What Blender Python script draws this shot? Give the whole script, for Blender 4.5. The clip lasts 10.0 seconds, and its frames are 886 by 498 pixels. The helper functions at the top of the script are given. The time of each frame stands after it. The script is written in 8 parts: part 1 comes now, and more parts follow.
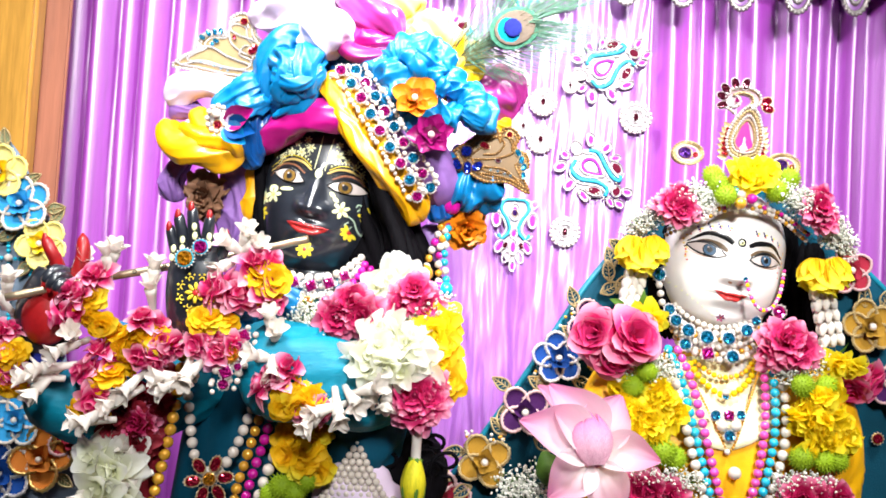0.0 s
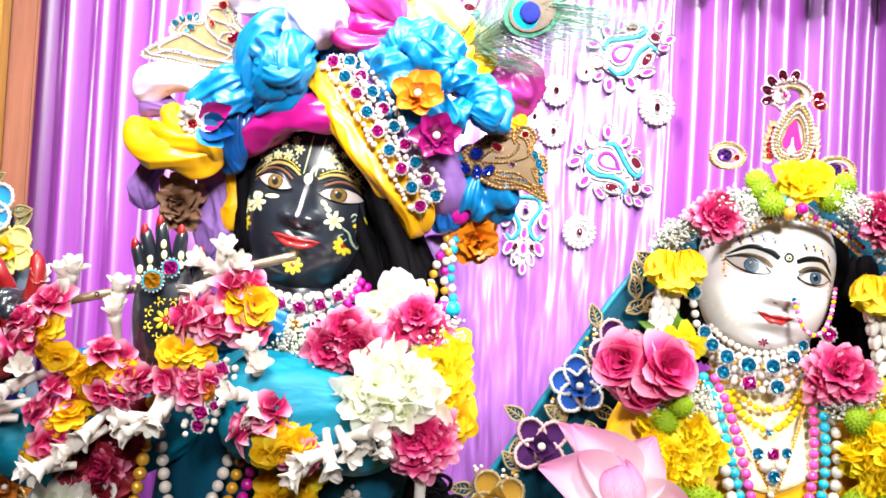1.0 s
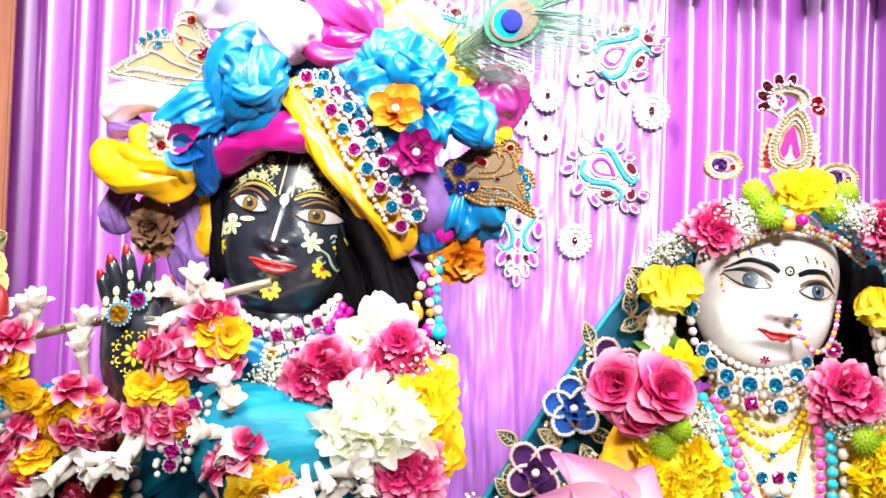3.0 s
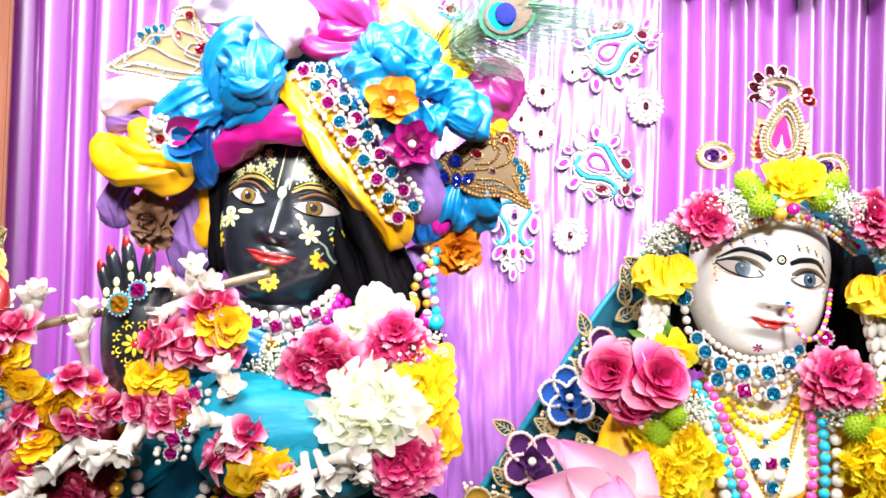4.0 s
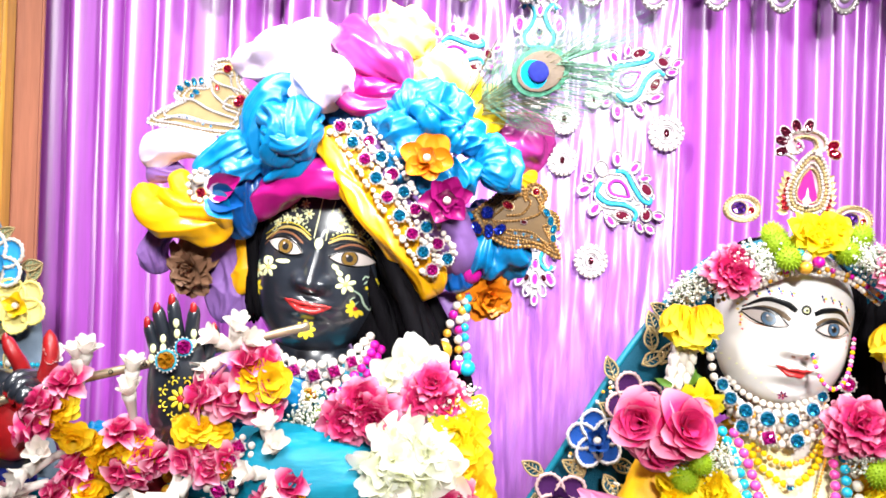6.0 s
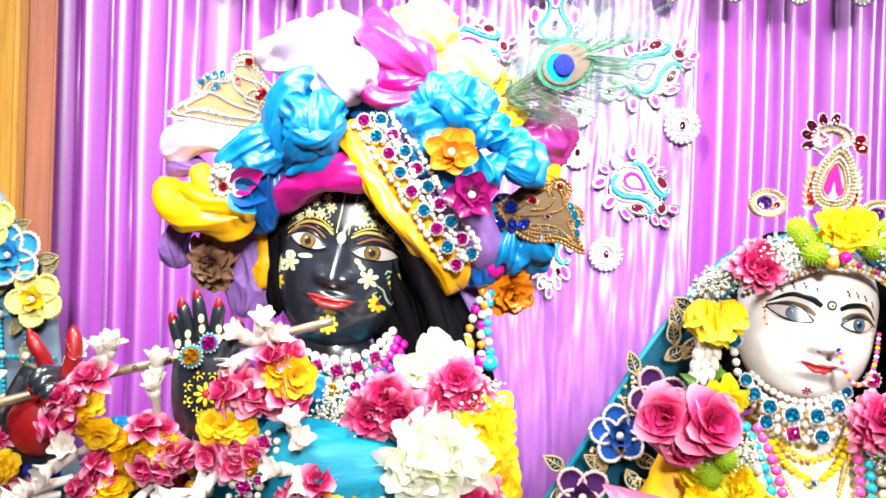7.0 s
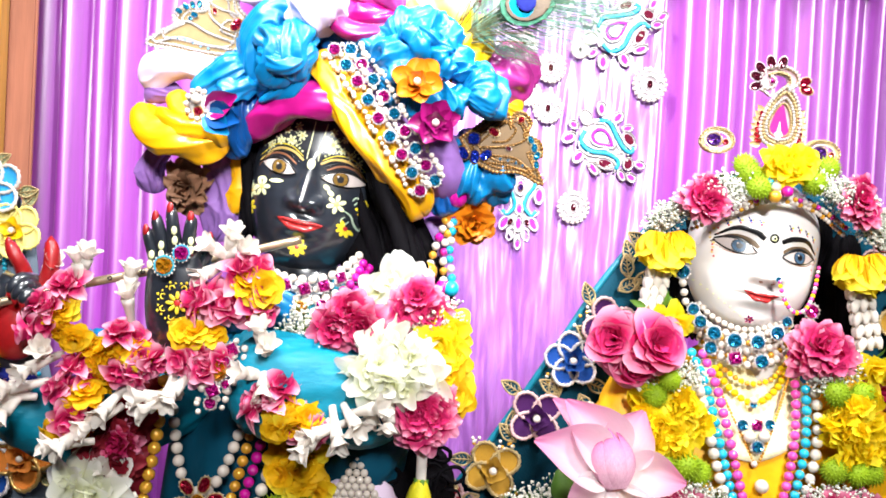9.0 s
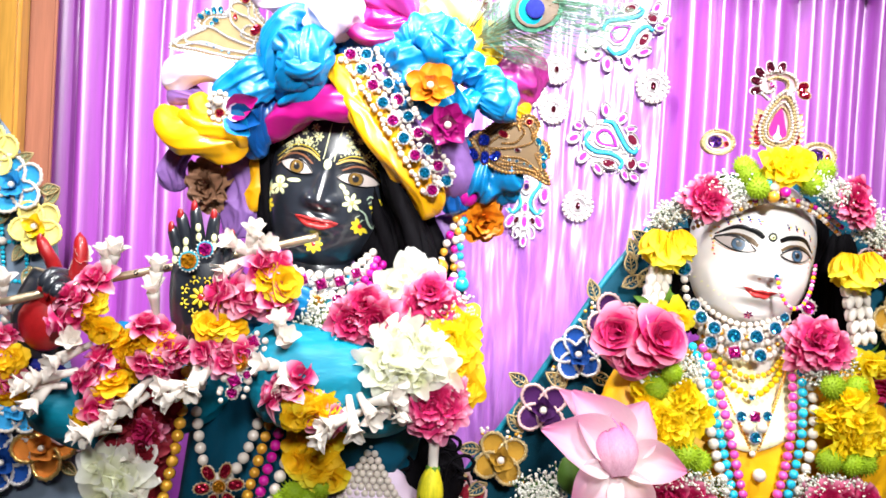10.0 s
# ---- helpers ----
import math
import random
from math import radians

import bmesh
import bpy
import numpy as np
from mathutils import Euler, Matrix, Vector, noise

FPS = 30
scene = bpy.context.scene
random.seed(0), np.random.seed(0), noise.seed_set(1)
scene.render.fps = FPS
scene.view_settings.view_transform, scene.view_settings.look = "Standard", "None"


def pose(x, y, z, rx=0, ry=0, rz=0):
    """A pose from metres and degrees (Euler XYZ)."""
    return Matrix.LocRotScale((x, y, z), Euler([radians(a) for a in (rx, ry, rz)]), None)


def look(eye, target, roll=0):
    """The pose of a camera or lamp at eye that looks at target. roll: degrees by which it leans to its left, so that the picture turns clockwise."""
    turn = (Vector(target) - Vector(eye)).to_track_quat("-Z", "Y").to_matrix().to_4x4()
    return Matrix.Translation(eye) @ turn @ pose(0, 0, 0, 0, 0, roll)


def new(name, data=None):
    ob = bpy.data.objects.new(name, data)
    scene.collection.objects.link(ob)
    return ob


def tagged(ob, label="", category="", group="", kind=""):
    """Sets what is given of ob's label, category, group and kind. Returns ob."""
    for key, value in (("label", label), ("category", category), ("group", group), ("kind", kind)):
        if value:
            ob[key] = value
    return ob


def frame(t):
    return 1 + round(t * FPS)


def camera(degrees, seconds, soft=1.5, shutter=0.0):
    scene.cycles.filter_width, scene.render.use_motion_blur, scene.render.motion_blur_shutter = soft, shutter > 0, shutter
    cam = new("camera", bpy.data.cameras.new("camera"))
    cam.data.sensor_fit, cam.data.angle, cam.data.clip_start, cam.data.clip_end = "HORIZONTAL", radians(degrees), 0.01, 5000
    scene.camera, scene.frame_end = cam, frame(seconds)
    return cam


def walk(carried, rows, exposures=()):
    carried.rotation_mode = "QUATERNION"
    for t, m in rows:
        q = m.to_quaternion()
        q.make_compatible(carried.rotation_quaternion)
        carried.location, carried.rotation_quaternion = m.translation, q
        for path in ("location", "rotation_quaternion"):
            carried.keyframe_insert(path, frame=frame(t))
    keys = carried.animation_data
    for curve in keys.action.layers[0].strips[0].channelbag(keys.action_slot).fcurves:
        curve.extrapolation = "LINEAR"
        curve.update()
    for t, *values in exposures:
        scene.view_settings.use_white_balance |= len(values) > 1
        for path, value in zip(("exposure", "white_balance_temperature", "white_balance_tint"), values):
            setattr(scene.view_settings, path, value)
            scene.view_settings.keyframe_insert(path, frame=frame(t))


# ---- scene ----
cam = camera(57.1, 10.0, soft=1.7)
METRES, EYE, TILT, LEAN, TURN = 0.42, 1.5, 0.0, 0.0, 0.0
ROWS = [
    (0.0, 0.0, 0.0, 0.0, -0.15, 2.51, -3.45),
    (0.5, -0.0355, 0.1754, 0.0586, 0.03, 1.66, -3.54),
    (1.0, -0.0178, 0.2557, 0.0971, -0.06, 1.04, -3.46),
    (1.5, 0.0052, 0.2787, 0.1187, 0.07, 0.59, -3.29),
    (2.0, 0.0207, 0.3013, 0.1535, -0.07, 0.03, -3.0),
    (2.5, 0.0237, 0.3417, 0.1571, 0.21, 0.73, -2.48),
    (4.0, 0.0279, 0.3197, 0.1236, 0.02, 1.14, -1.83),
    (4.5, 0.018, 0.2827, 0.1396, -0.04, 1.03, -2.06),
    (5.0, 0.0008, 0.2488, 0.1833, 0.22, 1.77, -2.06),
    (5.5, -0.0085, 0.2579, 0.2489, 0.44, 0.94, -1.94),
    (7.0, -0.0892, 0.2807, 0.2771, 0.58, -0.49, -1.98),
    (7.5, -0.0871, 0.2653, 0.2485, 0.27, -0.85, -2.09),
    (8.0, -0.0798, 0.2235, 0.1962, -0.24, -0.87, -2.51),
    (8.5, -0.0607, 0.1914, 0.1733, -0.53, -1.11, -3.02),
    (9.0, -0.0345, 0.1843, 0.1393, -0.53, -1.44, -3.22),
    (9.5, -0.0475, 0.1421, 0.1434, -0.53, -1.52, -3.35),
    (10.0, -0.0582, 0.1036, 0.1395, -0.39, -1.63, -3.41),
]
walk(cam, [(t, pose(0, 0, EYE, TILT, LEAN, TURN) @ pose(METRES * x, METRES * y, METRES * z, 90 + pitch, roll, yaw)) for t, x, y, z, yaw, pitch, roll in ROWS])

# ---- light: unseen lamps, assumed on the hall's ceiling in front of the altar ----
world = bpy.data.worlds.new("hall_air")
scene.world = world
world.use_nodes = True
world.node_tree.nodes["Background"].inputs[0].default_value = (0.95, 0.97, 1.0, 1)
world.node_tree.nodes["Background"].inputs[1].default_value = 0.9


def lamp(name, eye, target, size, power, spread, colour=(0.97, 0.98, 0.97)):
    data = bpy.data.lights.new(name, "AREA")
    data.shape, data.size, data.energy, data.color = "DISK", size, power, colour
    data.spread = radians(spread)
    ob = new(name, data)
    ob.matrix_world = look(eye, target)
    return ob


# two key lamps from above; the third is added for streaks on the satin
LAMPS = [((0.55, 0.28, 2.66), (0.1, 1.05, 1.78), 0.26, 10.0, 80), ((-0.5, 0.28, 2.66), (-0.1, 1.05, 1.75), 0.26, 8.6, 80),
         ((0.25, -1.2, 2.55), (0.05, 1.2, 1.9), 0.4, 12.2, 48)]
for eye, target, size, power, spread in LAMPS:
    lamp("unseen_lamp_light", eye, target, size, power, spread)
scene.view_settings.exposure = 0.0


# ---- materials ----
def mat(name, col, rough=0.5, metal=0.0, var=0.12, scale=60, bump=0.0, bscale=200, sheen=0.0, coat=0.0, rnd=0.0, col2=None, stretch=(1, 1, 1),
        tipr=(0.25, 0.95), sub=0.0, spec=0.5, thin=0.0, tip=None, crumple=0.0, coatr=0.08, coatior=1.5):
    m = bpy.data.materials.new(name)
    m.use_nodes = True
    n, l = m.node_tree.nodes, m.node_tree.links
    b = n["Principled BSDF"]
    b.inputs["Roughness"].default_value = rough
    b.inputs["Metallic"].default_value = metal
    b.inputs["Sheen Weight"].default_value = sheen
    b.inputs["Coat Weight"].default_value = coat
    b.inputs["Coat Roughness"].default_value = coatr
    b.inputs["Coat IOR"].default_value = coatior
    b.inputs["Subsurface Weight"].default_value = sub
    b.inputs["Subsurface Radius"].default_value = (0.01, 0.008, 0.007)
    b.inputs["Specular IOR Level"].default_value = spec
    tc, mp = n.new("ShaderNodeTexCoord"), n.new("ShaderNodeMapping")
    l.new(tc.outputs["Object"], mp.inputs["Vector"])
    mp.inputs["Scale"].default_value = stretch
    coarse, fine = n.new("ShaderNodeTexNoise"), n.new("ShaderNodeTexNoise")
    for t, s in ((coarse, scale), (fine, scale * 5.3)):
        t.inputs["Scale"].default_value = s
        t.inputs["Detail"].default_value = 4
        l.new(mp.outputs[0], t.inputs["Vector"])
    add = n.new("ShaderNodeMath")
    add.operation = "MULTIPLY_ADD"
    l.new(coarse.outputs[0], add.inputs[0])
    add.inputs[1].default_value = 0.65
    scaled = n.new("ShaderNodeMath")
    scaled.operation = "MULTIPLY"
    l.new(fine.outputs[0], scaled.inputs[0])
    scaled.inputs[1].default_value = 0.35
    l.new(scaled.outputs[0], add.inputs[2])
    ramp = n.new("ShaderNodeValToRGB")
    ramp.color_ramp.elements[0].position, ramp.color_ramp.elements[1].position = 0.3, 0.7
    lo = [c * (1 - var) for c in col]
    hi = [min(1, c * (1 + var)) for c in (col2 or col)]
    ramp.color_ramp.elements[0].color, ramp.color_ramp.elements[1].color = (*lo, 1), (*hi, 1)
    l.new(add.outputs[0], ramp.inputs[0])
    out = ramp.outputs[0]
    if rnd:
        info, hsv, ma = n.new("ShaderNodeObjectInfo"), n.new("ShaderNodeHueSaturation"), n.new("ShaderNodeMath")
        ma.operation = "MULTIPLY_ADD"
        l.new(info.outputs["Random"], ma.inputs[0])
        ma.inputs[1].default_value, ma.inputs[2].default_value = 2 * rnd, 1 - rnd
        l.new(ma.outputs[0], hsv.inputs["Value"])
        l.new(out, hsv.inputs["Color"])
        out = hsv.outputs[0]
    if tip:
        xyz, rng_, mixc = n.new("ShaderNodeSeparateXYZ"), n.new("ShaderNodeMapRange"), n.new("ShaderNodeMix")
        mixc.data_type = "RGBA"
        l.new(tc.outputs["Object"], xyz.inputs[0])
        l.new(xyz.outputs[1], rng_.inputs[0])
        rng_.inputs[1].default_value, rng_.inputs[2].default_value = tipr
        l.new(rng_.outputs[0], mixc.inputs[0])
        l.new(out, mixc.inputs[6])
        mixc.inputs[7].default_value = (*tip, 1)
        out = mixc.outputs[2]
    l.new(out, b.inputs["Base Color"])
    if thin:
        tl, mx = n.new("ShaderNodeBsdfTranslucent"), n.new("ShaderNodeMixShader")
        l.new(out, tl.inputs["Color"])
        mx.inputs[0].default_value = thin
        l.new(b.outputs[0], mx.inputs[1])
        l.new(tl.outputs[0], mx.inputs[2])
        l.new(mx.outputs[0], n["Material Output"].inputs["Surface"])
    if bump:
        bt, bn = n.new("ShaderNodeTexNoise"), n.new("ShaderNodeBump")
        bt.inputs["Scale"].default_value, bt.inputs["Detail"].default_value = bscale, 3
        l.new(mp.outputs[0], bt.inputs["Vector"])
        bn.inputs["Strength"].default_value, bn.inputs["Distance"].default_value = bump, 0.002
        l.new(bt.outputs[0], bn.inputs["Height"])
        l.new(bn.outputs[0], b.inputs["Normal"])
        if crumple:
            ct, cb = n.new("ShaderNodeTexNoise"), n.new("ShaderNodeBump")
            ct.noise_type = "RIDGED_MULTIFRACTAL"
            ct.inputs["Scale"].default_value, ct.inputs["Detail"].default_value, ct.inputs["Distortion"].default_value = 42, 1.5, 0.6
            l.new(mp.outputs[0], ct.inputs["Vector"])
            cb.inputs["Strength"].default_value, cb.inputs["Distance"].default_value = crumple, 0.010
            l.new(ct.outputs[0], cb.inputs["Height"])
            l.new(cb.outputs[0], bn.inputs["Normal"])
    return m


def satin(name, col, **k):
    a = dict(rough=0.36, var=0.12, scale=25, bump=0.06, bscale=700, spec=0.45, crumple=0.1)
    a.update(k)
    return mat(name, col, **a)


def flower_mat(name, col, **k):
    a = dict(rough=0.6, var=0.16, scale=90, rnd=0.12, bump=0.1, bscale=350, thin=0.35, spec=0.3)
    a.update(k)
    return mat(name, col, **a)


CURTAIN = satin("purple_satin", (0.33, 0.032, 0.40), rough=0.5, spec=0.6, crumple=0.0, stretch=(3, 3, 0.12), scale=40, var=0.2, bump=0.12, bscale=300, coat=1.0, coatr=0.46, coatior=2.4)
LILAC = satin("crushed_lilac_satin", (0.33, 0.10, 0.45), rough=0.45, spec=0.6, crumple=0.0, stretch=(3.0, 3.0, 0.3), scale=45, var=0.2, bump=0.9, bscale=150, coat=1.0, coatr=0.36, coatior=2.2)
WOOD = mat("honey_wood", (0.50, 0.25, 0.045), rough=0.32, var=0.3, scale=14, stretch=(5, 5, 0.35), bump=0.1, coat=0.3)
WOOD2 = mat("rosy_wood", (0.34, 0.13, 0.08), rough=0.4, var=0.22, scale=16, stretch=(5, 5, 0.3), bump=0.1)
PLASTER = mat("pale_plaster", (0.40, 0.37, 0.34), rough=0.8, var=0.06, scale=3, bump=0.1)
STONE = mat("floor_marble", (0.20, 0.18, 0.16), rough=0.25, var=0.15, scale=4)
LAMPGLASS = mat("lamp_glass", (0.9, 0.9, 0.88), rough=0.4, var=0.02)
BLACK = mat("polished_black_stone", (0.016, 0.019, 0.027), rough=0.3, var=0.3, scale=30, coat=0.8, coatr=0.12, spec=0.7)
MARBLE = mat("white_marble", (0.64, 0.60, 0.58), rough=0.25, var=0.05, scale=18, sub=0.15, coat=0.3)
HAIR = mat("black_hair", (0.0035, 0.003, 0.004), rough=0.6, var=0.4, scale=60, stretch=(4, 4, 0.5), bump=0.4, bscale=400, spec=0.03)
EYEWHITE = mat("painted_eye_white", (0.40, 0.34, 0.32), rough=0.25, var=0.05, coat=0.3)
AMBER = mat("amber_iris", (0.15, 0.085, 0.02), rough=0.2, var=0.35, scale=300, coat=0.5)
BLUEIRIS = mat("blue_grey_iris", (0.045, 0.085, 0.14), rough=0.2, var=0.4, scale=300, coat=0.5)
INK = mat("black_paint", (0.006, 0.006, 0.007), rough=0.3, var=0.2, coat=0.3)
LIPRED = mat("painted_red_lips", (0.52, 0.03, 0.03), rough=0.3, var=0.15, coat=0.4)
PALM = mat("painted_red_palm", (0.28, 0.006, 0.008), rough=0.4, var=0.3, scale=40, coat=0.2)
PYELLOW = mat("yellow_paint", (0.80, 0.62, 0.03), rough=0.5, var=0.1)
PCREAM = mat("cream_paint", (0.66, 0.66, 0.36), rough=0.5, var=0.1)
PGOLD = mat("gold_paint", (0.66, 0.46, 0.14), rough=0.4, var=0.15)
PGREEN = mat("sage_paint", (0.36, 0.46, 0.34), rough=0.5, var=0.1)
PROSE = mat("rose_paint", (0.30, 0.12, 0.06), rough=0.5, var=0.15)

CYAN = satin("cyan_satin", (0.0, 0.155, 0.38), rough=0.36, spec=0.6, crumple=0.22)
AZURE = satin("deep_blue_satin", (0.002, 0.06, 0.24), rough=0.30, spec=0.7, crumple=0.0)
WINE = satin("wine_satin", (0.21, 0.002, 0.09), rough=0.34, spec=0.6, crumple=0.0)
MAGENTA = satin("magenta_satin", (0.36, 0.004, 0.15), rough=0.30, spec=0.7, crumple=0.0)
PINKSATIN = satin("pink_satin", (0.46, 0.035, 0.27), rough=0.32, spec=0.7, crumple=0.0)
WHITESATIN = satin("lavender_white_satin", (0.74, 0.60, 0.77), rough=0.42, var=0.06, crumple=0.0)
CREAM = satin("pale_yellow_satin", (0.74, 0.62, 0.18), rough=0.42, var=0.1, crumple=0.0)
YELLOW = satin("yellow_satin", (0.72, 0.34, 0.002), rough=0.32, spec=0.7, crumple=0.0)
LEMON = satin("lemon_satin", (0.80, 0.52, 0.008), rough=0.42, crumple=0.0)
VIOLET = satin("violet_organza", (0.21, 0.10, 0.32), rough=0.5, spec=0.3)
TEAL = satin("teal_silk", crumple=0.12, col=(0.001, 0.195, 0.30), rough=0.45, spec=0.3, bump=0.25, stretch=(1, 1, 4))
# the robe's teal silk again, with shade put into its colour
SHADETEAL = satin("shaded_teal_silk", crumple=0.1, col=(0.002, 0.055, 0.10), rough=0.5, spec=0.2, bump=0.2)
VEIL = satin("teal_velvet", crumple=0.0, col=(0.002, 0.05, 0.085), rough=0.7, spec=0.15, bump=0.3, bscale=500)
PIPING = satin("teal_piping", (0.005, 0.16, 0.24), rough=0.4)
BROWNNET = satin("bronze_chiffon", (0.26, 0.13, 0.075), rough=0.5)
ORANGE = satin("orange_satin", (0.62, 0.18, 0.006), rough=0.38, crumple=0.0)
GREYCLOTH = satin("grey_blue_cloth", (0.17, 0.22, 0.29), rough=0.6, bump=0.3)
ROBE = satin("saffron_silk", (0.80, 0.40, 0.004), rough=0.42, bump=0.2)

PEARL = mat("pearl", (0.58, 0.51, 0.45), rough=0.25, var=0.08, coat=0.4, rnd=0.06)
GOLD = mat("gilt_metal", (0.62, 0.40, 0.13), rough=0.3, metal=0.85, var=0.2, scale=150, rnd=0.08)
BRASS = mat("worn_pale_brass", (0.46, 0.36, 0.24), rough=0.28, metal=0.7, var=0.35, scale=40)
PALEGOLD = mat("pale_gold_braid", (0.44, 0.32, 0.15), rough=0.38, metal=0.4, var=0.25, scale=250, bump=0.5, bscale=600)
BRONZE = mat("antique_gold_braid", (0.095, 0.046, 0.011), rough=0.4, metal=0.5, var=0.3, scale=250, bump=0.5, bscale=600)
BRONZECLOTH = mat("golden_brown_satin", (0.075, 0.038, 0.008), rough=0.42, metal=0.4, var=0.2, scale=60)
SILVER = mat("silver_braid", (0.60, 0.56, 0.56), rough=0.35, metal=0.6, var=0.15, scale=250, bump=0.5, bscale=600)
OXID = mat("darkened_silver", (0.30, 0.27, 0.26), rough=0.35, metal=0.6, var=0.3, scale=200)
STRAW = mat("cream_brooch_backing", (0.25, 0.17, 0.07), rough=0.6, var=0.12, scale=120)


def gem_mat(name, col):
    return mat(name, col, rough=0.14, var=0.6, scale=700, coat=0.35, spec=0.9, metal=0.8)


RUBY, PINKGEM, BLUEGEM = gem_mat("ruby_glass", (0.36, 0.005, 0.03)), gem_mat("magenta_glass", (0.48, 0.006, 0.22)), gem_mat("blue_glass", (0.005, 0.22, 0.42))
SAPPHIRE, AMBERGEM, MAROON = gem_mat("sapphire_glass", (0.008, 0.03, 0.4)), gem_mat("amber_glass", (0.7, 0.26, 0.01)), gem_mat("maroon_glass", (0.13, 0.01, 0.03))
VIOLETGEM = gem_mat("violet_glass", (0.10, 0.02, 0.26))
TURQ = mat("turquoise_bead", (0.01, 0.36, 0.52), rough=0.22, coat=0.5, var=0.12, rnd=0.08)
PINKBEAD = mat("pink_pearl_bead", (0.66, 0.06, 0.32), rough=0.22, coat=0.5, var=0.12, rnd=0.08)
MAGBEAD = mat("magenta_bead", (0.46, 0.006, 0.24), rough=0.2, coat=0.5, var=0.12, rnd=0.08)
ANTBEAD = mat("antique_gold_bead", (0.30, 0.155, 0.045), rough=0.3, metal=0.6, var=0.2, rnd=0.12)
EYESHADE = mat("bronze_lid_paint", (0.12, 0.075, 0.04), rough=0.45, var=0.3, scale=300)
GOLDBEAD = mat("golden_bead", (0.66, 0.33, 0.03), rough=0.22, metal=0.3, coat=0.4, var=0.12, rnd=0.08)
BLUETRIM = mat("turquoise_cord", (0.01, 0.30, 0.46), rough=0.4, var=0.2, scale=300, bump=0.4, bscale=700)

ROSE = flower_mat("rose_pink_petal", (0.60, 0.010, 0.12), col2=(0.66, 0.04, 0.19), tip=(0.92, 0.50, 0.64), tipr=(0.6, 1.12))
CRIMSON = flower_mat("crimson_petal", (0.46, 0.006, 0.08), col2=(0.56, 0.02, 0.13), tip=(0.90, 0.42, 0.58), tipr=(0.6, 1.15))
PALEPINK = flower_mat("lotus_petal", (0.88, 0.76, 0.78), scale=9, var=0.06, rnd=0.04, stretch=(6, 1, 1), tip=(0.76, 0.27, 0.48), thin=0.5)
BUDPINK = flower_mat("lotus_bud_petal", (0.70, 0.30, 0.48), col2=(0.84, 0.60, 0.68), scale=14, var=0.2, stretch=(12, 1, 1), tip=(0.60, 0.12, 0.34), thin=0.4)
# yellow petals: warm shade between them put into the colour, more orange at the foot
YPETAL = flower_mat("yellow_petal", (0.86, 0.48, 0.003), col2=(0.90, 0.58, 0.01), thin=0.45, tip=(0.92, 0.82, 0.05))
LPETAL = flower_mat("lemon_petal", (0.92, 0.62, 0.003), col2=(0.95, 0.72, 0.01), thin=0.5, tip=(0.97, 0.86, 0.04))
WPETAL = flower_mat("white_petal", (0.86, 0.87, 0.66), var=0.04, tip=(0.90, 0.89, 0.85), thin=0.6)
WBUD = flower_mat("tuberose_white", (0.80, 0.74, 0.68), var=0.06)
LIME = flower_mat("lime_floret", (0.30, 0.44, 0.012))
LEAF = flower_mat("green_leaf", (0.10, 0.22, 0.03))
BUDGREEN = flower_mat("yellow_green_bud", (0.42, 0.42, 0.01), col2=(0.70, 0.58, 0.02), stretch=(3, 3, 0.4))
DARKRED = flower_mat("dark_red_petal", (0.22, 0.008, 0.02))
BREATH = flower_mat("small_white_blossom", (0.78, 0.77, 0.70), var=0.08)
PGREENF = mat("peacock_green", (0.10, 0.26, 0.17), rough=0.4, var=0.4, scale=120, sheen=0.3)
PRIM = mat("peacock_rim_green", (0.05, 0.17, 0.11), rough=0.6, spec=0.1, var=0.4, scale=220)
PBRONZE = mat("peacock_bronze", (0.125, 0.09, 0.065), rough=0.8, var=0.2, scale=200)
PCYAN = mat("peacock_cyan", (0.0, 0.26, 0.42), spec=0.1, rough=0.7, var=0.2, scale=200)
PBLUE = mat("peacock_blue", (0.012, 0.018, 0.17), spec=0.1, rough=0.7, var=0.3, scale=200)
QUILL = mat("quill_olive", (0.13, 0.11, 0.035), rough=0.5, var=0.2)


# ---- shapes ----
class Shape:
    """Points and faces, gathered for one mesh."""

    def __init__(self):
        self.v, self.f, self.m = [], [], []

    def add(self, v, f, m=0, at=None):
        k = len(self.v)
        self.v += [tuple(at @ Vector(p)) for p in v] if at is not None else [tuple(p) for p in v]
        self.f += [tuple(i + k for i in q) for q in f]
        self.m += [m] * len(f)
        return self


def grid(fn, nu, nv, loop_u=False, loop_v=False):
    """A sheet of fn(u, v), u and v from 0 to 1."""
    mu, mv = (nu if loop_u else nu + 1), (nv if loop_v else nv + 1)
    v = [fn(i / nu, j / nv) for i in range(mu) for j in range(mv)]
    f = []
    for i in range(nu):
        for j in range(nv):
            a, b = i % mu, (i + 1) % mu
            c, d = j % mv, (j + 1) % mv
            f.append((a * mv + c, b * mv + c, b * mv + d, a * mv + d))
    return v, f


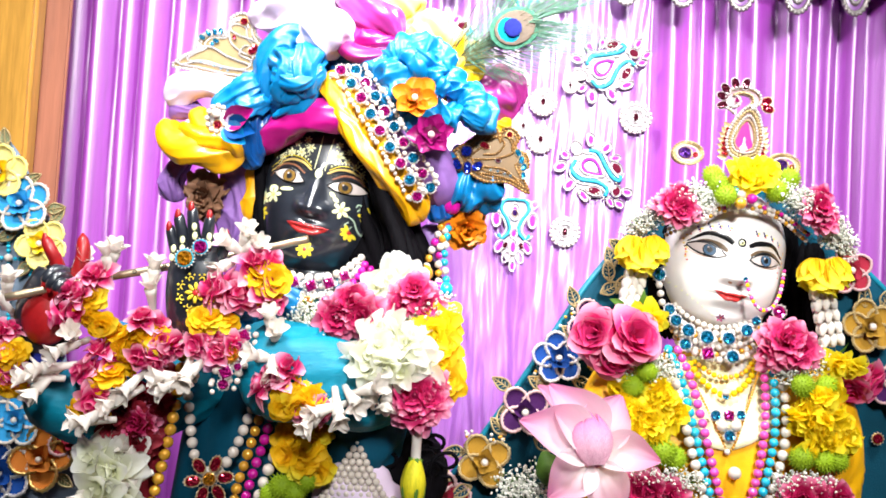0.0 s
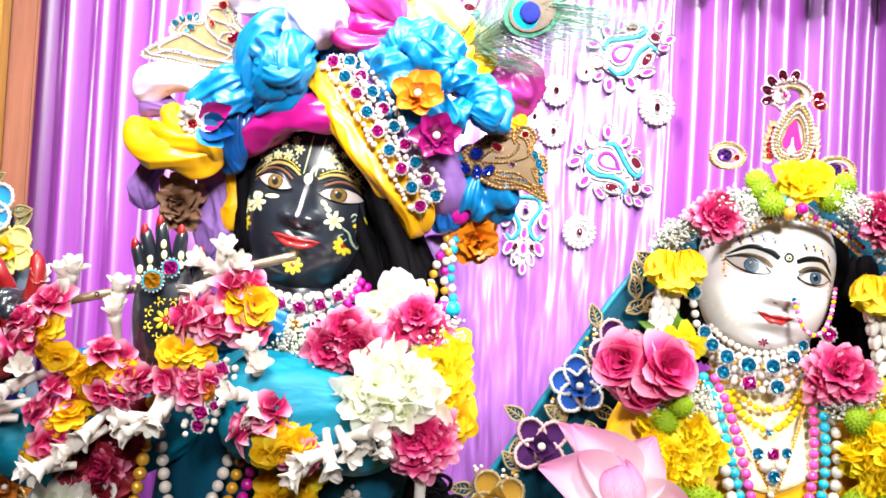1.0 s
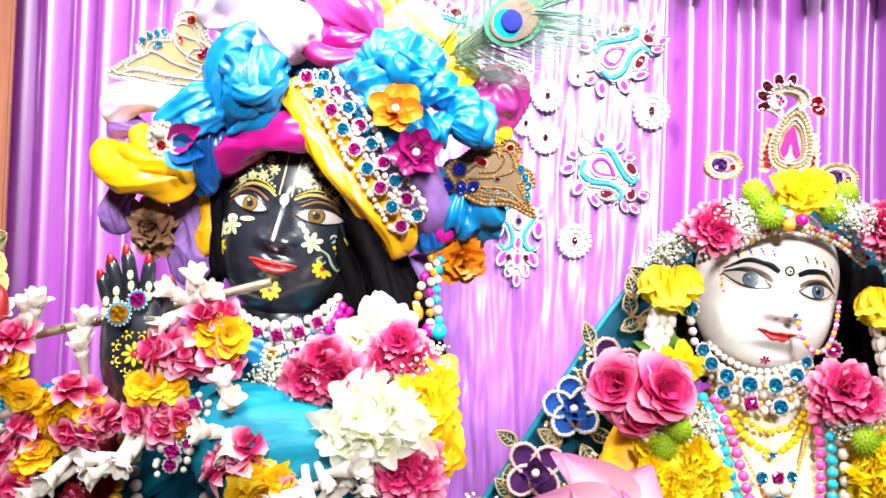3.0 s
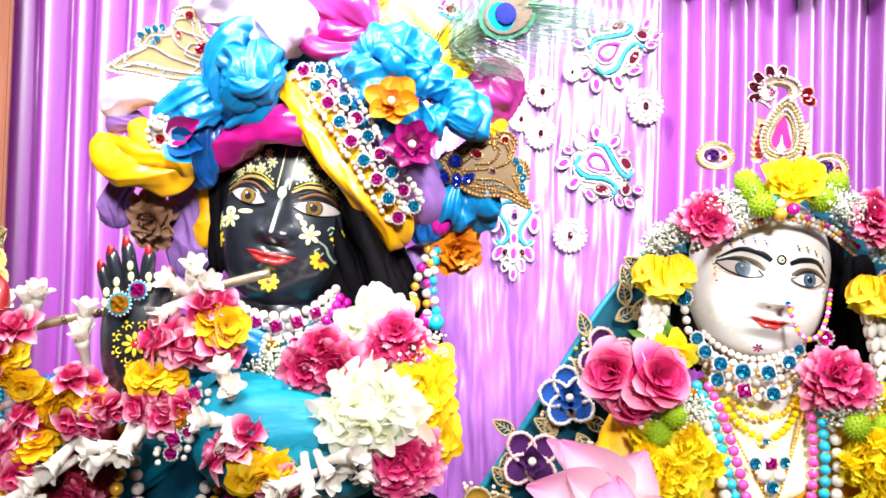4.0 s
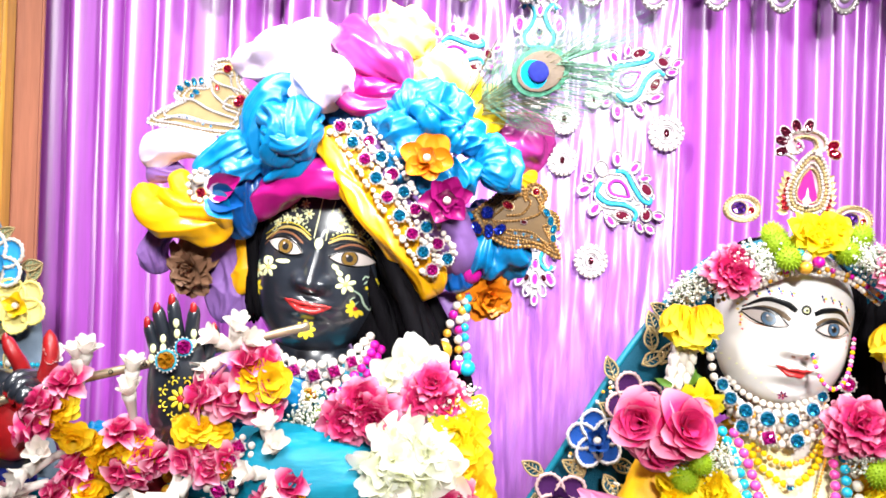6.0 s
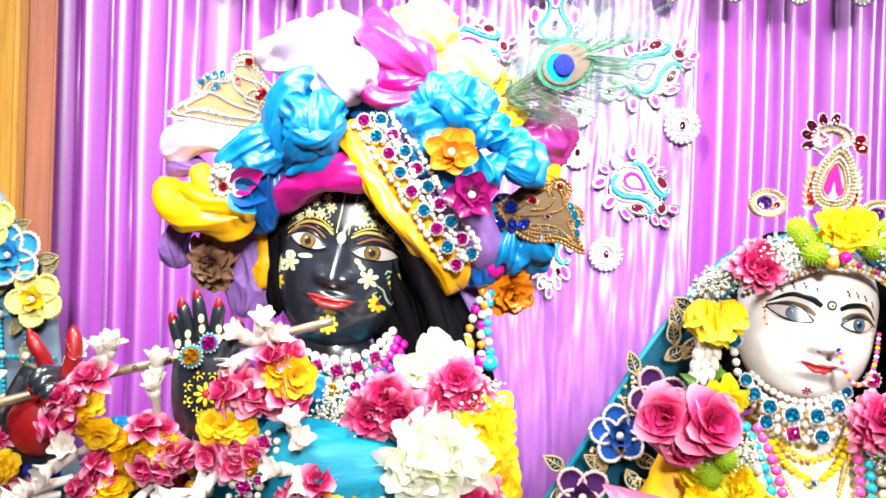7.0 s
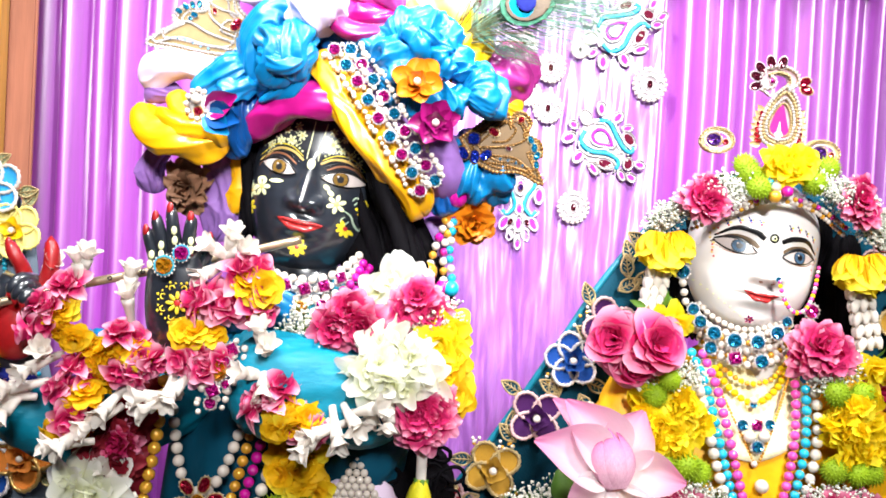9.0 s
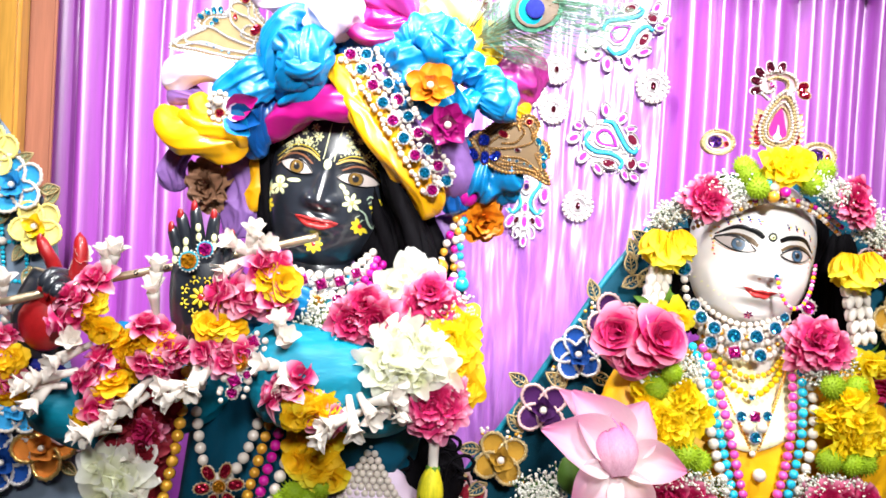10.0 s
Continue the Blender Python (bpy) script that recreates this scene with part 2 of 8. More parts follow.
def ball(r=1.0, seg=12, rings=8, c=(0, 0, 0), s=(1, 1, 1)):
    v = [(c[0], c[1], c[2] + r * s[2])]
    for i in range(1, rings):
        a = math.pi * i / rings
        v += [(c[0] + r * s[0] * math.sin(a) * math.cos(2 * math.pi * j / seg), c[1] + r * s[1] * math.sin(a) * math.sin(2 * math.pi * j / seg),
               c[2] + r * s[2] * math.cos(a)) for j in range(seg)]
    v.append((c[0], c[1], c[2] - r * s[2]))
    f = [(0, 1 + j, 1 + (j + 1) % seg) for j in range(seg)]
    for i in range(rings - 2):
        k = 1 + i * seg
        f += [(k + j, k + seg + j, k + seg + (j + 1) % seg, k + (j + 1) % seg) for j in range(seg)]
    k = 1 + (rings - 2) * seg
    f += [(k + j, len(v) - 1, k + (j + 1) % seg) for j in range(seg)]
    return v, f


def spline(pts, n):
    """n + 1 points, evenly spaced, of a smooth line through pts."""
    p = [Vector(q) for q in pts]
    if len(p) == 2:
        return [p[0].lerp(p[1], i / n) for i in range(n + 1)]
    p = [2 * p[0] - p[1]] + p + [2 * p[-1] - p[-2]]
    fine = []
    for i in range(1, len(p) - 2):
        a, b, c, d = p[i - 1], p[i], p[i + 1], p[i + 2]
        for k in range(12):
            t = k / 12
            fine.append(0.5 * (2 * b + (c - a) * t + (2 * a - 5 * b + 4 * c - d) * t * t + (3 * b - a - 3 * c + d) * t ** 3))
    fine.append(p[-2])
    far = [0.0]
    for a, b in zip(fine, fine[1:]):
        far.append(far[-1] + (b - a).length)
    out, k = [], 0
    for i in range(n + 1):
        s = far[-1] * i / n
        while k < len(fine) - 2 and far[k + 1] < s:
            k += 1
        w = (s - far[k]) / max(1e-9, far[k + 1] - far[k])
        out.append(fine[k].lerp(fine[k + 1], w))
    return out


def tube(pts, radius, n=16, sides=10, flat=1.0, facing=(0, -1, 0), caps=True):
    """A swept tube; radius is a number or a function of (s, angle); flat squeezes it along facing."""
    line = spline(pts, n)
    rad = radius if callable(radius) else (lambda s, a: radius)
    v, f = [], []
    for i, p in enumerate(line):
        t = (line[min(i + 1, n)] - line[max(i - 1, 0)]).normalized()
        side = t.cross(Vector(facing))
        side = side.normalized() if side.length > 1e-4 else t.orthogonal().normalized()
        up = side.cross(t)
        for j in range(sides):
            a = 2 * math.pi * j / sides
            r = rad(i / n, a)
            v.append(p + side * (r * math.cos(a)) + up * (r * flat * math.sin(a)))
    for i in range(n):
        for j in range(sides):
            k = (j + 1) % sides
            f.append((i * sides + j, i * sides + k, (i + 1) * sides + k, (i + 1) * sides + j))
    if caps:
        f.append(tuple(range(sides))[::-1])
        f.append(tuple(n * sides + j for j in range(sides)))
    return v, f


def soft_end(s, e=0.12):
    return math.sqrt(max(0.02, min(1, s / e, (1 - s) / e) * (2 - min(1, s / e, (1 - s) / e))))


def crease(q):
    """Sharp-ridged noise, from about -1 to 1."""
    n = 1 - 3.2 * abs(noise.noise(q))
    return n if n > -0.8 else -0.8


def folded(r, seed, turns=3, ridges=5, depth=0.2, taper=0.2):
    """A radius for gathered satin: round folds with sharp valleys that wind along the tube, fade and merge."""
    def rad(s, a):
        slow = noise.noise(Vector((s * 2.6, seed * 5.7, 0)))
        tw = a + turns * 2.2 * s + 1.2 * slow
        n1 = noise.noise(Vector((math.cos(tw) * 1.2, math.sin(tw) * 1.2, s * 2.4 + seed * 3.3)))
        n2 = noise.noise(Vector((math.cos(tw) * 1.7 + 5, math.sin(tw) * 1.7, s * 3.0 - seed)))
        big = abs(math.sin(0.5 * ridges * tw + 3.4 * n1 + seed)) ** 0.62
        small = abs(math.sin(ridges * 1.3 * tw + 4.5 * n2 + 2 * seed)) ** 0.8
        fade = max(0.0, min(1.0, 0.6 + 1.6 * n2))
        swell = noise.noise(Vector((math.cos(a) * 0.6, math.sin(a) * 0.6, s * 3 + seed)))
        return r * soft_end(s, taper) * (1 + depth * (1.5 * big - 0.8 + 0.7 * fade * (small - 0.5)) + 0.7 * depth * swell)
    return rad


def puff(c, size, seed, depth=0.2, nu=40, nv=28, ridges=3.2, axis=None):
    """A bunch of cloth: a rounded lump gathered about an axis, with winding folds."""
    c = Vector(c)
    ax_ = Vector(axis or (math.sin(seed * 1.9), -0.9, math.cos(seed * 2.7))).normalized()
    turn = ax_.to_track_quat("Z", "Y").to_matrix()

    def fn(u, v):
        a, b = 2 * math.pi * u, math.pi * (0.002 + 0.996 * v)
        e = Vector((math.sin(b) * math.cos(a), math.sin(b) * math.sin(a), math.cos(b)))
        d = turn @ e
        n1 = noise.noise(d * 1.3 + Vector((seed, 0, 2)))
        n2 = noise.noise(d * 1.9 + Vector((0, seed, 3)))
        tw = a + 1.5 * math.cos(b) + 1.4 * n1
        big = abs(math.sin(round(ridges) * 0.5 * tw + 3.2 * n1 + seed)) ** 0.75
        small = abs(math.sin(round(ridges * 1.5) * tw + 4.5 * n2)) ** 0.8
        fade = max(0.0, min(1.0, 0.55 + 1.6 * n2))
        edge = min(1.0, 1.6 * math.sin(b))
        r = 1 + depth * edge * (1.5 * big - 0.8 + 0.6 * fade * (small - 0.5)) + 0.28 * noise.noise(d * 1.1 + Vector((seed, seed, 0)))
        return c + Vector((d.x * size[0], d.y * size[1], d.z * size[2])) * r
    return grid(fn, nu, nv, loop_u=True)


def world_of(ob):
    m = ob.matrix_basis.copy()
    return world_of(ob.parent) @ m if ob.parent else m


def mesh_of(name, shape, mats, smooth=True):
    me = bpy.data.meshes.new(name)
    me.from_pydata(shape.v, [], shape.f)
    for m in (mats if isinstance(mats, (list, tuple)) else [mats]):
        me.materials.append(m)
    me.polygons.foreach_set("material_index", shape.m)
    me.polygons.foreach_set("use_smooth", [smooth] * len(shape.f))
    me.update()
    return me


def thing(name, at, label, category, group="", kind=""):
    ob = new(name)
    ob.empty_display_size = 0.02
    ob.matrix_basis = Matrix.Translation(at)
    return tagged(ob, label, category, group, kind)


def part(name, shape, mats, parent=None, label="", smooth=True, category="", group="", kind=""):
    """A shape in world places as one mesh object, its origin at its middle."""
    if isinstance(shape, tuple):
        shape = Shape().add(*shape)
    p = np.array(shape.v)
    mid = (p.min(0) + p.max(0)) / 2
    if parent is None:
        mid[2] = p[:, 2].min()
    shape.v = [tuple(q) for q in (p - mid)]
    ob = new(name, mesh_of(name, shape, mats, smooth))
    here = Matrix.Translation(mid)
    if parent is not None:
        ob.parent = parent
        here = world_of(parent).inverted() @ here
    ob.matrix_basis = here
    return tagged(ob, label, category, group, kind)


def piece(name, me, at, parent=None, label="", category="", group=""):
    """A ready mesh, shared, at the pose at."""
    petals = me if isinstance(me, list) else []
    ob = new(name, None if petals else me)
    if parent is not None:
        ob.parent = parent
        at = world_of(parent).inverted() @ at
    ob.matrix_basis = at
    for petal_mesh, m in petals:
        p = new("petal", petal_mesh)
        p.parent = ob
        p.matrix_basis = m
    return tagged(ob, label, category, group)


def aim(p, n=(0, -1, 0.1), roll=0.0, s=1.0):
    """The pose of a thing whose front is +z, so that it faces n."""
    q = Vector(n).normalized().to_track_quat("Z", "Y").to_matrix().to_4x4()
    return Matrix.Translation(p) @ q @ Matrix.Rotation(radians(roll), 4, "Z") @ Matrix.Diagonal((s, s, s, 1) if not isinstance(s, (tuple, list)) else (*s, 1))


rng = random.Random(7)


def jitter(k):
    return Vector((rng.uniform(-k, k), rng.uniform(-k, k), rng.uniform(-k, k)))


# ---- flowers, one unit in radius, facing +z ----
def petal(L, W, cup=0.3, curl=0.2, ruf=0.0, point=0.0, nu=5, nv=4, ph=0.0):
    def fn(u, v):
        s, t = u, 2 * v - 1
        w = W * (math.sin(math.pi * (0.1 + 0.78 * s)) ** 0.7) * (1 - point * s ** 3)
        return (t * w, L * s * (1 - 0.08 * t * t * s), curl * L * s * s + cup * w * t * t + ruf * s * L * math.sin(5 * t + ph))
    return grid(fn, nu, nv)


def bloom(layers, seed, ruf=0.0, point=0.0, nu=4, nv=4, heart=None):
    """Rings of petals: (count, length, width, elevation in degrees, cup, curl, height)."""
    g, r = Shape(), random.Random(seed)
    for k, (n, L, W, el, cup, curl, h) in enumerate(layers):
        for i in range(n):
            v, f = petal(L * r.uniform(0.88, 1.1), W * r.uniform(0.88, 1.12), cup * r.uniform(0.6, 1.4), curl * r.uniform(0.4, 1.5), ruf, point, nu, nv, r.uniform(0, 6))
            m = (Matrix.Rotation(2 * math.pi * (i + 0.5 * (k % 2)) / n + r.uniform(-0.15, 0.15), 4, "Z") @ Matrix.Translation((0, 0.05, h))
                 @ Matrix.Rotation(radians(el + r.uniform(-9, 9)), 4, "X"))
            g.add(v, f, 0, m)
    if heart:
        g.add(*ball(heart, 10, 6, (0, 0, 0.08)), 1)
    return g


ROSE_L = [(3, 0.55, 0.32, 80, 0.9, -0.25, 0.25), (4, 0.68, 0.42, 66, 0.8, -0.25, 0.2), (5, 0.82, 0.5, 52, 0.6, -0.3, 0.15), (5, 0.95, 0.58, 36, 0.45, -0.35, 0.1),
          (6, 1.0, 0.62, 18, 0.3, -0.35, 0.0)]
PINK_L = [(4, 0.5, 0.3, 78, 0.5, 0.1, 0.3), (6, 0.65, 0.34, 62, 0.4, -0.1, 0.25), (8, 0.8, 0.36, 44, 0.3, -0.15, 0.18), (9, 0.95, 0.38, 26, 0.25, -0.2, 0.1), (9, 1.0, 0.4, 8, 0.2, -0.25, 0.0)]
WHITE_L = [(3, 0.6, 0.26, 70, 0.6, -0.1, 0.12), (4, 0.95, 0.40, 48, 0.5, -0.3, 0.05), (5, 1.15, 0.46, 16, 0.4, -0.4, 0.0)]
LOOSE_L = [(3, 0.85, 0.40, 72, 0.8, -0.1, 0.2), (4, 1.05, 0.48, 48, 0.7, -0.25, 0.1), (5, 1.2, 0.50, 18, 0.6, -0.3, 0.0)]
MUM_L = [(5, 0.6, 0.45, 66, 0.5, -0.3, 0.3), (6, 0.8, 0.5, 42, 0.4, -0.35, 0.2), (7, 0.95, 0.5, 20, 0.3, -0.3, 0.1), (6, 0.95, 0.5, -6, 0.2, -0.1, 0.0)]
FIVE_L = [(5, 1.0, 0.55, 22, 0.55, -0.25, 0.0)]


def kinds(name, layers, m, n=3, seed=1, **k):
    return [mesh_of(name, bloom(layers, seed + i, **k), m) for i in range(n)]


def open_kinds(layers, m, n=3, seed=1, ruf=0.0, point=0.0):
    """Blooms whose petals are pieces of their own: lists of (mesh, pose)."""
    bank = [[mesh_of("petal", Shape().add(*petal(L, W, cup * a, curl * b, ruf, point, 5, 5, 2.0 * j)), m) for j, (a, b) in enumerate(((0.7, 0.6), (1.0, 1.0), (1.3, 1.5)))]
            for c, L, W, el, cup, curl, h in layers]
    out = []
    for i in range(n):
        r = random.Random(seed + i)
        out.append([(r.choice(bank[k]), Matrix.Rotation(2 * math.pi * (j + 0.5 * (k % 2)) / c + r.uniform(-0.2, 0.2), 4, "Z") @ Matrix.Translation((0, 0.05, h)) @ Matrix.Rotation(radians(el + r.uniform(-12, 12)), 4, "X")
                     @ Matrix.Scale(r.uniform(0.88, 1.1), 4)) for k, (c, L, W, el, cup, curl, h) in enumerate(layers) for j in range(c)])
    return out


F_ROSE = open_kinds(ROSE_L, ROSE, 3, 11, ruf=0.03)
F_CRIM = open_kinds(PINK_L, CRIMSON, 3, 21, ruf=0.07)
F_ROSEP = open_kinds(PINK_L, ROSE, 3, 25, ruf=0.06, point=0.25)
F_PINKLOOSE = open_kinds(LOOSE_L, ROSE, 3, 31, ruf=0.05)
F_YEL = kinds("yellow_bloom", MUM_L, YPETAL, 4, 41, ruf=0.05)
BELL_L = [(5, 0.98, 0.55, 82, 0.5, 0.08, 0.0), (6, 1.05, 0.55, 70, 0.4, -0.06, 0.0)]
F_BELL = open_kinds(BELL_L, YPETAL, 2, 47, ruf=0.04, point=0.15)
F_LEM = open_kinds(LOOSE_L, LPETAL, 3, 51, ruf=0.05)
F_WHITE = open_kinds(WHITE_L, WPETAL, 4, 61, ruf=0.02, point=0.2)
F_RUFFLE = kinds("yellow_bloom", [(4, 0.7, 0.5, 70, 0.7, -0.3, 0.3), (5, 0.95, 0.62, 46, 0.6, -0.5, 0.15), (6, 1.0, 0.62, 18, 0.5, -0.5, 0.0)], LPETAL, 4, 71, ruf=0.09)
F_DARK = open_kinds(PINK_L, DARKRED, 2, 65, ruf=0.06)


def lime_button(seed):
    g, r = Shape(), random.Random(seed)
    g.add(*ball(0.8, 12, 8, (0, 0, 0), (1, 1, 0.75)))
    n = 90
    for i in range(n):
        z = 1 - 1.35 * i / n
        a = 2.39996 * i
        d = Vector((math.sqrt(max(0, 1 - z * z)) * math.cos(a), math.sqrt(max(0, 1 - z * z)) * math.sin(a), z * 0.8))
        g.add([(-0.055, 0, 0), (0, -0.055, 0), (0.055, 0, 0), (0, 0.055, 0), (0, 0, 0.3 * r.uniform(0.8, 1.2))], [(0, 1, 4), (1, 2, 4), (2, 3, 4), (3, 0, 4)], 0, aim(d * 0.76, d, r.uniform(0, 90)))
    return g


F_LIME = [mesh_of("lime_button", lime_button(i), LIME) for i in range(2)]


def breath(seed, n=120):
    g, r = Shape(), random.Random(seed)
    for i in range(n):
        p = Vector((r.gauss(0, 0.36), r.gauss(0, 0.36), abs(r.gauss(0.1, 0.25))))
        if p.length > 0.8:
            continue
        q = r.uniform(0.035, 0.085)
        g.add(*ball(q, 6, 4, p, (1, r.uniform(0.6, 1), 0.8)), 0)
        if i % 2 == 0:
            g.add(*tube([(p.x * 0.2, p.y * 0.2, -0.3), p], 0.015, 2, 3), 1)
    return g


F_BREATH = [mesh_of("small_white_blossom", breath(i), [BREATH, LEAF]) for i in range(4)]


def tuberose(seed):
    """A waxy bud: a long throat along z that opens into blunt petals."""
    g, r = Shape(), random.Random(seed)
    g.add(*tube([(0, 0, -1.0), (0.04, 0, -0.3), (0, 0, 0.35)], lambda s, a: 0.18 + 0.16 * s * s, 6, 8))
    for i in range(6):
        v, f = petal(0.8, 0.32, 0.6, -0.2, 0, 0.1, 4, 4)
        g.add(v, f, 0, Matrix.Translation((0, 0, 0.25)) @ Matrix.Rotation(6.283 * i / 6 + r.uniform(-0.2, 0.2), 4, "Z") @ Matrix.Translation((0, 0.13, 0)) @ Matrix.Rotation(radians(r.uniform(52, 84)), 4, "X"))
    return g


F_TUBE = [mesh_of("tuberose", tuberose(i), WBUD) for i in range(3)]


def jasmine(seed):
    g = Shape()
    g.add(*tube([(0, 0, -0.6), (0, 0, 0), (0, 0, 0.6)], lambda s, a: 0.16 + 0.26 * math.sin(math.pi * (0.15 + 0.8 * s)) ** 1.5, 7, 8))
    return g


F_JAS = [mesh_of("jasmine_bud", jasmine(0), WBUD)]
F_LEAFM = [mesh_of("leaf", bloom([(1, 1.6, 0.35, 10, 0.4, -0.3, 0)], 3, point=0.7), LEAF), mesh_of("sepal", bloom([(5, 1.0, 0.2, 20, 0.4, -0.3, 0)], 4, point=0.8), LEAF)]


def fabric_flower(m, heart, seed, n=5, point=0.0):
    g = bloom([(n, 1.0, 0.46, 14, 0.5, 0.12, 0.0), (max(3, n - 2), 0.55, 0.34, 52, 0.8, -0.1, 0.05)], seed, point=point, nu=9, nv=9)
    g.add(*ball(0.16, 12, 8, (0, 0, 0.26)), 1)
    return mesh_of("fabric_flower", g, [m, heart])


# ---- jewels ----
def bead_mesh(m, seg=12, rings=8):
    return mesh_of("bead", Shape().add(*ball(1.0, seg, rings)), m)


BEAD = {k: bead_mesh(m) for k, m in dict(pearl=PEARL, turq=TURQ, pink=PINKBEAD, magenta=MAGBEAD, gold=GOLDBEAD, lemon=LPETAL, pale=PALEGOLD, antique=ANTBEAD, silver=SILVER).items()}


def ring(r, thick, n=20, sides=6, z=0.0, s=(1, 1)):
    def fn(u, v):
        a, b = 6.2832 * u, 6.2832 * v
        return ((r + thick * math.cos(b)) * math.cos(a) * s[0], (r + thick * math.cos(b)) * math.sin(a) * s[1], z + thick * math.sin(b))
    return grid(fn, n, sides, True, True)


def gem_mesh(gem, setting, pearls=0, square=False, sy=1.0):
    """A cut stone in a beaded setting, one unit in radius, facing +z."""
    g = Shape()
    n = 8
    grow = (lambda a: 1 / max(abs(math.cos(a)), abs(math.sin(a))) * 0.86) if square else (lambda a: 1.0)
    tiers = [(0.8, 0.08, 0.0), (0.62, 0.40, 0.5), (0.34, 0.34, 0.0)]
    v = [(q * grow(6.2832 * (i + o) / n) * math.cos(6.2832 * (i + o) / n), sy * q * grow(6.2832 * (i + o) / n) * math.sin(6.2832 * (i + o) / n), h + (0.14 if i % 2 else 0.0)) for q, h, o in tiers for i in range(n)] + [(0.05, 0.03, 0.52)]
    f = []
    for i in range(n):
        k = (i + 1) % n
        f += [(i, k, n + i), (k, n + k, n + i), (n + i, n + k, 2 * n + k), (n + i, 2 * n + k, 2 * n + i), (2 * n + i, 2 * n + k, 3 * n)]
    g.add(v, f, 0)
    g.add(*ring(0.82, 0.09, 20, 6, 0.1, (1, sy)), 1)
    g.add(*ball(0.86, 16, 4, (0, 0, -0.02), (1, sy, 0.12)), 1)
    for i in range(pearls):
        a = 6.2832 * i / pearls
        g.add(*ball(0.105, 6, 4, (0.95 * math.cos(a), 0.95 * sy * math.sin(a), 0.08)), 2)
    me = mesh_of("gem", g, [gem, setting, PEARL])
    me.polygons.foreach_set("use_smooth", [m != 0 for m in g.m])
    return me


GEM = dict(royal=gem_mesh(SAPPHIRE, BRONZE, 0), royaldrop=gem_mesh(SAPPHIRE, BRONZE, 0, False, 1.45), pink=gem_mesh(PINKGEM, SILVER, 12), blue=gem_mesh(BLUEGEM, SILVER, 12), ruby=gem_mesh(RUBY, GOLD, 12), sapphire=gem_mesh(SAPPHIRE, GOLD, 12), amber=gem_mesh(AMBERGEM, GOLD, 12),
           squarepink=gem_mesh(PINKGEM, SILVER, 10, True), drop=gem_mesh(RUBY, PALEGOLD, 12, False, 1.5), violet=gem_mesh(VIOLETGEM, PALEGOLD, 12, False, 1.2),
           maroon=gem_mesh(MAROON, SILVER, 0, False, 1.5), teal=gem_mesh(BLUEGEM, PALEGOLD, 0, False, 1.5), turq=gem_mesh(AMBERGEM, BLUETRIM, 18), turqpink=gem_mesh(PINKGEM, BLUETRIM, 14))


def strand(parent, pts, kinds_, r, name="bead"):
    """Beads threaded along a line, kinds in turn."""
    rough_len = sum((Vector(a) - Vector(b)).length for a, b in zip(pts, pts[1:]))
    n = max(2, int(rough_len / (2 * r) * 0.985))
    for i, p in enumerate(spline(pts, n)):
        piece(name, BEAD[kinds_[i % len(kinds_)]], Matrix.Translation(p) @ Matrix.Scale(r * rng.uniform(0.95, 1.05), 4), parent)


def sown(parent, name, meshes, places, r, n=(0, -1, 0.15), spread=0.3, label=""):
    """Blooms at places, turned a little each its own way."""
    for p in places:
        d = Vector(n) + jitter(spread)
        piece(name, rng.choice(meshes), aim(p, d, rng.uniform(0, 360), r * rng.uniform(0.9, 1.12)), parent, label)


# ---- the hall ----
def box(a, b, bevel=0.0):
    bm = bmesh.new()
    bmesh.ops.create_cube(bm, size=1)
    for v in bm.verts:
        v.co = Vector([(p + q) / 2 + c * (q - p) for p, q, c in zip(a, b, v.co)])
    if bevel:
        bmesh.ops.bevel(bm, geom=bm.edges[:], offset=bevel, segments=2, affect="EDGES")
    bm.verts.index_update()
    out = ([tuple(v.co) for v in bm.verts], [tuple(v.index for v in f.verts) for f in bm.faces])
    bm.free()
    return out


def block(name, a, b, m, label, category, bevel=0.0, kind="structure", parent=None):
    return part(name, Shape().add(*box(a, b, bevel)), m, parent, label, False, category, kind=kind)


block("floor", (-2.2, -2.6, -0.1), (2.2, 1.75, 0), STONE, "polished grey marble floor of the hall", "floor")
block("ceiling", (-2.2, -2.6, 2.8), (2.2, 1.75, 2.9), PLASTER, "plain white plaster ceiling over the altar", "ceiling")
block("wall_north", (-2.2, 1.65, 0), (2.2, 1.75, 2.8), PLASTER, "plain plaster wall behind the purple curtain", "wall")
block("wall_south", (-2.2, -2.6, 0), (2.2, -2.5, 2.8), PLASTER, "plain plaster wall facing the altar", "wall")
block("wall_west", (-2.2, -2.5, 0), (-2.1, 1.65, 2.8), PLASTER, "plain plaster side wall", "wall")
block("wall_east", (2.1, -2.5, 0), (2.2, 1.65, 2.8), PLASTER, "plain plaster side wall", "wall")
block("altar_platform", (-1.3, 0.62, 0), (1.3, 1.64, 0.62), STONE, "marble altar platform under the statues", "platform", 0.01)

# assumed fixtures, out of view, one for each lamp
for eye, target, size, power, spread in LAMPS:
    g = Shape()
    head = look(eye, target)
    g.add(*tube([head @ Vector((0, 0, 0.012)), head @ Vector((0, 0, 0.06))], lambda s, a: (size / 2 + 0.02) * (1 - 0.3 * s), 4, 24))
    g.add(*tube([head @ Vector((0, 0, 0.05)), (eye[0], eye[1] - 0.05, 2.8)], 0.012, 4, 10))
    part("ceiling_lamp", g, LAMPGLASS, None, "assumed round white spot lamp, out of view on the ceiling", True, "ceiling lamp", group="ceiling spot lamps")

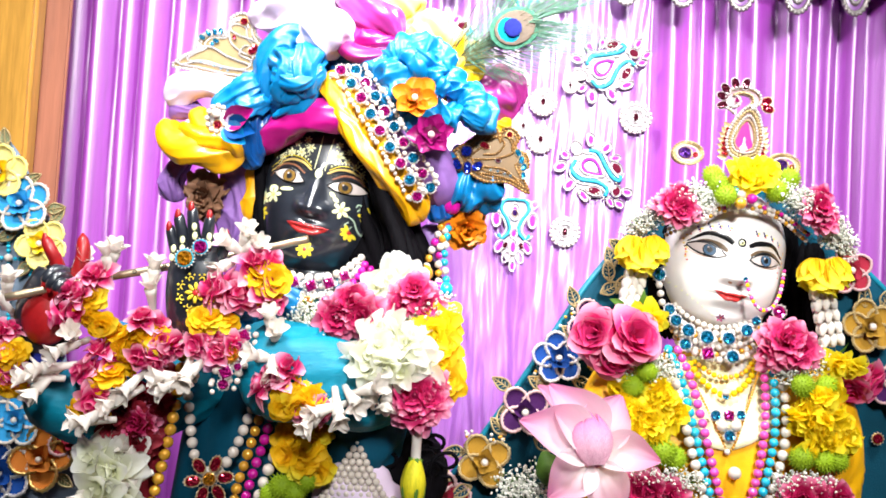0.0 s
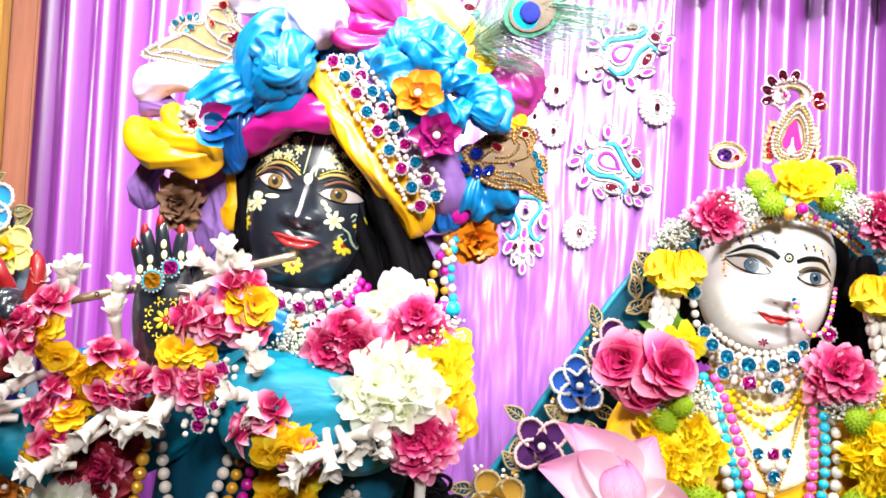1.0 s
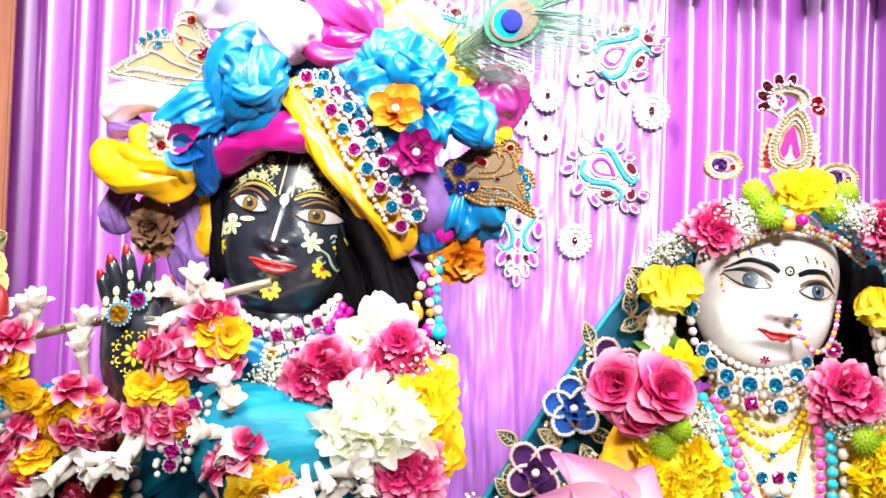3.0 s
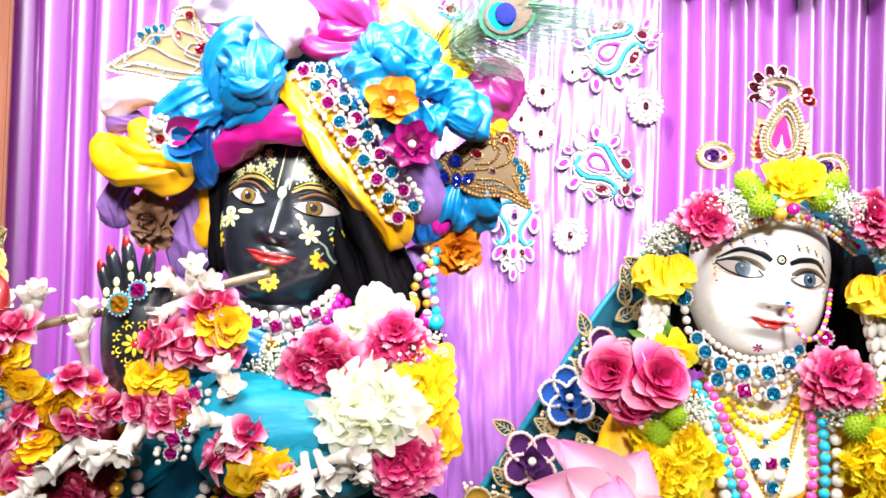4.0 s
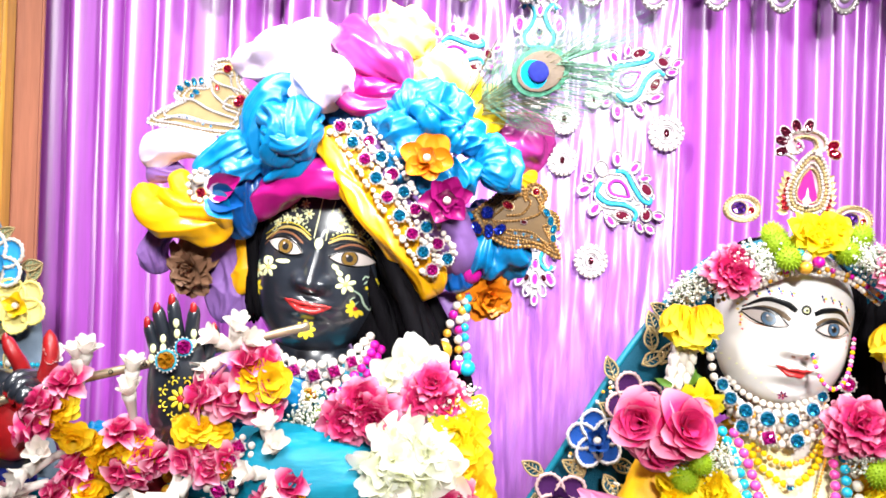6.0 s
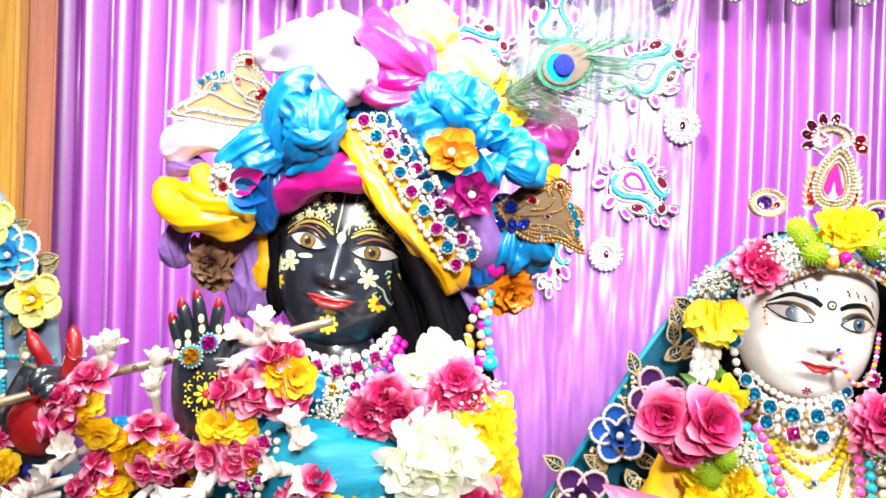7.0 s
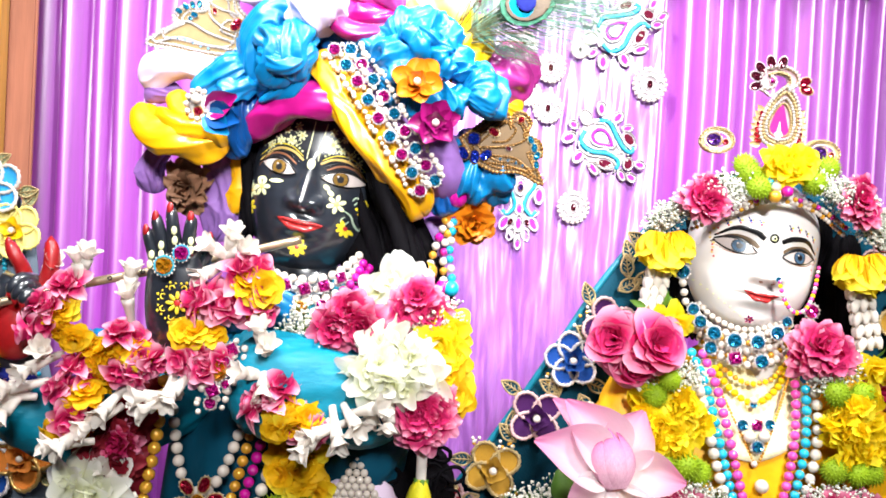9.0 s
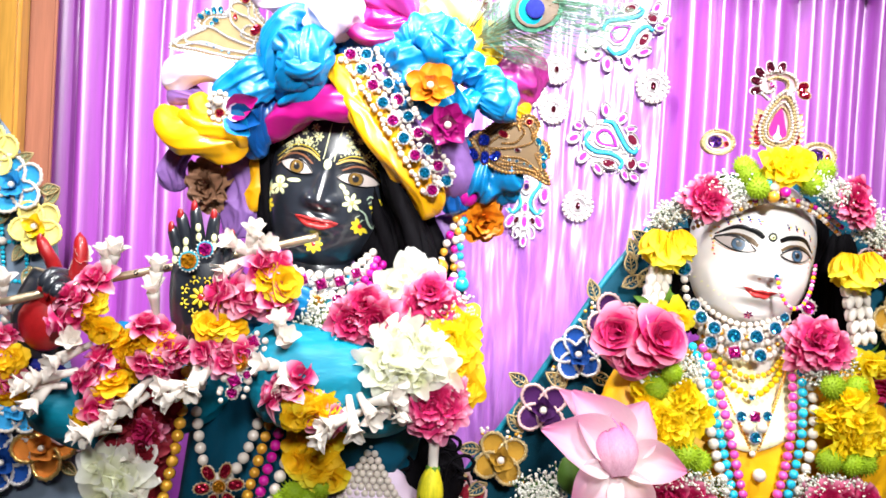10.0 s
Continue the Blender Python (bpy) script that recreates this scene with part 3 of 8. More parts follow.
# wooden post of the altar frame, with its narrower rosy jamb
post = thing("wooden_post", (-0.86, 1.36, 0.62), "honey-coloured varnished wooden post of the altar frame", "post", kind="structure")
part("post_face", Shape().add(*box((-1.05, 1.30, 0.62), (-0.679, 1.335, 2.8), 0.006)), WOOD, post, smooth=False)
part("post_jamb", Shape().add(*box((-0.70, 1.336, 0.62), (-0.641, 1.346, 2.8), 0.003)), WOOD2, post, "rosy brown inner jamb", smooth=False)


# ---- curtains ----
def pleats(x, seed, period=0.05):
    w = x / period + 0.9 * noise.noise(Vector((x * 6, seed, 0.3))) + 0.25 * noise.noise(Vector((x * 19, seed, 1.3)))
    return w


def curtain(name, x0, x1, z0, z1, y, depth, seed, m, label, period=0.052, wrinkle=0.0):
    nu, nv = int((x1 - x0) / (0.0045 if not wrinkle else 0.003)), (26 if not wrinkle else 110)

    def fn(u, v):
        x, z = x0 + (x1 - x0) * u, z0 + (z1 - z0) * v
        drift = 0.006 * noise.noise(Vector((x * 4, z * 2.5, seed)))
        w = pleats(x + drift, seed, period)
        amp = depth * (0.65 + 0.5 * noise.noise(Vector((math.floor(w) * 1.7, seed, 4.1))))
        k = math.sin(6.2832 * w)
        if wrinkle:
            d = amp * (k + 0.28 * math.sin(12.566 * w + 1.1) + 0.12 * math.sin(18.85 * w + seed))
        else:
            d = amp * (1.15 - 2.1 * abs(math.sin(math.pi * w)) ** 0.75 + 0.10 * math.sin(12.566 * w + seed))
        d += wrinkle * (noise.noise(Vector((x * 24, z * 3.2, seed))) + 0.5 * crease(Vector((x * 42, z * 5, seed))) * 0.6 + 0.3 * noise.noise(Vector((x * 90, z * 16, seed))))
        return (x + 0.25 * d, y + d, z)
    ob = part(name, Shape().add(*grid(fn, nu, nv)), m, None, label, True, "curtain")
    s = ob.modifiers.new("thickness", "SOLIDIFY")
    s.thickness = 0.0015
    return ob


Z_TOP = 2.13
curtain("curtain", -0.80, 0.10, 0.63, Z_TOP, 1.47, 0.026, 2.0, CURTAIN, "shiny purple satin curtain hanging in deep pleats")
curtain("curtain", 0.30, 1.25, 0.63, Z_TOP, 1.478, 0.026, 5.0, CURTAIN, "shiny purple satin curtain hanging in narrow pleats")
panel = curtain("curtain", -0.03, (0.348, 1.440, 1.879)[0], 0.63, Z_TOP, 1.445, 0.005, 8.0, LILAC, "crushed lilac curtain panel sewn with jewelled motifs", 0.085, 0.011)


# ---- statues: one mesh each ----
class Face:
    """A carved head in its own axes: x to its side, d forward, z up, from the bridge of the nose, in metres."""

    def __init__(self, bridge, chin_at, back, hw, chin, top, depth, nose, mouth, eye, bold=1.0):
        self.bold = bold
        up = (Vector(bridge) - Vector(chin_at)).normalized()
        fwd = Vector((0, -1, 0))
        fwd = (fwd - up * fwd.dot(up)).normalized()
        side = up.cross(fwd)
        c = Vector(bridge)
        c.y = back
        self.m = Matrix(((side.x, fwd.x, up.x, c.x), (side.y, fwd.y, up.y, c.y), (side.z, fwd.z, up.z, c.z), (0, 0, 0, 1)))
        self.hw, self.chin, self.top, self.depth, self.nose, self.mouth, self.eye = hw, chin, top, depth, nose, mouth, eye

    def width(self, z):
        if z >= 0:
            return self.hw * math.sqrt(max(0.0, 1 - (z / self.top) ** 2.4))
        return self.hw * max(0.0, 1 - (-z / self.chin) ** 2.9) ** 0.52

    def front(self, z):
        if z >= 0:
            return self.depth * math.sqrt(max(0.0, 1 - (z / self.top) ** 2.6))
        return self.depth * max(0.0, 1 - (-z / self.chin) ** 4.0) ** 0.5

    def relief(self, x, z):
        g = lambda px, pz, sx, sz: math.exp(-((x - px) / sx) ** 2 - ((z - pz) / sz) ** 2)
        nz = self.nose
        d = 0.0
        t = z / nz                                   # 0 at the bridge, 1 at the tip of the nose
        if -0.6 < t < 1.35:
            rise = 0.0035 + 0.0165 * max(0, t) ** 1.2 if t <= 1 else 0.020 * max(0, 1 - ((t - 1) / 0.3) ** 2)
            rise *= min(1, (t + 0.6) / 0.5)
            d += self.bold * rise * math.exp(-(x / (0.006 + 0.0035 * max(0, t))) ** 2)
        d += self.bold * 0.0095 * (g(0.0135, nz * 0.97, 0.0058, 0.0062) + g(-0.0135, nz * 0.97, 0.0058, 0.0062))
        d -= 0.0035 * (g(self.eye, 0.004, 0.02, 0.012) + g(-self.eye, 0.004, 0.02, 0.012))
        d += 0.002 * (g(self.eye, 0.02, 0.024, 0.007) + g(-self.eye, 0.02, 0.024, 0.007))
        mz = self.mouth
        d += 0.005 * g(0, mz + 0.004, 0.017, 0.0045) + 0.0055 * g(0, mz - 0.0055, 0.014, 0.005)
        d -= 0.003 * g(0, mz, 0.02, 0.0016) + 0.0028 * g(0, mz - 0.015, 0.018, 0.005)
        d += 0.006 * g(0, -self.chin * 0.83, 0.015, 0.011)
        d += 0.003 * (g(0.62 * self.hw, mz * 0.55, 0.02, 0.02) + g(-0.62 * self.hw, mz * 0.55, 0.02, 0.02))
        return d

    def at(self, x, z, lift=0.0):
        """The place on the face's front, lifted off it."""
        w = self.width(z)
        q = math.sqrt(max(0.0, 1 - (x / w) ** 2)) if w > abs(x) else 0.0
        return self.m @ Vector((x, self.front(z) * q + self.relief(x, z) * min(1, 2 * q) + lift, z))

    def head(self, g, m=0):
        nz_, na = 200, 240

        def fn(u, v):
            e = -math.cos(math.pi * (0.004 + 0.992 * u))
            z = e * self.chin if e < 0 else e * self.top
            a = 6.2832 * v
            w, x = self.width(z), 0
            x = w * math.sin(a)
            c = math.cos(a)
            if c >= 0:
                d = self.front(z) * c + self.relief(x, z) * min(1, 2 * c)
            else:
                d = c * 0.085 * (self.width(z) / self.hw)
            return self.m @ Vector((x, d, z))
        g.add(*grid(fn, nz_, na, False, True), m)

    def stroke(self, g, m, pts, w0, w1=None, lift=0.0004, n=14):
        """A painted line on the face; pts are (x, z) in millimetres."""
        w1 = w0 if w1 is None else w1
        line = spline([(x / 1000, 0, z / 1000) for x, z in pts], n)
        v, f = [], []
        for i, p in enumerate(line):
            t = (line[min(i + 1, n)] - line[max(i - 1, 0)]).normalized()
            s = Vector((t.z, 0, -t.x))
            k = (w0 + (w1 - w0) * i / n) / 2000 * (0.35 + 0.65 * math.sin(math.pi * (0.06 + 0.88 * i / n)) ** 0.6)
            v += [self.at(p.x - s.x * k, p.z - s.z * k, 0.0001), self.at(p.x, p.z, lift), self.at(p.x + s.x * k, p.z + s.z * k, 0.0001)]
        for i in range(n):
            a = 3 * i
            f += [(a, a + 3, a + 4, a + 1), (a + 1, a + 4, a + 5, a + 2)]
        g.add(v, f, m)

    def dab(self, g, m, x, z, rx, rz=None, turn=0.0, lift=0.0006, n=10):
        """A painted spot, an ellipse in millimetres."""
        rz = rx if rz is None else rz
        c, s = math.cos(radians(turn)), math.sin(radians(turn))
        v = [self.at(x / 1000, z / 1000, lift)]
        for i in range(n):
            a = 6.2832 * i / n
            px, pz = rx * math.cos(a), rz * math.sin(a)
            v.append(self.at((x + px * c - pz * s) / 1000, (z + px * s + pz * c) / 1000, 0.0002))
        g.add(v, [(0, 1 + i, 1 + (i + 1) % n) for i in range(n)], m)

    def daisy(self, g, m, heart, x, z, r, n=6, turn=0.0, only=None):
        for i in range(n):
            if only and i not in only:
                continue
            a = 360 * i / n + turn
            self.dab(g, m, x + 0.62 * r * math.cos(radians(a)), z + 0.62 * r * math.sin(radians(a)), 0.42 * r, 0.24 * r, a, 0.0007, 8)
        self.dab(g, heart, x, z, 0.24 * r, lift=0.001, n=8)

    def eyeball(self, g, cx, cz, half, up, down, turn, white, iris, ink, ir=7.0, ix=0.0):
        """An almond eye: white, iris, pupil, painted glint and lids, in millimetres."""
        c, s = math.cos(radians(turn)), math.sin(radians(turn))

        def lid(t):
            return up * (1 - abs(t) ** 1.9), -down * (1 - abs(t) ** 2.2)

        def put(t, h, lift):
            x, z = half * t, h
            return self.at((cx + x * c - z * s) / 1000, (cz + x * s + z * c) / 1000, lift)

        def bulge(t, h):
            return 0.0012 + 0.0032 * max(0, 1 - t * t) * max(0, 1 - (h / (up + down)) ** 2)

        def fn(u, v):
            t = 2 * u - 1
            a, b = lid(t)
            h = b + (a - b) * v
            return put(t, h, bulge(t, h))
        g.add(*grid(fn, 20, 8), white)

        def disc(r, m, lift, x0=ix, z0=0.6):
            v = [put(x0 / half, z0, bulge(x0 / half, z0) + lift)]
            f = []
            n = 18
            for i in range(n):
                a = 6.2832 * i / n
                x = x0 + r * math.cos(a)
                hi, lo = lid(max(-1, min(1, x / half)))
                z = max(lo * 0.97, min(hi * 0.97, z0 + r * math.sin(a)))
                v.append(put(x / half, z, bulge(x / half, z) + lift))
            for i in range(n):
                f.append((0, 1 + i, 1 + (i + 1) % n))
            g.add(v, f, m)
        disc(ir, ink, 0.0003)
        disc(ir * 0.86, iris, 0.0005)
        disc(ir * 0.42, ink, 0.0008)
        # white glint painted on the iris
        disc(ir * 0.13, white, 0.0011, ix - ir * 0.3, 0.6 + ir * 0.3)

        def edge(sign, w, lift, m, off=0.0, ext=1.0):
            n, v, f = 20, [], []
            for i in range(n + 1):
                t = -ext + 2 * ext * i / n
                hi, lo = lid(max(-1, min(1, t)))
                h = (hi if sign > 0 else lo) + off * sign
                k = w * (0.35 + 0.65 * math.sin(math.pi * i / n))
                v += [put(t, h - 0.2 * sign * k, lift + 0.0012), put(t, h + 0.4 * sign * k, lift + 0.0024), put(t, h + sign * k, lift * 0.3 + 0.0003)]
            for i in range(n):
                a = 3 * i
                f += [(a, a + 3, a + 4, a + 1), (a + 1, a + 4, a + 5, a + 2)]
            g.add(v, f, m)
        edge(1, 3.9, 0.0012, ink)
        edge(-1, 1.7, 0.0008, ink)

    def lips(self, g, m, half, up, down, smile=3.0, cx=0.0):
        mz = self.mouth * 1000

        def both(sign):
            def fn(u, v):
                t = 2 * u - 1
                mid = smile * t * t + (0.9 * math.cos(3 * math.pi * t) * (1 - abs(t)) if True else 0)
                if sign > 0:
                    rim = (1 - abs(t) ** 1.6) * up * (1 - 0.28 * math.exp(-(t / 0.16) ** 2))
                else:
                    rim = -(1 - abs(t) ** 2.2) * down
                x, z = cx + half * t, mz + mid + rim * v
                return self.at(x / 1000, z / 1000, 0.0008 + 0.0022 * math.sin(math.pi * (0.1 + 0.9 * v)) * (1 - t * t))
            return grid(fn, 20, 6)
        g.add(*both(1), m)
        g.add(*both(-1), m)
        self.stroke(g, 3, [(cx - half, mz + smile), (cx - half * 0.5, mz + smile * 0.25 + 0.2), (cx, mz + 0.6), (cx + half * 0.5, mz + smile * 0.25 + 0.2), (cx + half, mz + smile)], 0.7, 0.7, 0.002)


def finger(g, pts, r, nail=None, m=0):
    g.add(*tube(pts, lambda s, a: r * (1.05 - 0.3 * s) * soft_end(min(1, 0.5 + s * 0.5), 0.12), 10, 10), m)
    if nail is not None:
        p, q = Vector(pts[-1]), Vector(pts[-2])
        d = (p - q).normalized()
        g.add(*ball(r * 0.5, 10, 8, p - d * r * 0.6 + Vector((0, -r * 0.45, 0)), (0.9, 0.6, 1.7)), nail)


K_MATS = [BLACK, EYEWHITE, AMBER, INK, LIPRED, PYELLOW, PCREAM, PGOLD, PGREEN, PALM, PROSE]
kf = Face((-0.146, 0.920, 1.611), (-0.162, 0.920, 1.512), 0.972, 0.0695, 0.112, 0.082, 0.056, -0.0345, -0.0575, 0.034)
g = Shape()
kf.head(g)
kf.eyeball(g, -34, -3.5, 20, 7.6, 6.0, -8, 1, 2, 3, 8.3, 1)
kf.eyeball(g, 35, -3.5, 23, 7.6, 6.0, 4, 1, 2, 3, 8.3, -3)
for s in (-1, 1):
    kf.stroke(g, 7, [(s * 9, 8), (s * 22, 15.5), (s * 40, 15), (s * 58, 0)], 3.2, 2.2)               # gold brow
    kf.stroke(g, 10, [(s * 16, 3), (s * 30, 10.5), (s * 46, 8.5), (s * 58, -6)], 2.6, 1.4)           # rosy lid line
    kf.stroke(g, 3, [(s * 12, 5), (s * 28, 12.5), (s * 46, 11), (s * 58, -3)], 1.6, 1.0, 0.0008)
    kf.stroke(g, 5, [(s * 10, 12), (s * 24, 20), (s * 42, 19), (s * 60, 4)], 1.3, 0.8)
kf.lips(g, 4, 25, 5.6, 7.0, 4.0)
for s in (-1, 1):
    kf.dab(g, 3, s * 8.5, -41, 3.4, 1.9, s * 18, 0.0012)
    for x, z, r in ((18, 26, 3.4), (41, 29, 3.0), (50, 12, 2.6), (32, 45, 3.0), (22, 37, 2.6)):
        kf.stroke(g, 6, [(s * (x + r * (0.25 + 0.16 * k) * math.cos(1.0 * k)), z + r * (0.25 + 0.16 * k) * math.sin(1.0 * k)) for k in range(7)], 0.9, 0.7)
# forehead mark and cream flowers
kf.stroke(g, 6, [(-6, 10), (-5.5, 30), (-6, 50)], 1.5)
kf.stroke(g, 6, [(6, 10), (6, 30), (7, 50)], 1.5)
kf.dab(g, 6, 0, 6, 4.4, 5.8)
for x, z, r in ((-16, 33, 5.5), (-26, 26, 6), (-37, 24, 5), (-47, 18, 4.5), (-22, 42, 5), (-33, 36, 4.5), (17, 30, 7.5), (28, 26, 4.5), (15, 43, 4.5), (37, 22, 4.5), (28, 38, 4), (46, 16, 4)):
    kf.daisy(g, 6, 7, x, z, r, 6, x * 7)
for i in range(13):
    kf.dab(g, 6, -12 - 3.6 * i, 17 + 8.5 * math.sin(0.27 * i), 1.2)
    kf.dab(g, 6, 12 + 3.6 * i, 17 + 8.5 * math.sin(0.27 * i), 1.2)
# cheeks
kf.daisy(g, 6, 7, -48, -27, 10, 6, 10)
kf.daisy(g, 6, 7, -60, -33, 8, 6, 30)
kf.daisy(g, 5, 4, -60, -50, 9, 7, 0)
kf.daisy(g, 6, 7, 33, -29, 10, 6, 25)
kf.daisy(g, 5, 4, 61, -28, 9.5, 8, 10)
kf.daisy(g, 5, 4, 46, -52, 9.5, 9, 5, (3, 4, 5, 6, 7, 8))
kf.stroke(g, 8, [(42, -34), (49, -38), (53, -46), (59, -52), (60, -46)], 2.2)
kf.stroke(g, 8, [(44, -40), (40, -44), (44, -48), (48, -44)], 1.6)
kf.stroke(g, 8, [(50, -26), (54, -20), (50, -18), (48, -22)], 1.6)
kf.stroke(g, 8, [(-58, -32), (-62, -28), (-60, -22)], 1.6)
kf.dab(g, 6, 20, -14, 4, 2.6, -30), kf.dab(g, 6, 25, -19, 4, 2.6, -30), kf.dab(g, 6, -33, -18, 8, 2.2, 8), kf.dab(g, 6, -50, -18, 5, 2.0, 8)
kf.daisy(g, 5, 4, 2, -81, 10, 8, 12)
# neck, shoulders and the body under the clothes
g.add(*tube([(-0.164, 0.985, 1.541), (-0.157, 0.985, 1.493), (-0.150, 0.980, 1.463)], lambda s, a: 0.038 + 0.02 * s * s, 10, 20), 0)
g.add(*tube([(-0.152, 0.985, 1.476), (-0.146, 0.985, 1.433), (-0.129, 0.985, 1.225), (-0.15, 1.0, 0.62)], lambda s, a: 0.085 * soft_end(s, 0.1), 16, 20, 0.7), 0)
# raised back of the hand, fingers up
g.add(*tube([(-0.252, 0.850, 1.428), (-0.255, 0.842, 1.452), (-0.253, 0.838, 1.481), (-0.252, 0.838, 1.510), (-0.252, 0.838, 1.525)], lambda s, a: 0.018 + 0.011 * math.sin(math.pi * min(1, 0.05 + s * 0.75)) ** 1.2 * (1 if s < 0.8 else 1 - (s - 0.8)), 14, 18, 0.5), 0)
finger(g, [(-0.268, 0.835, 1.503), (-0.273, 0.829, 1.523), (-0.277, 0.826, 1.538), (-0.279, 0.825, 1.546)], 0.0068, 9)
finger(g, [(-0.262, 0.834, 1.515), (-0.266, 0.826, 1.538), (-0.269, 0.824, 1.552), (-0.270, 0.824, 1.559)], 0.0072, 9)
finger(g, [(-0.252, 0.834, 1.516), (-0.254, 0.826, 1.542), (-0.256, 0.824, 1.559), (-0.257, 0.824, 1.567)], 0.0072, 9)
finger(g, [(-0.242, 0.836, 1.514), (-0.240, 0.828, 1.537), (-0.238, 0.826, 1.552), (-0.238, 0.826, 1.560)], 0.0072, 9)
finger(g, [(-0.235, 0.842, 1.500), (-0.227, 0.838, 1.518), (-0.223, 0.836, 1.532), (-0.222, 0.836, 1.542)], 0.0066, 9)
# the other palm, painted red
g.add(*tube([(-0.419, 0.870, 1.381), (-0.414, 0.860, 1.406), (-0.409, 0.850, 1.442), (-0.400, 0.845, 1.472), (-0.395, 0.845, 1.487)], lambda s, a: 0.017 + 0.014 * math.sin(math.pi * min(1, s * 0.85)), 14, 16, 0.62), 0)
g.add(*ball(0.026, 18, 12, (-0.401, 0.838, 1.443), (1.0, 0.55, 1.15)), 9)
g.add(*ball(0.02, 14, 10, (-0.390, 0.836, 1.470), (1.1, 0.6, 0.9)), 9)
finger(g, [(-0.385, 0.845, 1.473), (-0.373, 0.840, 1.491), (-0.370, 0.840, 1.509), (-0.373, 0.842, 1.531)], 0.0085, None, 9)
finger(g, [(-0.393, 0.845, 1.479), (-0.394, 0.835, 1.499), (-0.400, 0.830, 1.513), (-0.408, 0.834, 1.526)], 0.0075, 9, 9)
for i in range(3):
    finger(g, [(-0.384, 0.838, 1.488), (-0.390, 0.826, 1.491), (-0.395, 0.820, 1.484), (-0.398, 0.822, 1.475)] if i == 0 else ([(-0.380, 0.838, 1.479), (-0.383, 0.822, 1.486), (-0.388, 0.816, 1.479), (-0.392, 0.820, 1.470)] if i == 1 else
           [(-0.376, 0.838, 1.471), (-0.377, 0.820, 1.479), (-0.380, 0.812, 1.475), (-0.383, 0.816, 1.468)]), 0.007, 9)


def hand_marks(c, r, n=8):
    c = Vector(c)
    for i in range(n):
        a = 6.2832 * i / n
        v, f = ball(1, 10, 6)
        g.add([(p[0] * r * 0.21, p[1] * r * 0.05, p[2] * r * 0.1) for p in v], f, 5, Matrix.Translation(c + Vector((0.36 * r * math.cos(a), 0, 0.36 * r * math.sin(a)))) @ Matrix.Rotation(-a, 4, "Y"))
        for k in range(3):
            q = a + 0.25 * (k - 1) + 0.4
            g.add(*ball(r * (0.055, 0.075, 0.055)[k], 7, 4, c + Vector(((0.95, 1.05, 0.95)[k] * r * math.cos(q), 0.0015, (0.95, 1.05, 0.95)[k] * r * math.sin(q))), (1, 0.3, 1)), 5)
        o = c + Vector((0.76 * r * math.cos(a + 0.4), 0.001, 0.76 * r * math.sin(a + 0.4)))
        g.add(*tube([o + 0.13 * r * Vector((math.cos(b), 0, math.sin(b))) for b in (a - 1.6, a - 0.6, a + 0.4, a + 1.4, a + 2.4)], r * 0.032, 8, 5), 5)
    g.add(*ball(r * 0.16, 8, 5, c + Vector((0, -0.0005, 0)), (1, 0.25, 1)), 4)


hand_marks((-0.246, 0.821, 1.477), 0.019)
for p in ((-0.262, 0.818, 1.529), (-0.262, 0.819, 1.521), (-0.251, 0.818, 1.543), (-0.250, 0.818, 1.534), (-0.271, 0.820, 1.520), (-0.236, 0.820, 1.534), (-0.236, 0.821, 1.526), (-0.273, 0.822, 1.511)):
    g.add(*ball(0.0035, 8, 5, p, (0.8, 0.25, 1.2)), 6)
part("statue", g, K_MATS, None, "polished black statue with painted flowers on its face, playing a flute", True, "statue")

# ---- the white statue ----
R_MATS = [MARBLE, EYEWHITE, BLUEIRIS, INK, LIPRED, PYELLOW, PCREAM, PGOLD, SAPPHIRE, PINKGEM, PROSE, EYESHADE]
rf = Face((0.3345, 0.920, 1.553), (0.3225, 0.920, 1.471), 0.972, 0.0700, 0.0915, 0.084, 0.055, -0.027, -0.0475, 0.034, 0.62)
g = Shape()
rf.head(g)
rf.eyeball(g, -35, 0, 21, 6.4, 5.8, -10, 1, 2, 3, 7.4, 2)
rf.eyeball(g, 32, 0, 20, 6.4, 5.8, 6, 1, 2, 3, 7.4, 0)
for s in (-1, 1):
    rf.stroke(g, 3, [(s * 9, 12), (s * 20, 17.5), (s * 38, 18.5), (s * 55, 7)], 7.6, 2.6, 0.0007)
    rf.stroke(g, 11, [(s * 13, 2), (s * 22, 7.5), (s * 36, 10), (s * 47, 7), (s * 57, 0)], 6.5, 2.6)
    rf.stroke(g, 10, [(s * 15, -4), (s * 28, -7.5), (s * 42, -7), (s * 53, -2)], 1.2, 0.8)
    for k in range(4):
        x, z = s * (16 + 10 * k), 28 + 3 * math.sin(k) - 2.2 * k
        rf.dab(g, 8, x, z, 1.6, 1.0, 60), rf.dab(g, 5, x + 2.2, z + 1, 1.5, 1.0, 10), rf.dab(g, 8, x - 1.6, z + 2.6, 1.4, 0.9, 120), rf.dab(g, 4, x + 1, z - 2, 1.0)
    for k in range(6):
        rf.dab(g, 7, s * (57 + rng.uniform(-3, 4)), 14 - 5 * k, 1.3), rf.dab(g, 4, s * (54 + rng.uniform(-2, 4)), 12 - 6 * k + 3, 1.0)
rf.lips(g, 4, 19, 4.6, 5.4, 4.4, -1.0)
for s in (-1, 1):
    rf.dab(g, 10, s * 6.5, -32.5, 2.4, 1.2, s * 18, 0.001)
rf.dab(g, 3, 0, 14.5, 5.2, lift=0.001), rf.dab(g, 6, 0, 14.5, 3.4, lift=0.0026), rf.dab(g, 3, 0, 14.5, 1.9, lift=0.0050)
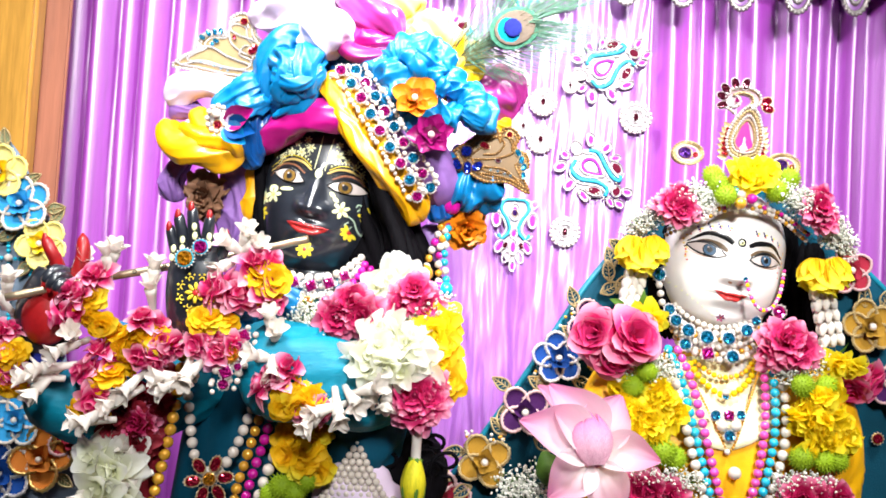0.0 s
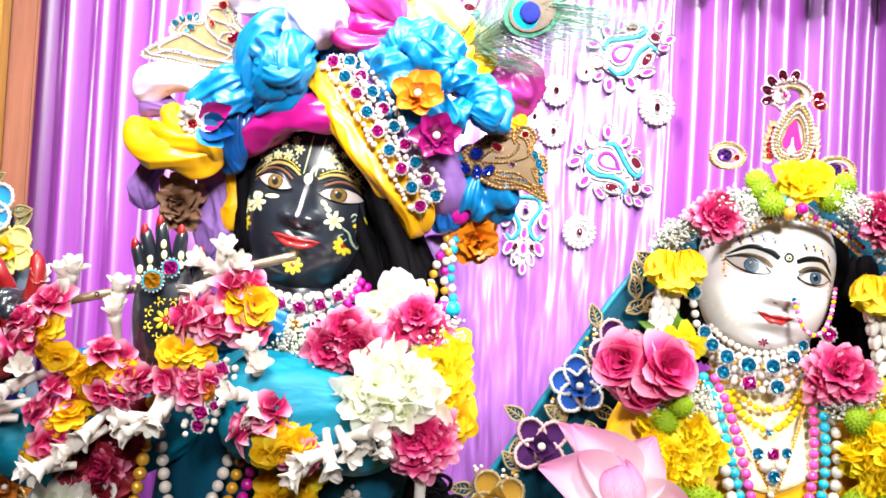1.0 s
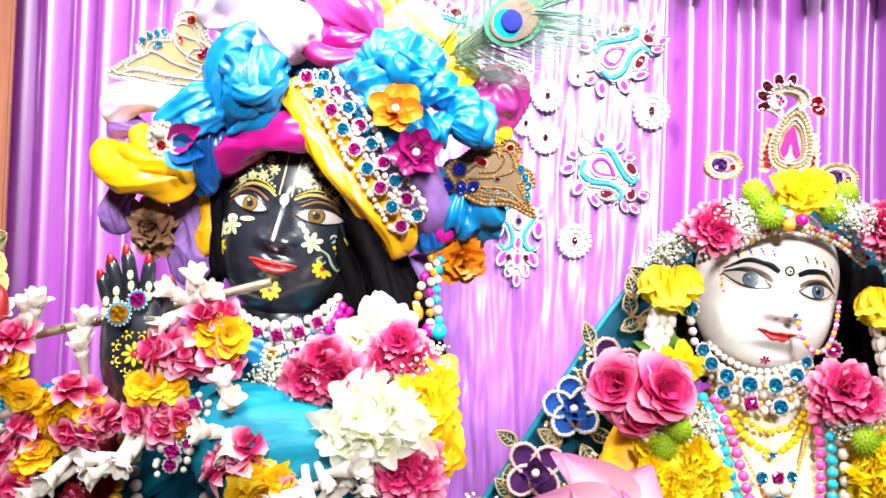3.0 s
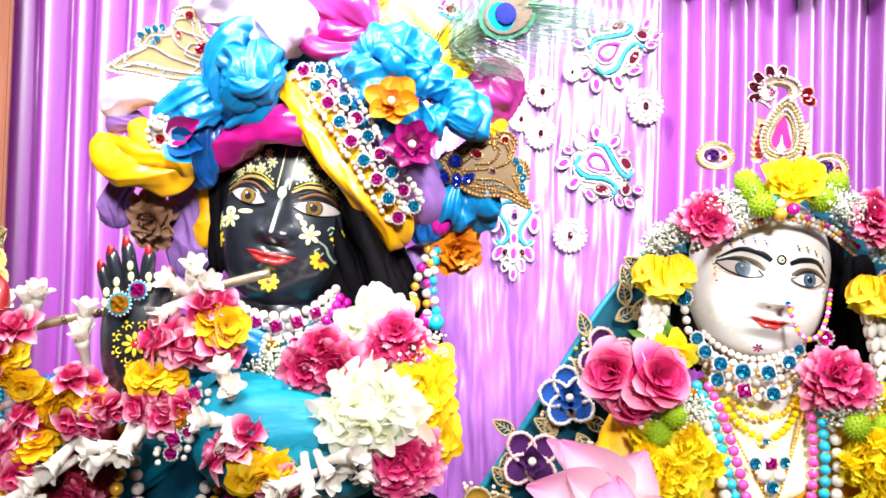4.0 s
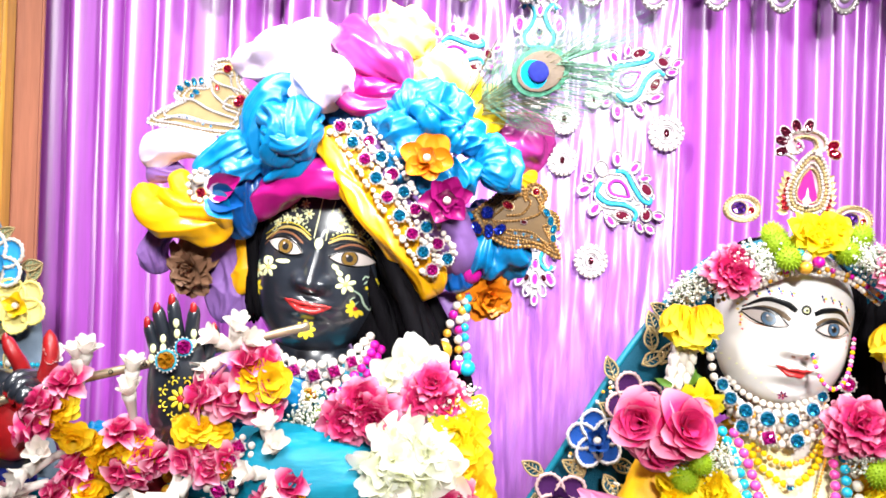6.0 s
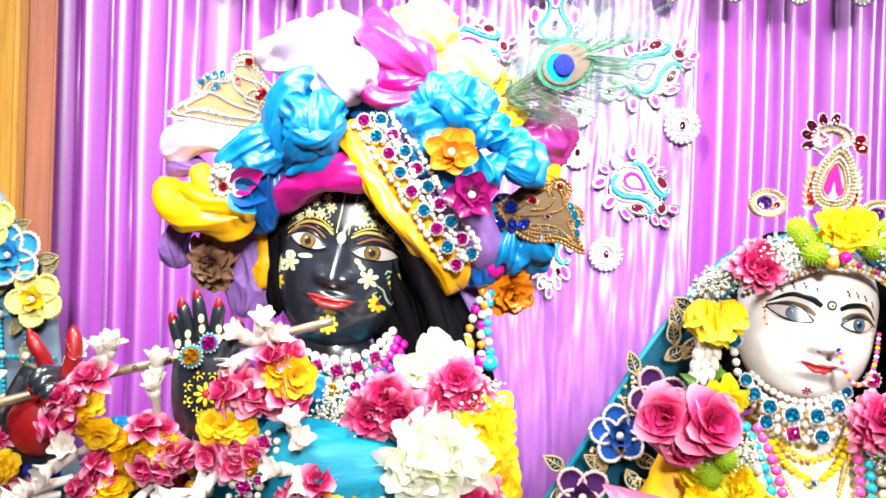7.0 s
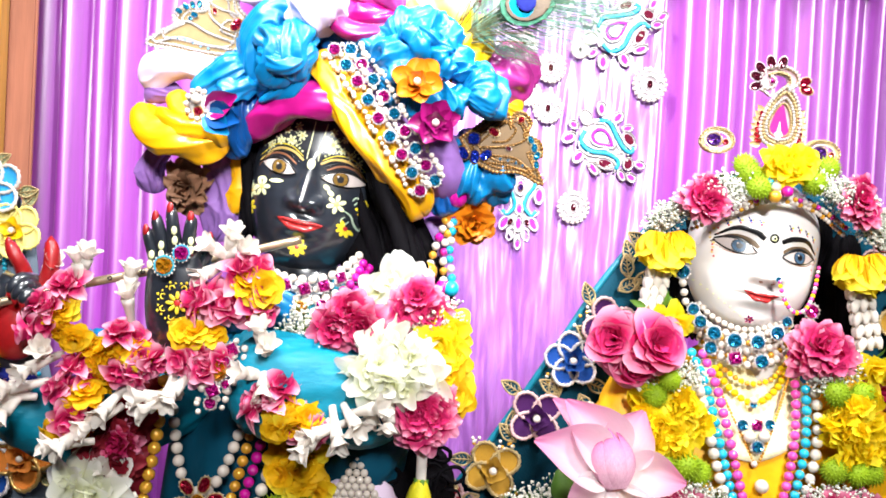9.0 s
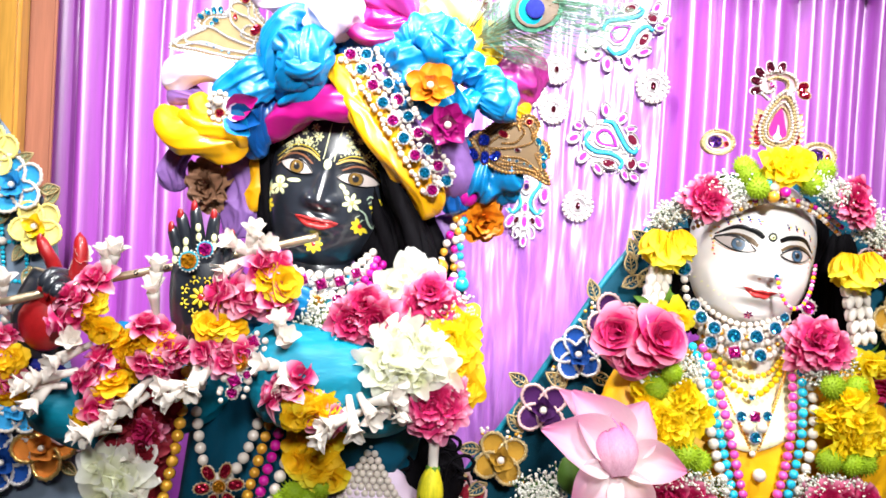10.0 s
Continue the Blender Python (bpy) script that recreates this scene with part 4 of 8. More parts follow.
rf.daisy(g, 9, 4, -5, -73, 4.6, 6)
for k in range(9):
    rf.dab(g, 6, -62 + 6 * k, -44 - 3.4 * k, 1.0, lift=0.001)
g.add(*tube([(0.339, 0.985, 1.482), (0.339, 0.985, 1.441), (0.339, 0.985, 1.414)], lambda s, a: 0.036 + 0.014 * s * s, 10, 20), 0)
g.add(*tube([(0.340, 0.990, 1.434), (0.345, 0.990, 1.387), (0.362, 0.990, 1.253), (0.32, 1.0, 0.62)], lambda s, a: 0.09 * soft_end(s, 0.1), 16, 20, 0.65), 0)
part("statue", g, R_MATS, None, "white marble statue with painted blue eyes and red lips", True, "statue")


# ---- clothes and turban of the black statue ----
def crushed(r, seed, length, taper, wave, depth, run):
    """A radius for scrunched satin: round folds between sharp valleys, run along or across the roll."""
    along, across = (0.42, 1.0) if run == "along" else (1.25, 0.5)
    o = Vector((seed * 7.3, seed * 2.9, -seed * 4.1))

    def rad(s, a):
        c, d = math.cos(a), math.sin(a)
        q = Vector((s * length * along / wave, r * c * across / wave, r * d * across / wave)) + o
        q += 0.75 * noise.noise_vector(q * 0.55)
        b1, b2 = abs(noise.noise(q)), abs(noise.noise(q * 2.2 + Vector((9, 3, 1))))
        lump = noise.noise(Vector((s * length / 0.04, c * 0.8, d * 0.8)) + o)
        return r * soft_end(s, taper) * (1.22 - depth * (2.3 * b1 + 0.6 * b2) + 0.22 * lump)
    return rad


def cloth(name, m, parent, pts, r, seed, n=44, sides=48, flat=0.8, turns=1.0, ridges=5, depth=0.2, taper=0.25, label="", strands=0, wave=0.017, run="along"):
    if strands:
        length = sum((Vector(a) - Vector(b)).length for a, b in zip(pts, pts[1:]))
        return part(name, tube(pts, crushed(r, seed, length, taper, wave, 0.36 + 0.3 * depth, run), 84, 88, flat), m, parent, label)
    return part(name, tube(pts, folded(r, seed, turns, ridges, depth, taper), n, sides, flat), m, parent, label)


def bunch(name, m, parent, c, size, seed, depth=0.2, label="", ridges=7):
    """A lump of satin with a few broad folds drawn to one side."""
    c, o = Vector(c), Vector((seed * 3.1, -seed * 1.7, seed * 5.3))
    pull = Vector((math.sin(seed * 2.3), 0.2, math.cos(seed * 1.3))).normalized()

    def fn(u, v):
        a, b = 2 * math.pi * u, math.pi * (0.002 + 0.996 * v)
        d = Vector((math.sin(b) * math.cos(a), math.sin(b) * math.sin(a), math.cos(b)))
        q = (d - 0.62 * pull * d.dot(pull)) * (1.15 + 0.10 * ridges)
        q = q + o + 0.5 * noise.noise_vector(q * 0.7 + o)
        f = 2.0 * abs(noise.noise(q)) + 0.25 * abs(noise.noise(q * 2.3))
        k = 1.16 - (0.16 + depth) * f + 0.2 * noise.noise(d * 1.2 + o)
        return c + Vector((d.x * size[0], d.y * size[1], d.z * size[2])) * k
    return part(name, grid(fn, 84, 56, True), m, parent, label)


wig = thing("wig", (-0.061, 1.000, 1.569), "long wavy black wig hanging behind the painted face", "wig")
part("hair_cap", puff((-0.161, 0.995, 1.632), (0.078, 0.058, 0.10), 3.0, 0.03), HAIR, wig)
for i in range(22):
    k = i / 21
    a, b, c = Vector((-0.097, 0.950, 1.669)), Vector((-0.075, 0.945, 1.599)), Vector((-0.042, 0.950, 1.519))
    o = Vector((0.05 * (k - 0.5), 0.03 * math.sin(9 * k), 0.01 * math.sin(5 * k)))
    pts = [a + o * 0.6, b + o + jitter(0.004), c + o * 1.4 + jitter(0.006), c + o * 1.6 + Vector((0.012, 0.01, -0.07)) + jitter(0.01)]
    part("lock", tube(pts, lambda s, t: 0.0085 * soft_end(s, 0.3) * (1 + 0.2 * math.sin(3 * t + 20 * s)), 22, 8), HAIR, wig)
part("hair_fall", tube([(-0.101, 0.990, 1.684), (-0.093, 0.985, 1.629), (-0.079, 0.975, 1.569), (-0.062, 0.970, 1.510), (-0.053, 0.980, 1.461)], lambda s, a: (0.042 + 0.010 * s) * soft_end(s, 0.12) * (1 + 0.06 * math.sin(9 * a + 12 * s)), 30, 40, 0.6), HAIR, wig)
for i in range(7):
    k = i / 6
    a = Vector((-0.246, 0.980, 1.636)).lerp(Vector((-0.222, 0.950, 1.647)), k)
    part("lock", tube([a, a + Vector((0.006, 0, -0.05)) + jitter(0.003), a + Vector((0.012, 0, -0.11)) + jitter(0.005)], lambda s, t: 0.007 * soft_end(s, 0.3), 14, 8), HAIR, wig)
for i in range(70):
    a = Vector((-0.030, 0.920, 1.294)) + Vector((rng.uniform(-0.045, 0.045), rng.uniform(-0.02, 0.02), rng.uniform(-0.035, 0.05)))
    d = rng.uniform(0, 6.28)
    part("curl", tube([a + 0.016 * Vector((math.cos(d + 1.1 * j), 0.3 * math.sin(d), math.sin(d + 1.1 * j))) + Vector((0, 0, -0.006 * j)) for j in range(6)], lambda s, t: 0.0022 * soft_end(s, 0.3), 18, 6), HAIR, wig)
part("hair_mass", puff((-0.035, 0.930, 1.285), (0.052, 0.025, 0.060), 2.5, 0.1), HAIR, wig)

turban = thing("turban", (-0.125, 0.980, 1.682), "turban of scrunched cyan, magenta, yellow and white satin", "turban")
part("cap", puff((-0.135, 1.005, 1.719), (0.10, 0.07, 0.062), 1.4, 0.08), AZURE, turban, "deep blue satin cap")
cloth("brow_band", MAGENTA, turban, [(-0.221, 0.940, 1.639), (-0.194, 0.920, 1.666), (-0.159, 0.905, 1.681), (-0.119, 0.900, 1.682), (-0.092, 0.905, 1.668)], 0.021, 1, depth=0.0, taper=0.3, strands=1, wave=0.036, label="smooth magenta satin band over the brow")
cloth("jewelled_band", YELLOW, turban, [(-0.141, 0.905, 1.730), (-0.119, 0.895, 1.699), (-0.091, 0.893, 1.656), (-0.062, 0.900, 1.614), (-0.038, 0.915, 1.584), (-0.027, 0.930, 1.570)], 0.020, 2, flat=0.55, depth=0.0, taper=0.12, strands=1, wave=0.026, label="yellow satin band edged with jewels")
cloth("under_band", VIOLET, turban, [(-0.119, 0.925, 1.743), (-0.082, 0.910, 1.705), (-0.039, 0.912, 1.656), (-0.012, 0.925, 1.616), (-0.003, 0.940, 1.590)], 0.026, 3, flat=0.5, depth=0.12, label="sheer violet band")
for i, (pts, r) in enumerate((
        ([(-0.150, 0.930, 1.749), (-0.165, 0.910, 1.758), (-0.185, 0.905, 1.761), (-0.201, 0.905, 1.742), (-0.207, 0.910, 1.715), (-0.204, 0.920, 1.691)], 0.019),
        ([(-0.149, 0.915, 1.735), (-0.159, 0.900, 1.710), (-0.180, 0.900, 1.692), (-0.201, 0.915, 1.680)], 0.017),
        ([(-0.154, 0.910, 1.748), (-0.166, 0.892, 1.730), (-0.175, 0.892, 1.710), (-0.187, 0.905, 1.690)], 0.019),
        ([(-0.183, 0.900, 1.750), (-0.186, 0.888, 1.726), (-0.184, 0.890, 1.705)], 0.014),
        ([(-0.213, 0.915, 1.716), (-0.231, 0.910, 1.705), (-0.250, 0.912, 1.690), (-0.265, 0.920, 1.675)], 0.016),
        ([(-0.203, 0.915, 1.696), (-0.220, 0.905, 1.690), (-0.241, 0.905, 1.680)], 0.013),
        ([(-0.082, 0.920, 1.701), (-0.089, 0.910, 1.725), (-0.077, 0.905, 1.748), (-0.053, 0.905, 1.760)], 0.019),
        ([(-0.067, 0.905, 1.749), (-0.042, 0.895, 1.757), (-0.020, 0.900, 1.750), (-0.011, 0.905, 1.732)], 0.019),
        ([(-0.073, 0.900, 1.721), (-0.064, 0.895, 1.698), (-0.050, 0.895, 1.683)], 0.016),
        ([(-0.052, 0.905, 1.682), (-0.028, 0.893, 1.678), (-0.004, 0.893, 1.686), (0.010, 0.900, 1.701)], 0.018),
        ([(-0.019, 0.905, 1.729), (-0.002, 0.900, 1.723), (0.008, 0.900, 1.707)], 0.018),
        ([(0.008, 0.915, 1.714), (0.026, 0.910, 1.709), (0.034, 0.912, 1.691), (0.025, 0.920, 1.676)], 0.018),
        ([(-0.008, 0.975, 1.659), (-0.005, 0.965, 1.637), (0.011, 0.960, 1.623), (0.036, 0.970, 1.621)], 0.021),
        ([(-0.010, 0.980, 1.619), (0.008, 0.970, 1.603), (0.034, 0.975, 1.603), (0.051, 0.985, 1.616)], 0.016),
        ([(-0.198, 0.893, 1.748), (-0.179, 0.882, 1.721), (-0.185, 0.893, 1.688)], 0.016),
        ([(-0.157, 0.895, 1.756), (-0.165, 0.880, 1.723), (-0.163, 0.892, 1.694)], 0.016),
        ([(-0.199, 0.893, 1.721), (-0.168, 0.878, 1.712), (-0.145, 0.892, 1.733)], 0.014),
        ([(-0.084, 0.900, 1.740), (-0.066, 0.886, 1.722), (-0.068, 0.895, 1.694)], 0.017),
        ([(-0.060, 0.897, 1.755), (-0.041, 0.885, 1.737), (-0.025, 0.893, 1.755)], 0.016),
        ([(-0.012, 0.900, 1.750), (-0.020, 0.888, 1.726), (-0.003, 0.895, 1.714)], 0.015),
        ([(0.011, 0.905, 1.718), (0.027, 0.893, 1.696), (0.018, 0.903, 1.677)], 0.016),
        ([(-0.003, 0.965, 1.650), (0.017, 0.948, 1.631), (0.048, 0.965, 1.630)], 0.018),
        ([(-0.009, 0.968, 1.628), (0.020, 0.950, 1.609), (0.047, 0.965, 1.606)], 0.016),
        ([(0.029, 0.965, 1.651), (0.035, 0.946, 1.626), (0.026, 0.962, 1.600)], 0.015),
        ([(0.001, 0.975, 1.653), (0.025, 0.960, 1.644), (0.045, 0.970, 1.627)], 0.018))):
    cloth("cyan_roll", CYAN, turban, pts, 1.04 * r, i * 1.7 + 4, strands=1, run="across" if i in (6, 7, 8, 9, 10, 11, 17, 18, 19, 20) else "along", wave=0.019)
cloth("cyan_roll", CYAN, turban, [(-0.016, 0.958, 1.626), (0.012, 0.945, 1.618), (0.040, 0.948, 1.613), (0.060, 0.960, 1.615)], 0.027, 71, strands=1, run="across", wave=0.019, taper=0.2)
cloth("blue_roll", AZURE, turban, [(-0.142, 0.925, 1.748), (-0.112, 0.915, 1.743), (-0.082, 0.920, 1.752)], 0.016, 11, strands=5)
cloth("blue_roll", AZURE, turban, [(-0.217, 0.925, 1.694), (-0.223, 0.920, 1.668), (-0.226, 0.925, 1.637), (-0.221, 0.935, 1.620)], 0.015, 12, strands=5)
cloth("blue_roll", AZURE, turban, [(-0.010, 0.945, 1.619), (-0.006, 0.945, 1.590), (0.000, 0.950, 1.573)], 0.015, 13, strands=5)
bunch("white_puff", WHITESATIN, turban, (-0.184, 0.925, 1.796), (0.046, 0.035, 0.030), 2.0, 0.06, ridges=0)
bunch("white_puff", WHITESATIN, turban, (-0.144, 0.900, 1.774), (0.032, 0.028, 0.027), 5.0, 0.06, ridges=0)
bunch("white_puff", WHITESATIN, turban, (-0.161, 0.935, 1.821), (0.028, 0.022, 0.022), 6.0, 0.06, ridges=0)
cloth("pink_puff", PINKSATIN, turban, [(-0.137, 0.945, 1.831), (-0.113, 0.925, 1.817), (-0.091, 0.910, 1.794), (-0.063, 0.915, 1.771)], 0.027, 15, depth=0.2, taper=0.35, strands=1, wave=0.034)
cloth("magenta_puff", MAGENTA, turban, [(-0.123, 0.910, 1.782), (-0.111, 0.900, 1.761), (-0.086, 0.900, 1.759), (-0.063, 0.915, 1.768)], 0.018, 16, depth=0.24, taper=0.35, strands=1, wave=0.028)
bunch("cream_puff", CREAM, turban, (-0.073, 0.950, 1.831), (0.033, 0.026, 0.034), 3.3, 0.2, "pale yellow printed satin puff")
bunch("cream_puff", CREAM, turban, (-0.027, 0.935, 1.785), (0.034, 0.026, 0.026), 4.4, 0.14, ridges=4)
bunch("yellow_puff", LEMON, turban, (0.007, 0.935, 1.749), (0.028, 0.022, 0.034), 5.5, 0.16, ridges=4)
bunch("magenta_puff", PINKSATIN, turban, (0.054, 0.945, 1.727), (0.031, 0.024, 0.031), 6.6, 0.2, ridges=3)
cloth("yellow_tip", LEMON, turban, [(0.034, 0.950, 1.702), (0.049, 0.945, 1.694), (0.070, 0.950, 1.686)], 0.013, 18, strands=4)
cloth("white_roll", WHITESATIN, turban, [(-0.335, 0.950, 1.699), (-0.305, 0.930, 1.707), (-0.275, 0.925, 1.709), (-0.246, 0.925, 1.702)], 0.017, 19, depth=0.14, ridges=2, strands=1, wave=0.040)
cloth("violet_roll", VIOLET, turban, [(-0.329, 0.950, 1.690), (-0.308, 0.940, 1.684), (-0.287, 0.940, 1.680)], 0.013, 20, strands=4)
cloth("yellow_roll", YELLOW, turban, [(-0.330, 0.945, 1.672), (-0.315, 0.925, 1.645), (-0.288, 0.915, 1.634), (-0.254, 0.915, 1.630), (-0.232, 0.925, 1.634)], 0.018, 21, depth=0.16, ridges=2, turns=0.5, strands=1, wave=0.030)
cloth("yellow_roll", YELLOW, turban, [(-0.309, 0.925, 1.663), (-0.282, 0.912, 1.647), (-0.253, 0.910, 1.644), (-0.236, 0.920, 1.625)], 0.014, 22, depth=0.16, ridges=2, turns=0.5, strands=1, wave=0.030)
cloth("yellow_roll", YELLOW, turban, [(-0.293, 0.935, 1.684), (-0.280, 0.920, 1.663), (-0.255, 0.915, 1.655)], 0.013, 23, depth=0.16, strands=1, wave=0.030)
cloth("hanging_end", VIOLET, turban, [(-0.315, 0.965, 1.639), (-0.326, 0.965, 1.609), (-0.322, 0.970, 1.579)], 0.016, 24, flat=0.5, strands=5, turns=0.15, label="sheer violet hanging end")
cloth("hanging_end", VIOLET, turban, [(-0.252, 0.955, 1.634), (-0.243, 0.955, 1.593), (-0.248, 0.960, 1.552), (-0.253, 0.965, 1.531)], 0.020, 25, flat=0.4, strands=5, turns=0.15, label="sheer violet hanging end")
cloth("hanging_end", YELLOW, turban, [(-0.229, 0.950, 1.626), (-0.226, 0.950, 1.597), (-0.233, 0.955, 1.561)], 0.011, 26, flat=0.5, strands=5, turns=0.15, label="yellow hanging end")
cloth("hanging_end", VIOLET, turban, [(-0.021, 0.975, 1.571), (-0.014, 0.975, 1.547), (-0.022, 0.980, 1.522)], 0.016, 27, flat=0.5, strands=5, turns=0.15, label="sheer violet hanging end")
piece("fabric_flower", mesh_of("fabric_flower", bloom(PINK_L, 5, ruf=0.09), BROWNNET), aim((-0.280, 0.955, 1.589), (-0.2, -1, -0.2), 20, 0.030), turban, "crumpled bronze chiffon flower")
piece("fabric_flower", mesh_of("fabric_flower", bloom(PINK_L, 6, ruf=0.09), ORANGE), aim((0.023, 0.965, 1.570), (0.3, -1, -0.3), 20, 0.029), turban, "ruffled orange satin flower")
piece("fabric_flower", fabric_flower(ORANGE, PEARL, 3, 6), aim((-0.040, 0.878, 1.699), (0, -1, 0.15), 10, 0.0250), turban, "orange satin flower with a pearl heart")
piece("fabric_flower", fabric_flower(WINE, PEARL, 4, 6, 0.35), aim((-0.020, 0.877, 1.660), (0, -1, 0.1), 40, 0.0250), turban, "magenta satin flower with a pearl heart")
# small ribbon brooch with pearls
brooch = part("ribbon_brooch", Shape().add(*ball(0.012, 12, 8, (-0.261, 0.905, 1.670), (1, 0.4, 1.2))), SILVER, turban, "ribbon brooch of blue and magenta loops with pearls")
for a in range(12):
    piece("bead", BEAD["pearl"], Matrix.Translation(Vector((-0.259, 0.898, 1.669)) + Vector((0.0115 * math.cos(a * 0.5236), 0, 0.0145 * math.sin(a * 0.5236)))) @ Matrix.Scale(0.003, 4), brooch)
piece("gem", GEM["ruby"], aim((-0.258, 0.898, 1.662), (0, -1, 0), 0, 0.006), brooch)
piece("bead", BEAD["pearl"], Matrix.Translation((-0.260, 0.896, 1.674)) @ Matrix.Scale(0.0055, 4), brooch)
LOOP = bloom([(1, 1.0, 0.3, 12, 0.9, 0.1, 0.0)], 8, point=0.5)
for m, turn, s, lab in ((MAGENTA, -62, 0.034, "magenta ribbon loop"), (AZURE, -100, 0.036, "blue ribbon loop"), (CYAN, -125, 0.033, "cyan ribbon loop"), (WHITESATIN, -80, 0.024, "white ribbon loop")):
    piece("ribbon_loop", mesh_of("ribbon_loop", LOOP, m), aim((-0.246, 0.884, 1.660), (0, -1, 0), turn, 1.25 * s), brooch, lab)

# jewels along the yellow band
for k, (off, kind_list) in enumerate(((0, ("pink", "blue")), (1, ("blue", "pink")))):
    line = spline([(-0.124, 0.888, 1.729), (-0.099, 0.878, 1.698), (-0.073, 0.876, 1.658), (-0.047, 0.882, 1.622), (-0.032, 0.894, 1.595)] if k == 0 else
                  [(-0.108, 0.888, 1.730), (-0.082, 0.879, 1.698), (-0.055, 0.879, 1.659), (-0.031, 0.886, 1.625), (-0.018, 0.898, 1.606)], 8)
    for i, p in enumerate(line):
        piece("gem", GEM[kind_list[i % 2]], aim(p, (0.05, -1, 0.1), 12 * i, 0.0074), turban)
    for i, p in enumerate(spline([tuple(q) for q in line], 30)):
        for w in (-1, 1):
            piece("bead", BEAD["pearl"], Matrix.Translation(p + Vector((0.0088 * w, 0.002, 0.005 * w)) + jitter(0.0016)) @ Matrix.Scale(rng.uniform(0.0022, 0.0037), 4), turban)

# bead tassels at the turban's side
tassel = thing("bead_tassel", (-0.008, 0.960, 1.548), "tassel of pearl, magenta, gold and turquoise beads", "tassel")
strand(tassel, [(0.003, 0.955, 1.596), (-0.004, 0.950, 1.567), (-0.013, 0.948, 1.540), (-0.018, 0.948, 1.520)], ["pearl", "magenta", "pearl", "gold"], 0.0046)
strand(tassel, [(0.004, 0.955, 1.593), (0.002, 0.950, 1.567), (-0.004, 0.948, 1.538), (-0.003, 0.948, 1.503)], ["gold", "pearl", "magenta", "pearl"], 0.0046)
strand(tassel, [(0.005, 0.955, 1.596), (0.004, 0.950, 1.561), (0.002, 0.948, 1.532), (0.006, 0.948, 1.506)], ["turq", "turq", "pearl"], 0.0048)
for p, k, r in (((-0.020, 0.945, 1.512), "gold", 0.0105), ((-0.003, 0.948, 1.496), "magenta", 0.0085), ((0.006, 0.945, 1.495), "turq", 0.0085), ((0.007, 0.942, 1.592), "magenta", 0.011)):
    piece("bead", BEAD[k], Matrix.Translation(p) @ Matrix.Scale(r, 4), tassel)


# ---- wing brooches: a plate with braid along its scrolls and set stones ----
def plate(pts, y, thick):
    line = [p for p in spline([(x, 0, z) for x, z in pts] + [(pts[0][0], 0, pts[0][1])], 60)][:-1]
    n = len(line)
    v = [(p.x, y, p.z) for p in line] + [(p.x, y + thick, p.z) for p in line]
    f = [tuple(range(n))[::-1], tuple(range(n, 2 * n))] + [(i, (i + 1) % n, n + (i + 1) % n, n + i) for i in range(n)]
    return v, f


def scroll(pts, r, n=40):
    return tube([(x, 0, z) for x, z in pts], r, n, 6)


def beaded(ob, pts, mm, r, kind_="gold", off=1.2):
    """A row of small beads along a scroll."""
    far = sum(math.dist(a, b) for a, b in zip(pts, pts[1:]))
    for p in spline([(x, -off, z) for x, z in pts], max(4, int(far / (2.1 * r)))):
        piece("bead", BEAD[kind_], mm @ Matrix.Translation(p) @ Matrix.Scale(r, 4), ob)


def wing_brooch(at, s, outline, scrolls, gems, base, braid, label, turn=0, bead="gold"):
    """Outline, scrolls and stones in millimetres about the place at."""
    ob = thing("brooch", at, label, "brooch")
    mm = Matrix.Translation(at) @ Matrix.Rotation(radians(turn), 4, "Y") @ Matrix.Scale(s * 0.001, 4)
    g = Shape()
    v, f = plate(outline, 0, 3)
    g.add(v, f, 0, mm)
    part("backing", g, base, ob, smooth=False)
    g = Shape()
    g.add(*scroll(outline + outline[:1], 1.2, 90), 0, mm)
    part("braid", g, braid, ob)
    mid = (sum(x for x, z in outline) / len(outline), sum(z for x, z in outline) / len(outline))
    beaded(ob, outline + outline[:1], mm, 1.9, bead, 0.8)
    beaded(ob, [(mid[0] + 0.89 * (x - mid[0]), mid[1] + 0.87 * (z - mid[1])) for x, z in outline + outline[:1]], mm, 1.45, bead, 0.8)
    beaded(ob, [(mid[0] + 0.72 * (x - mid[0]), mid[1] + 0.68 * (z - mid[1])) for x, z in outline + outline[:1]], mm, 1.25, bead, 0.8)
    for pts, r in scrolls:
        g = Shape()
        g.add(*scroll(pts, r * 0.7), 0, mm)
        part("braid", g, braid, ob)
        beaded(ob, pts, mm, 1.35, bead)
    for x, z, r, k, a in gems:
        piece("gem", GEM[k], mm @ aim((x, -1.5, z), (0, -1, 0), a, r), ob)
    return ob


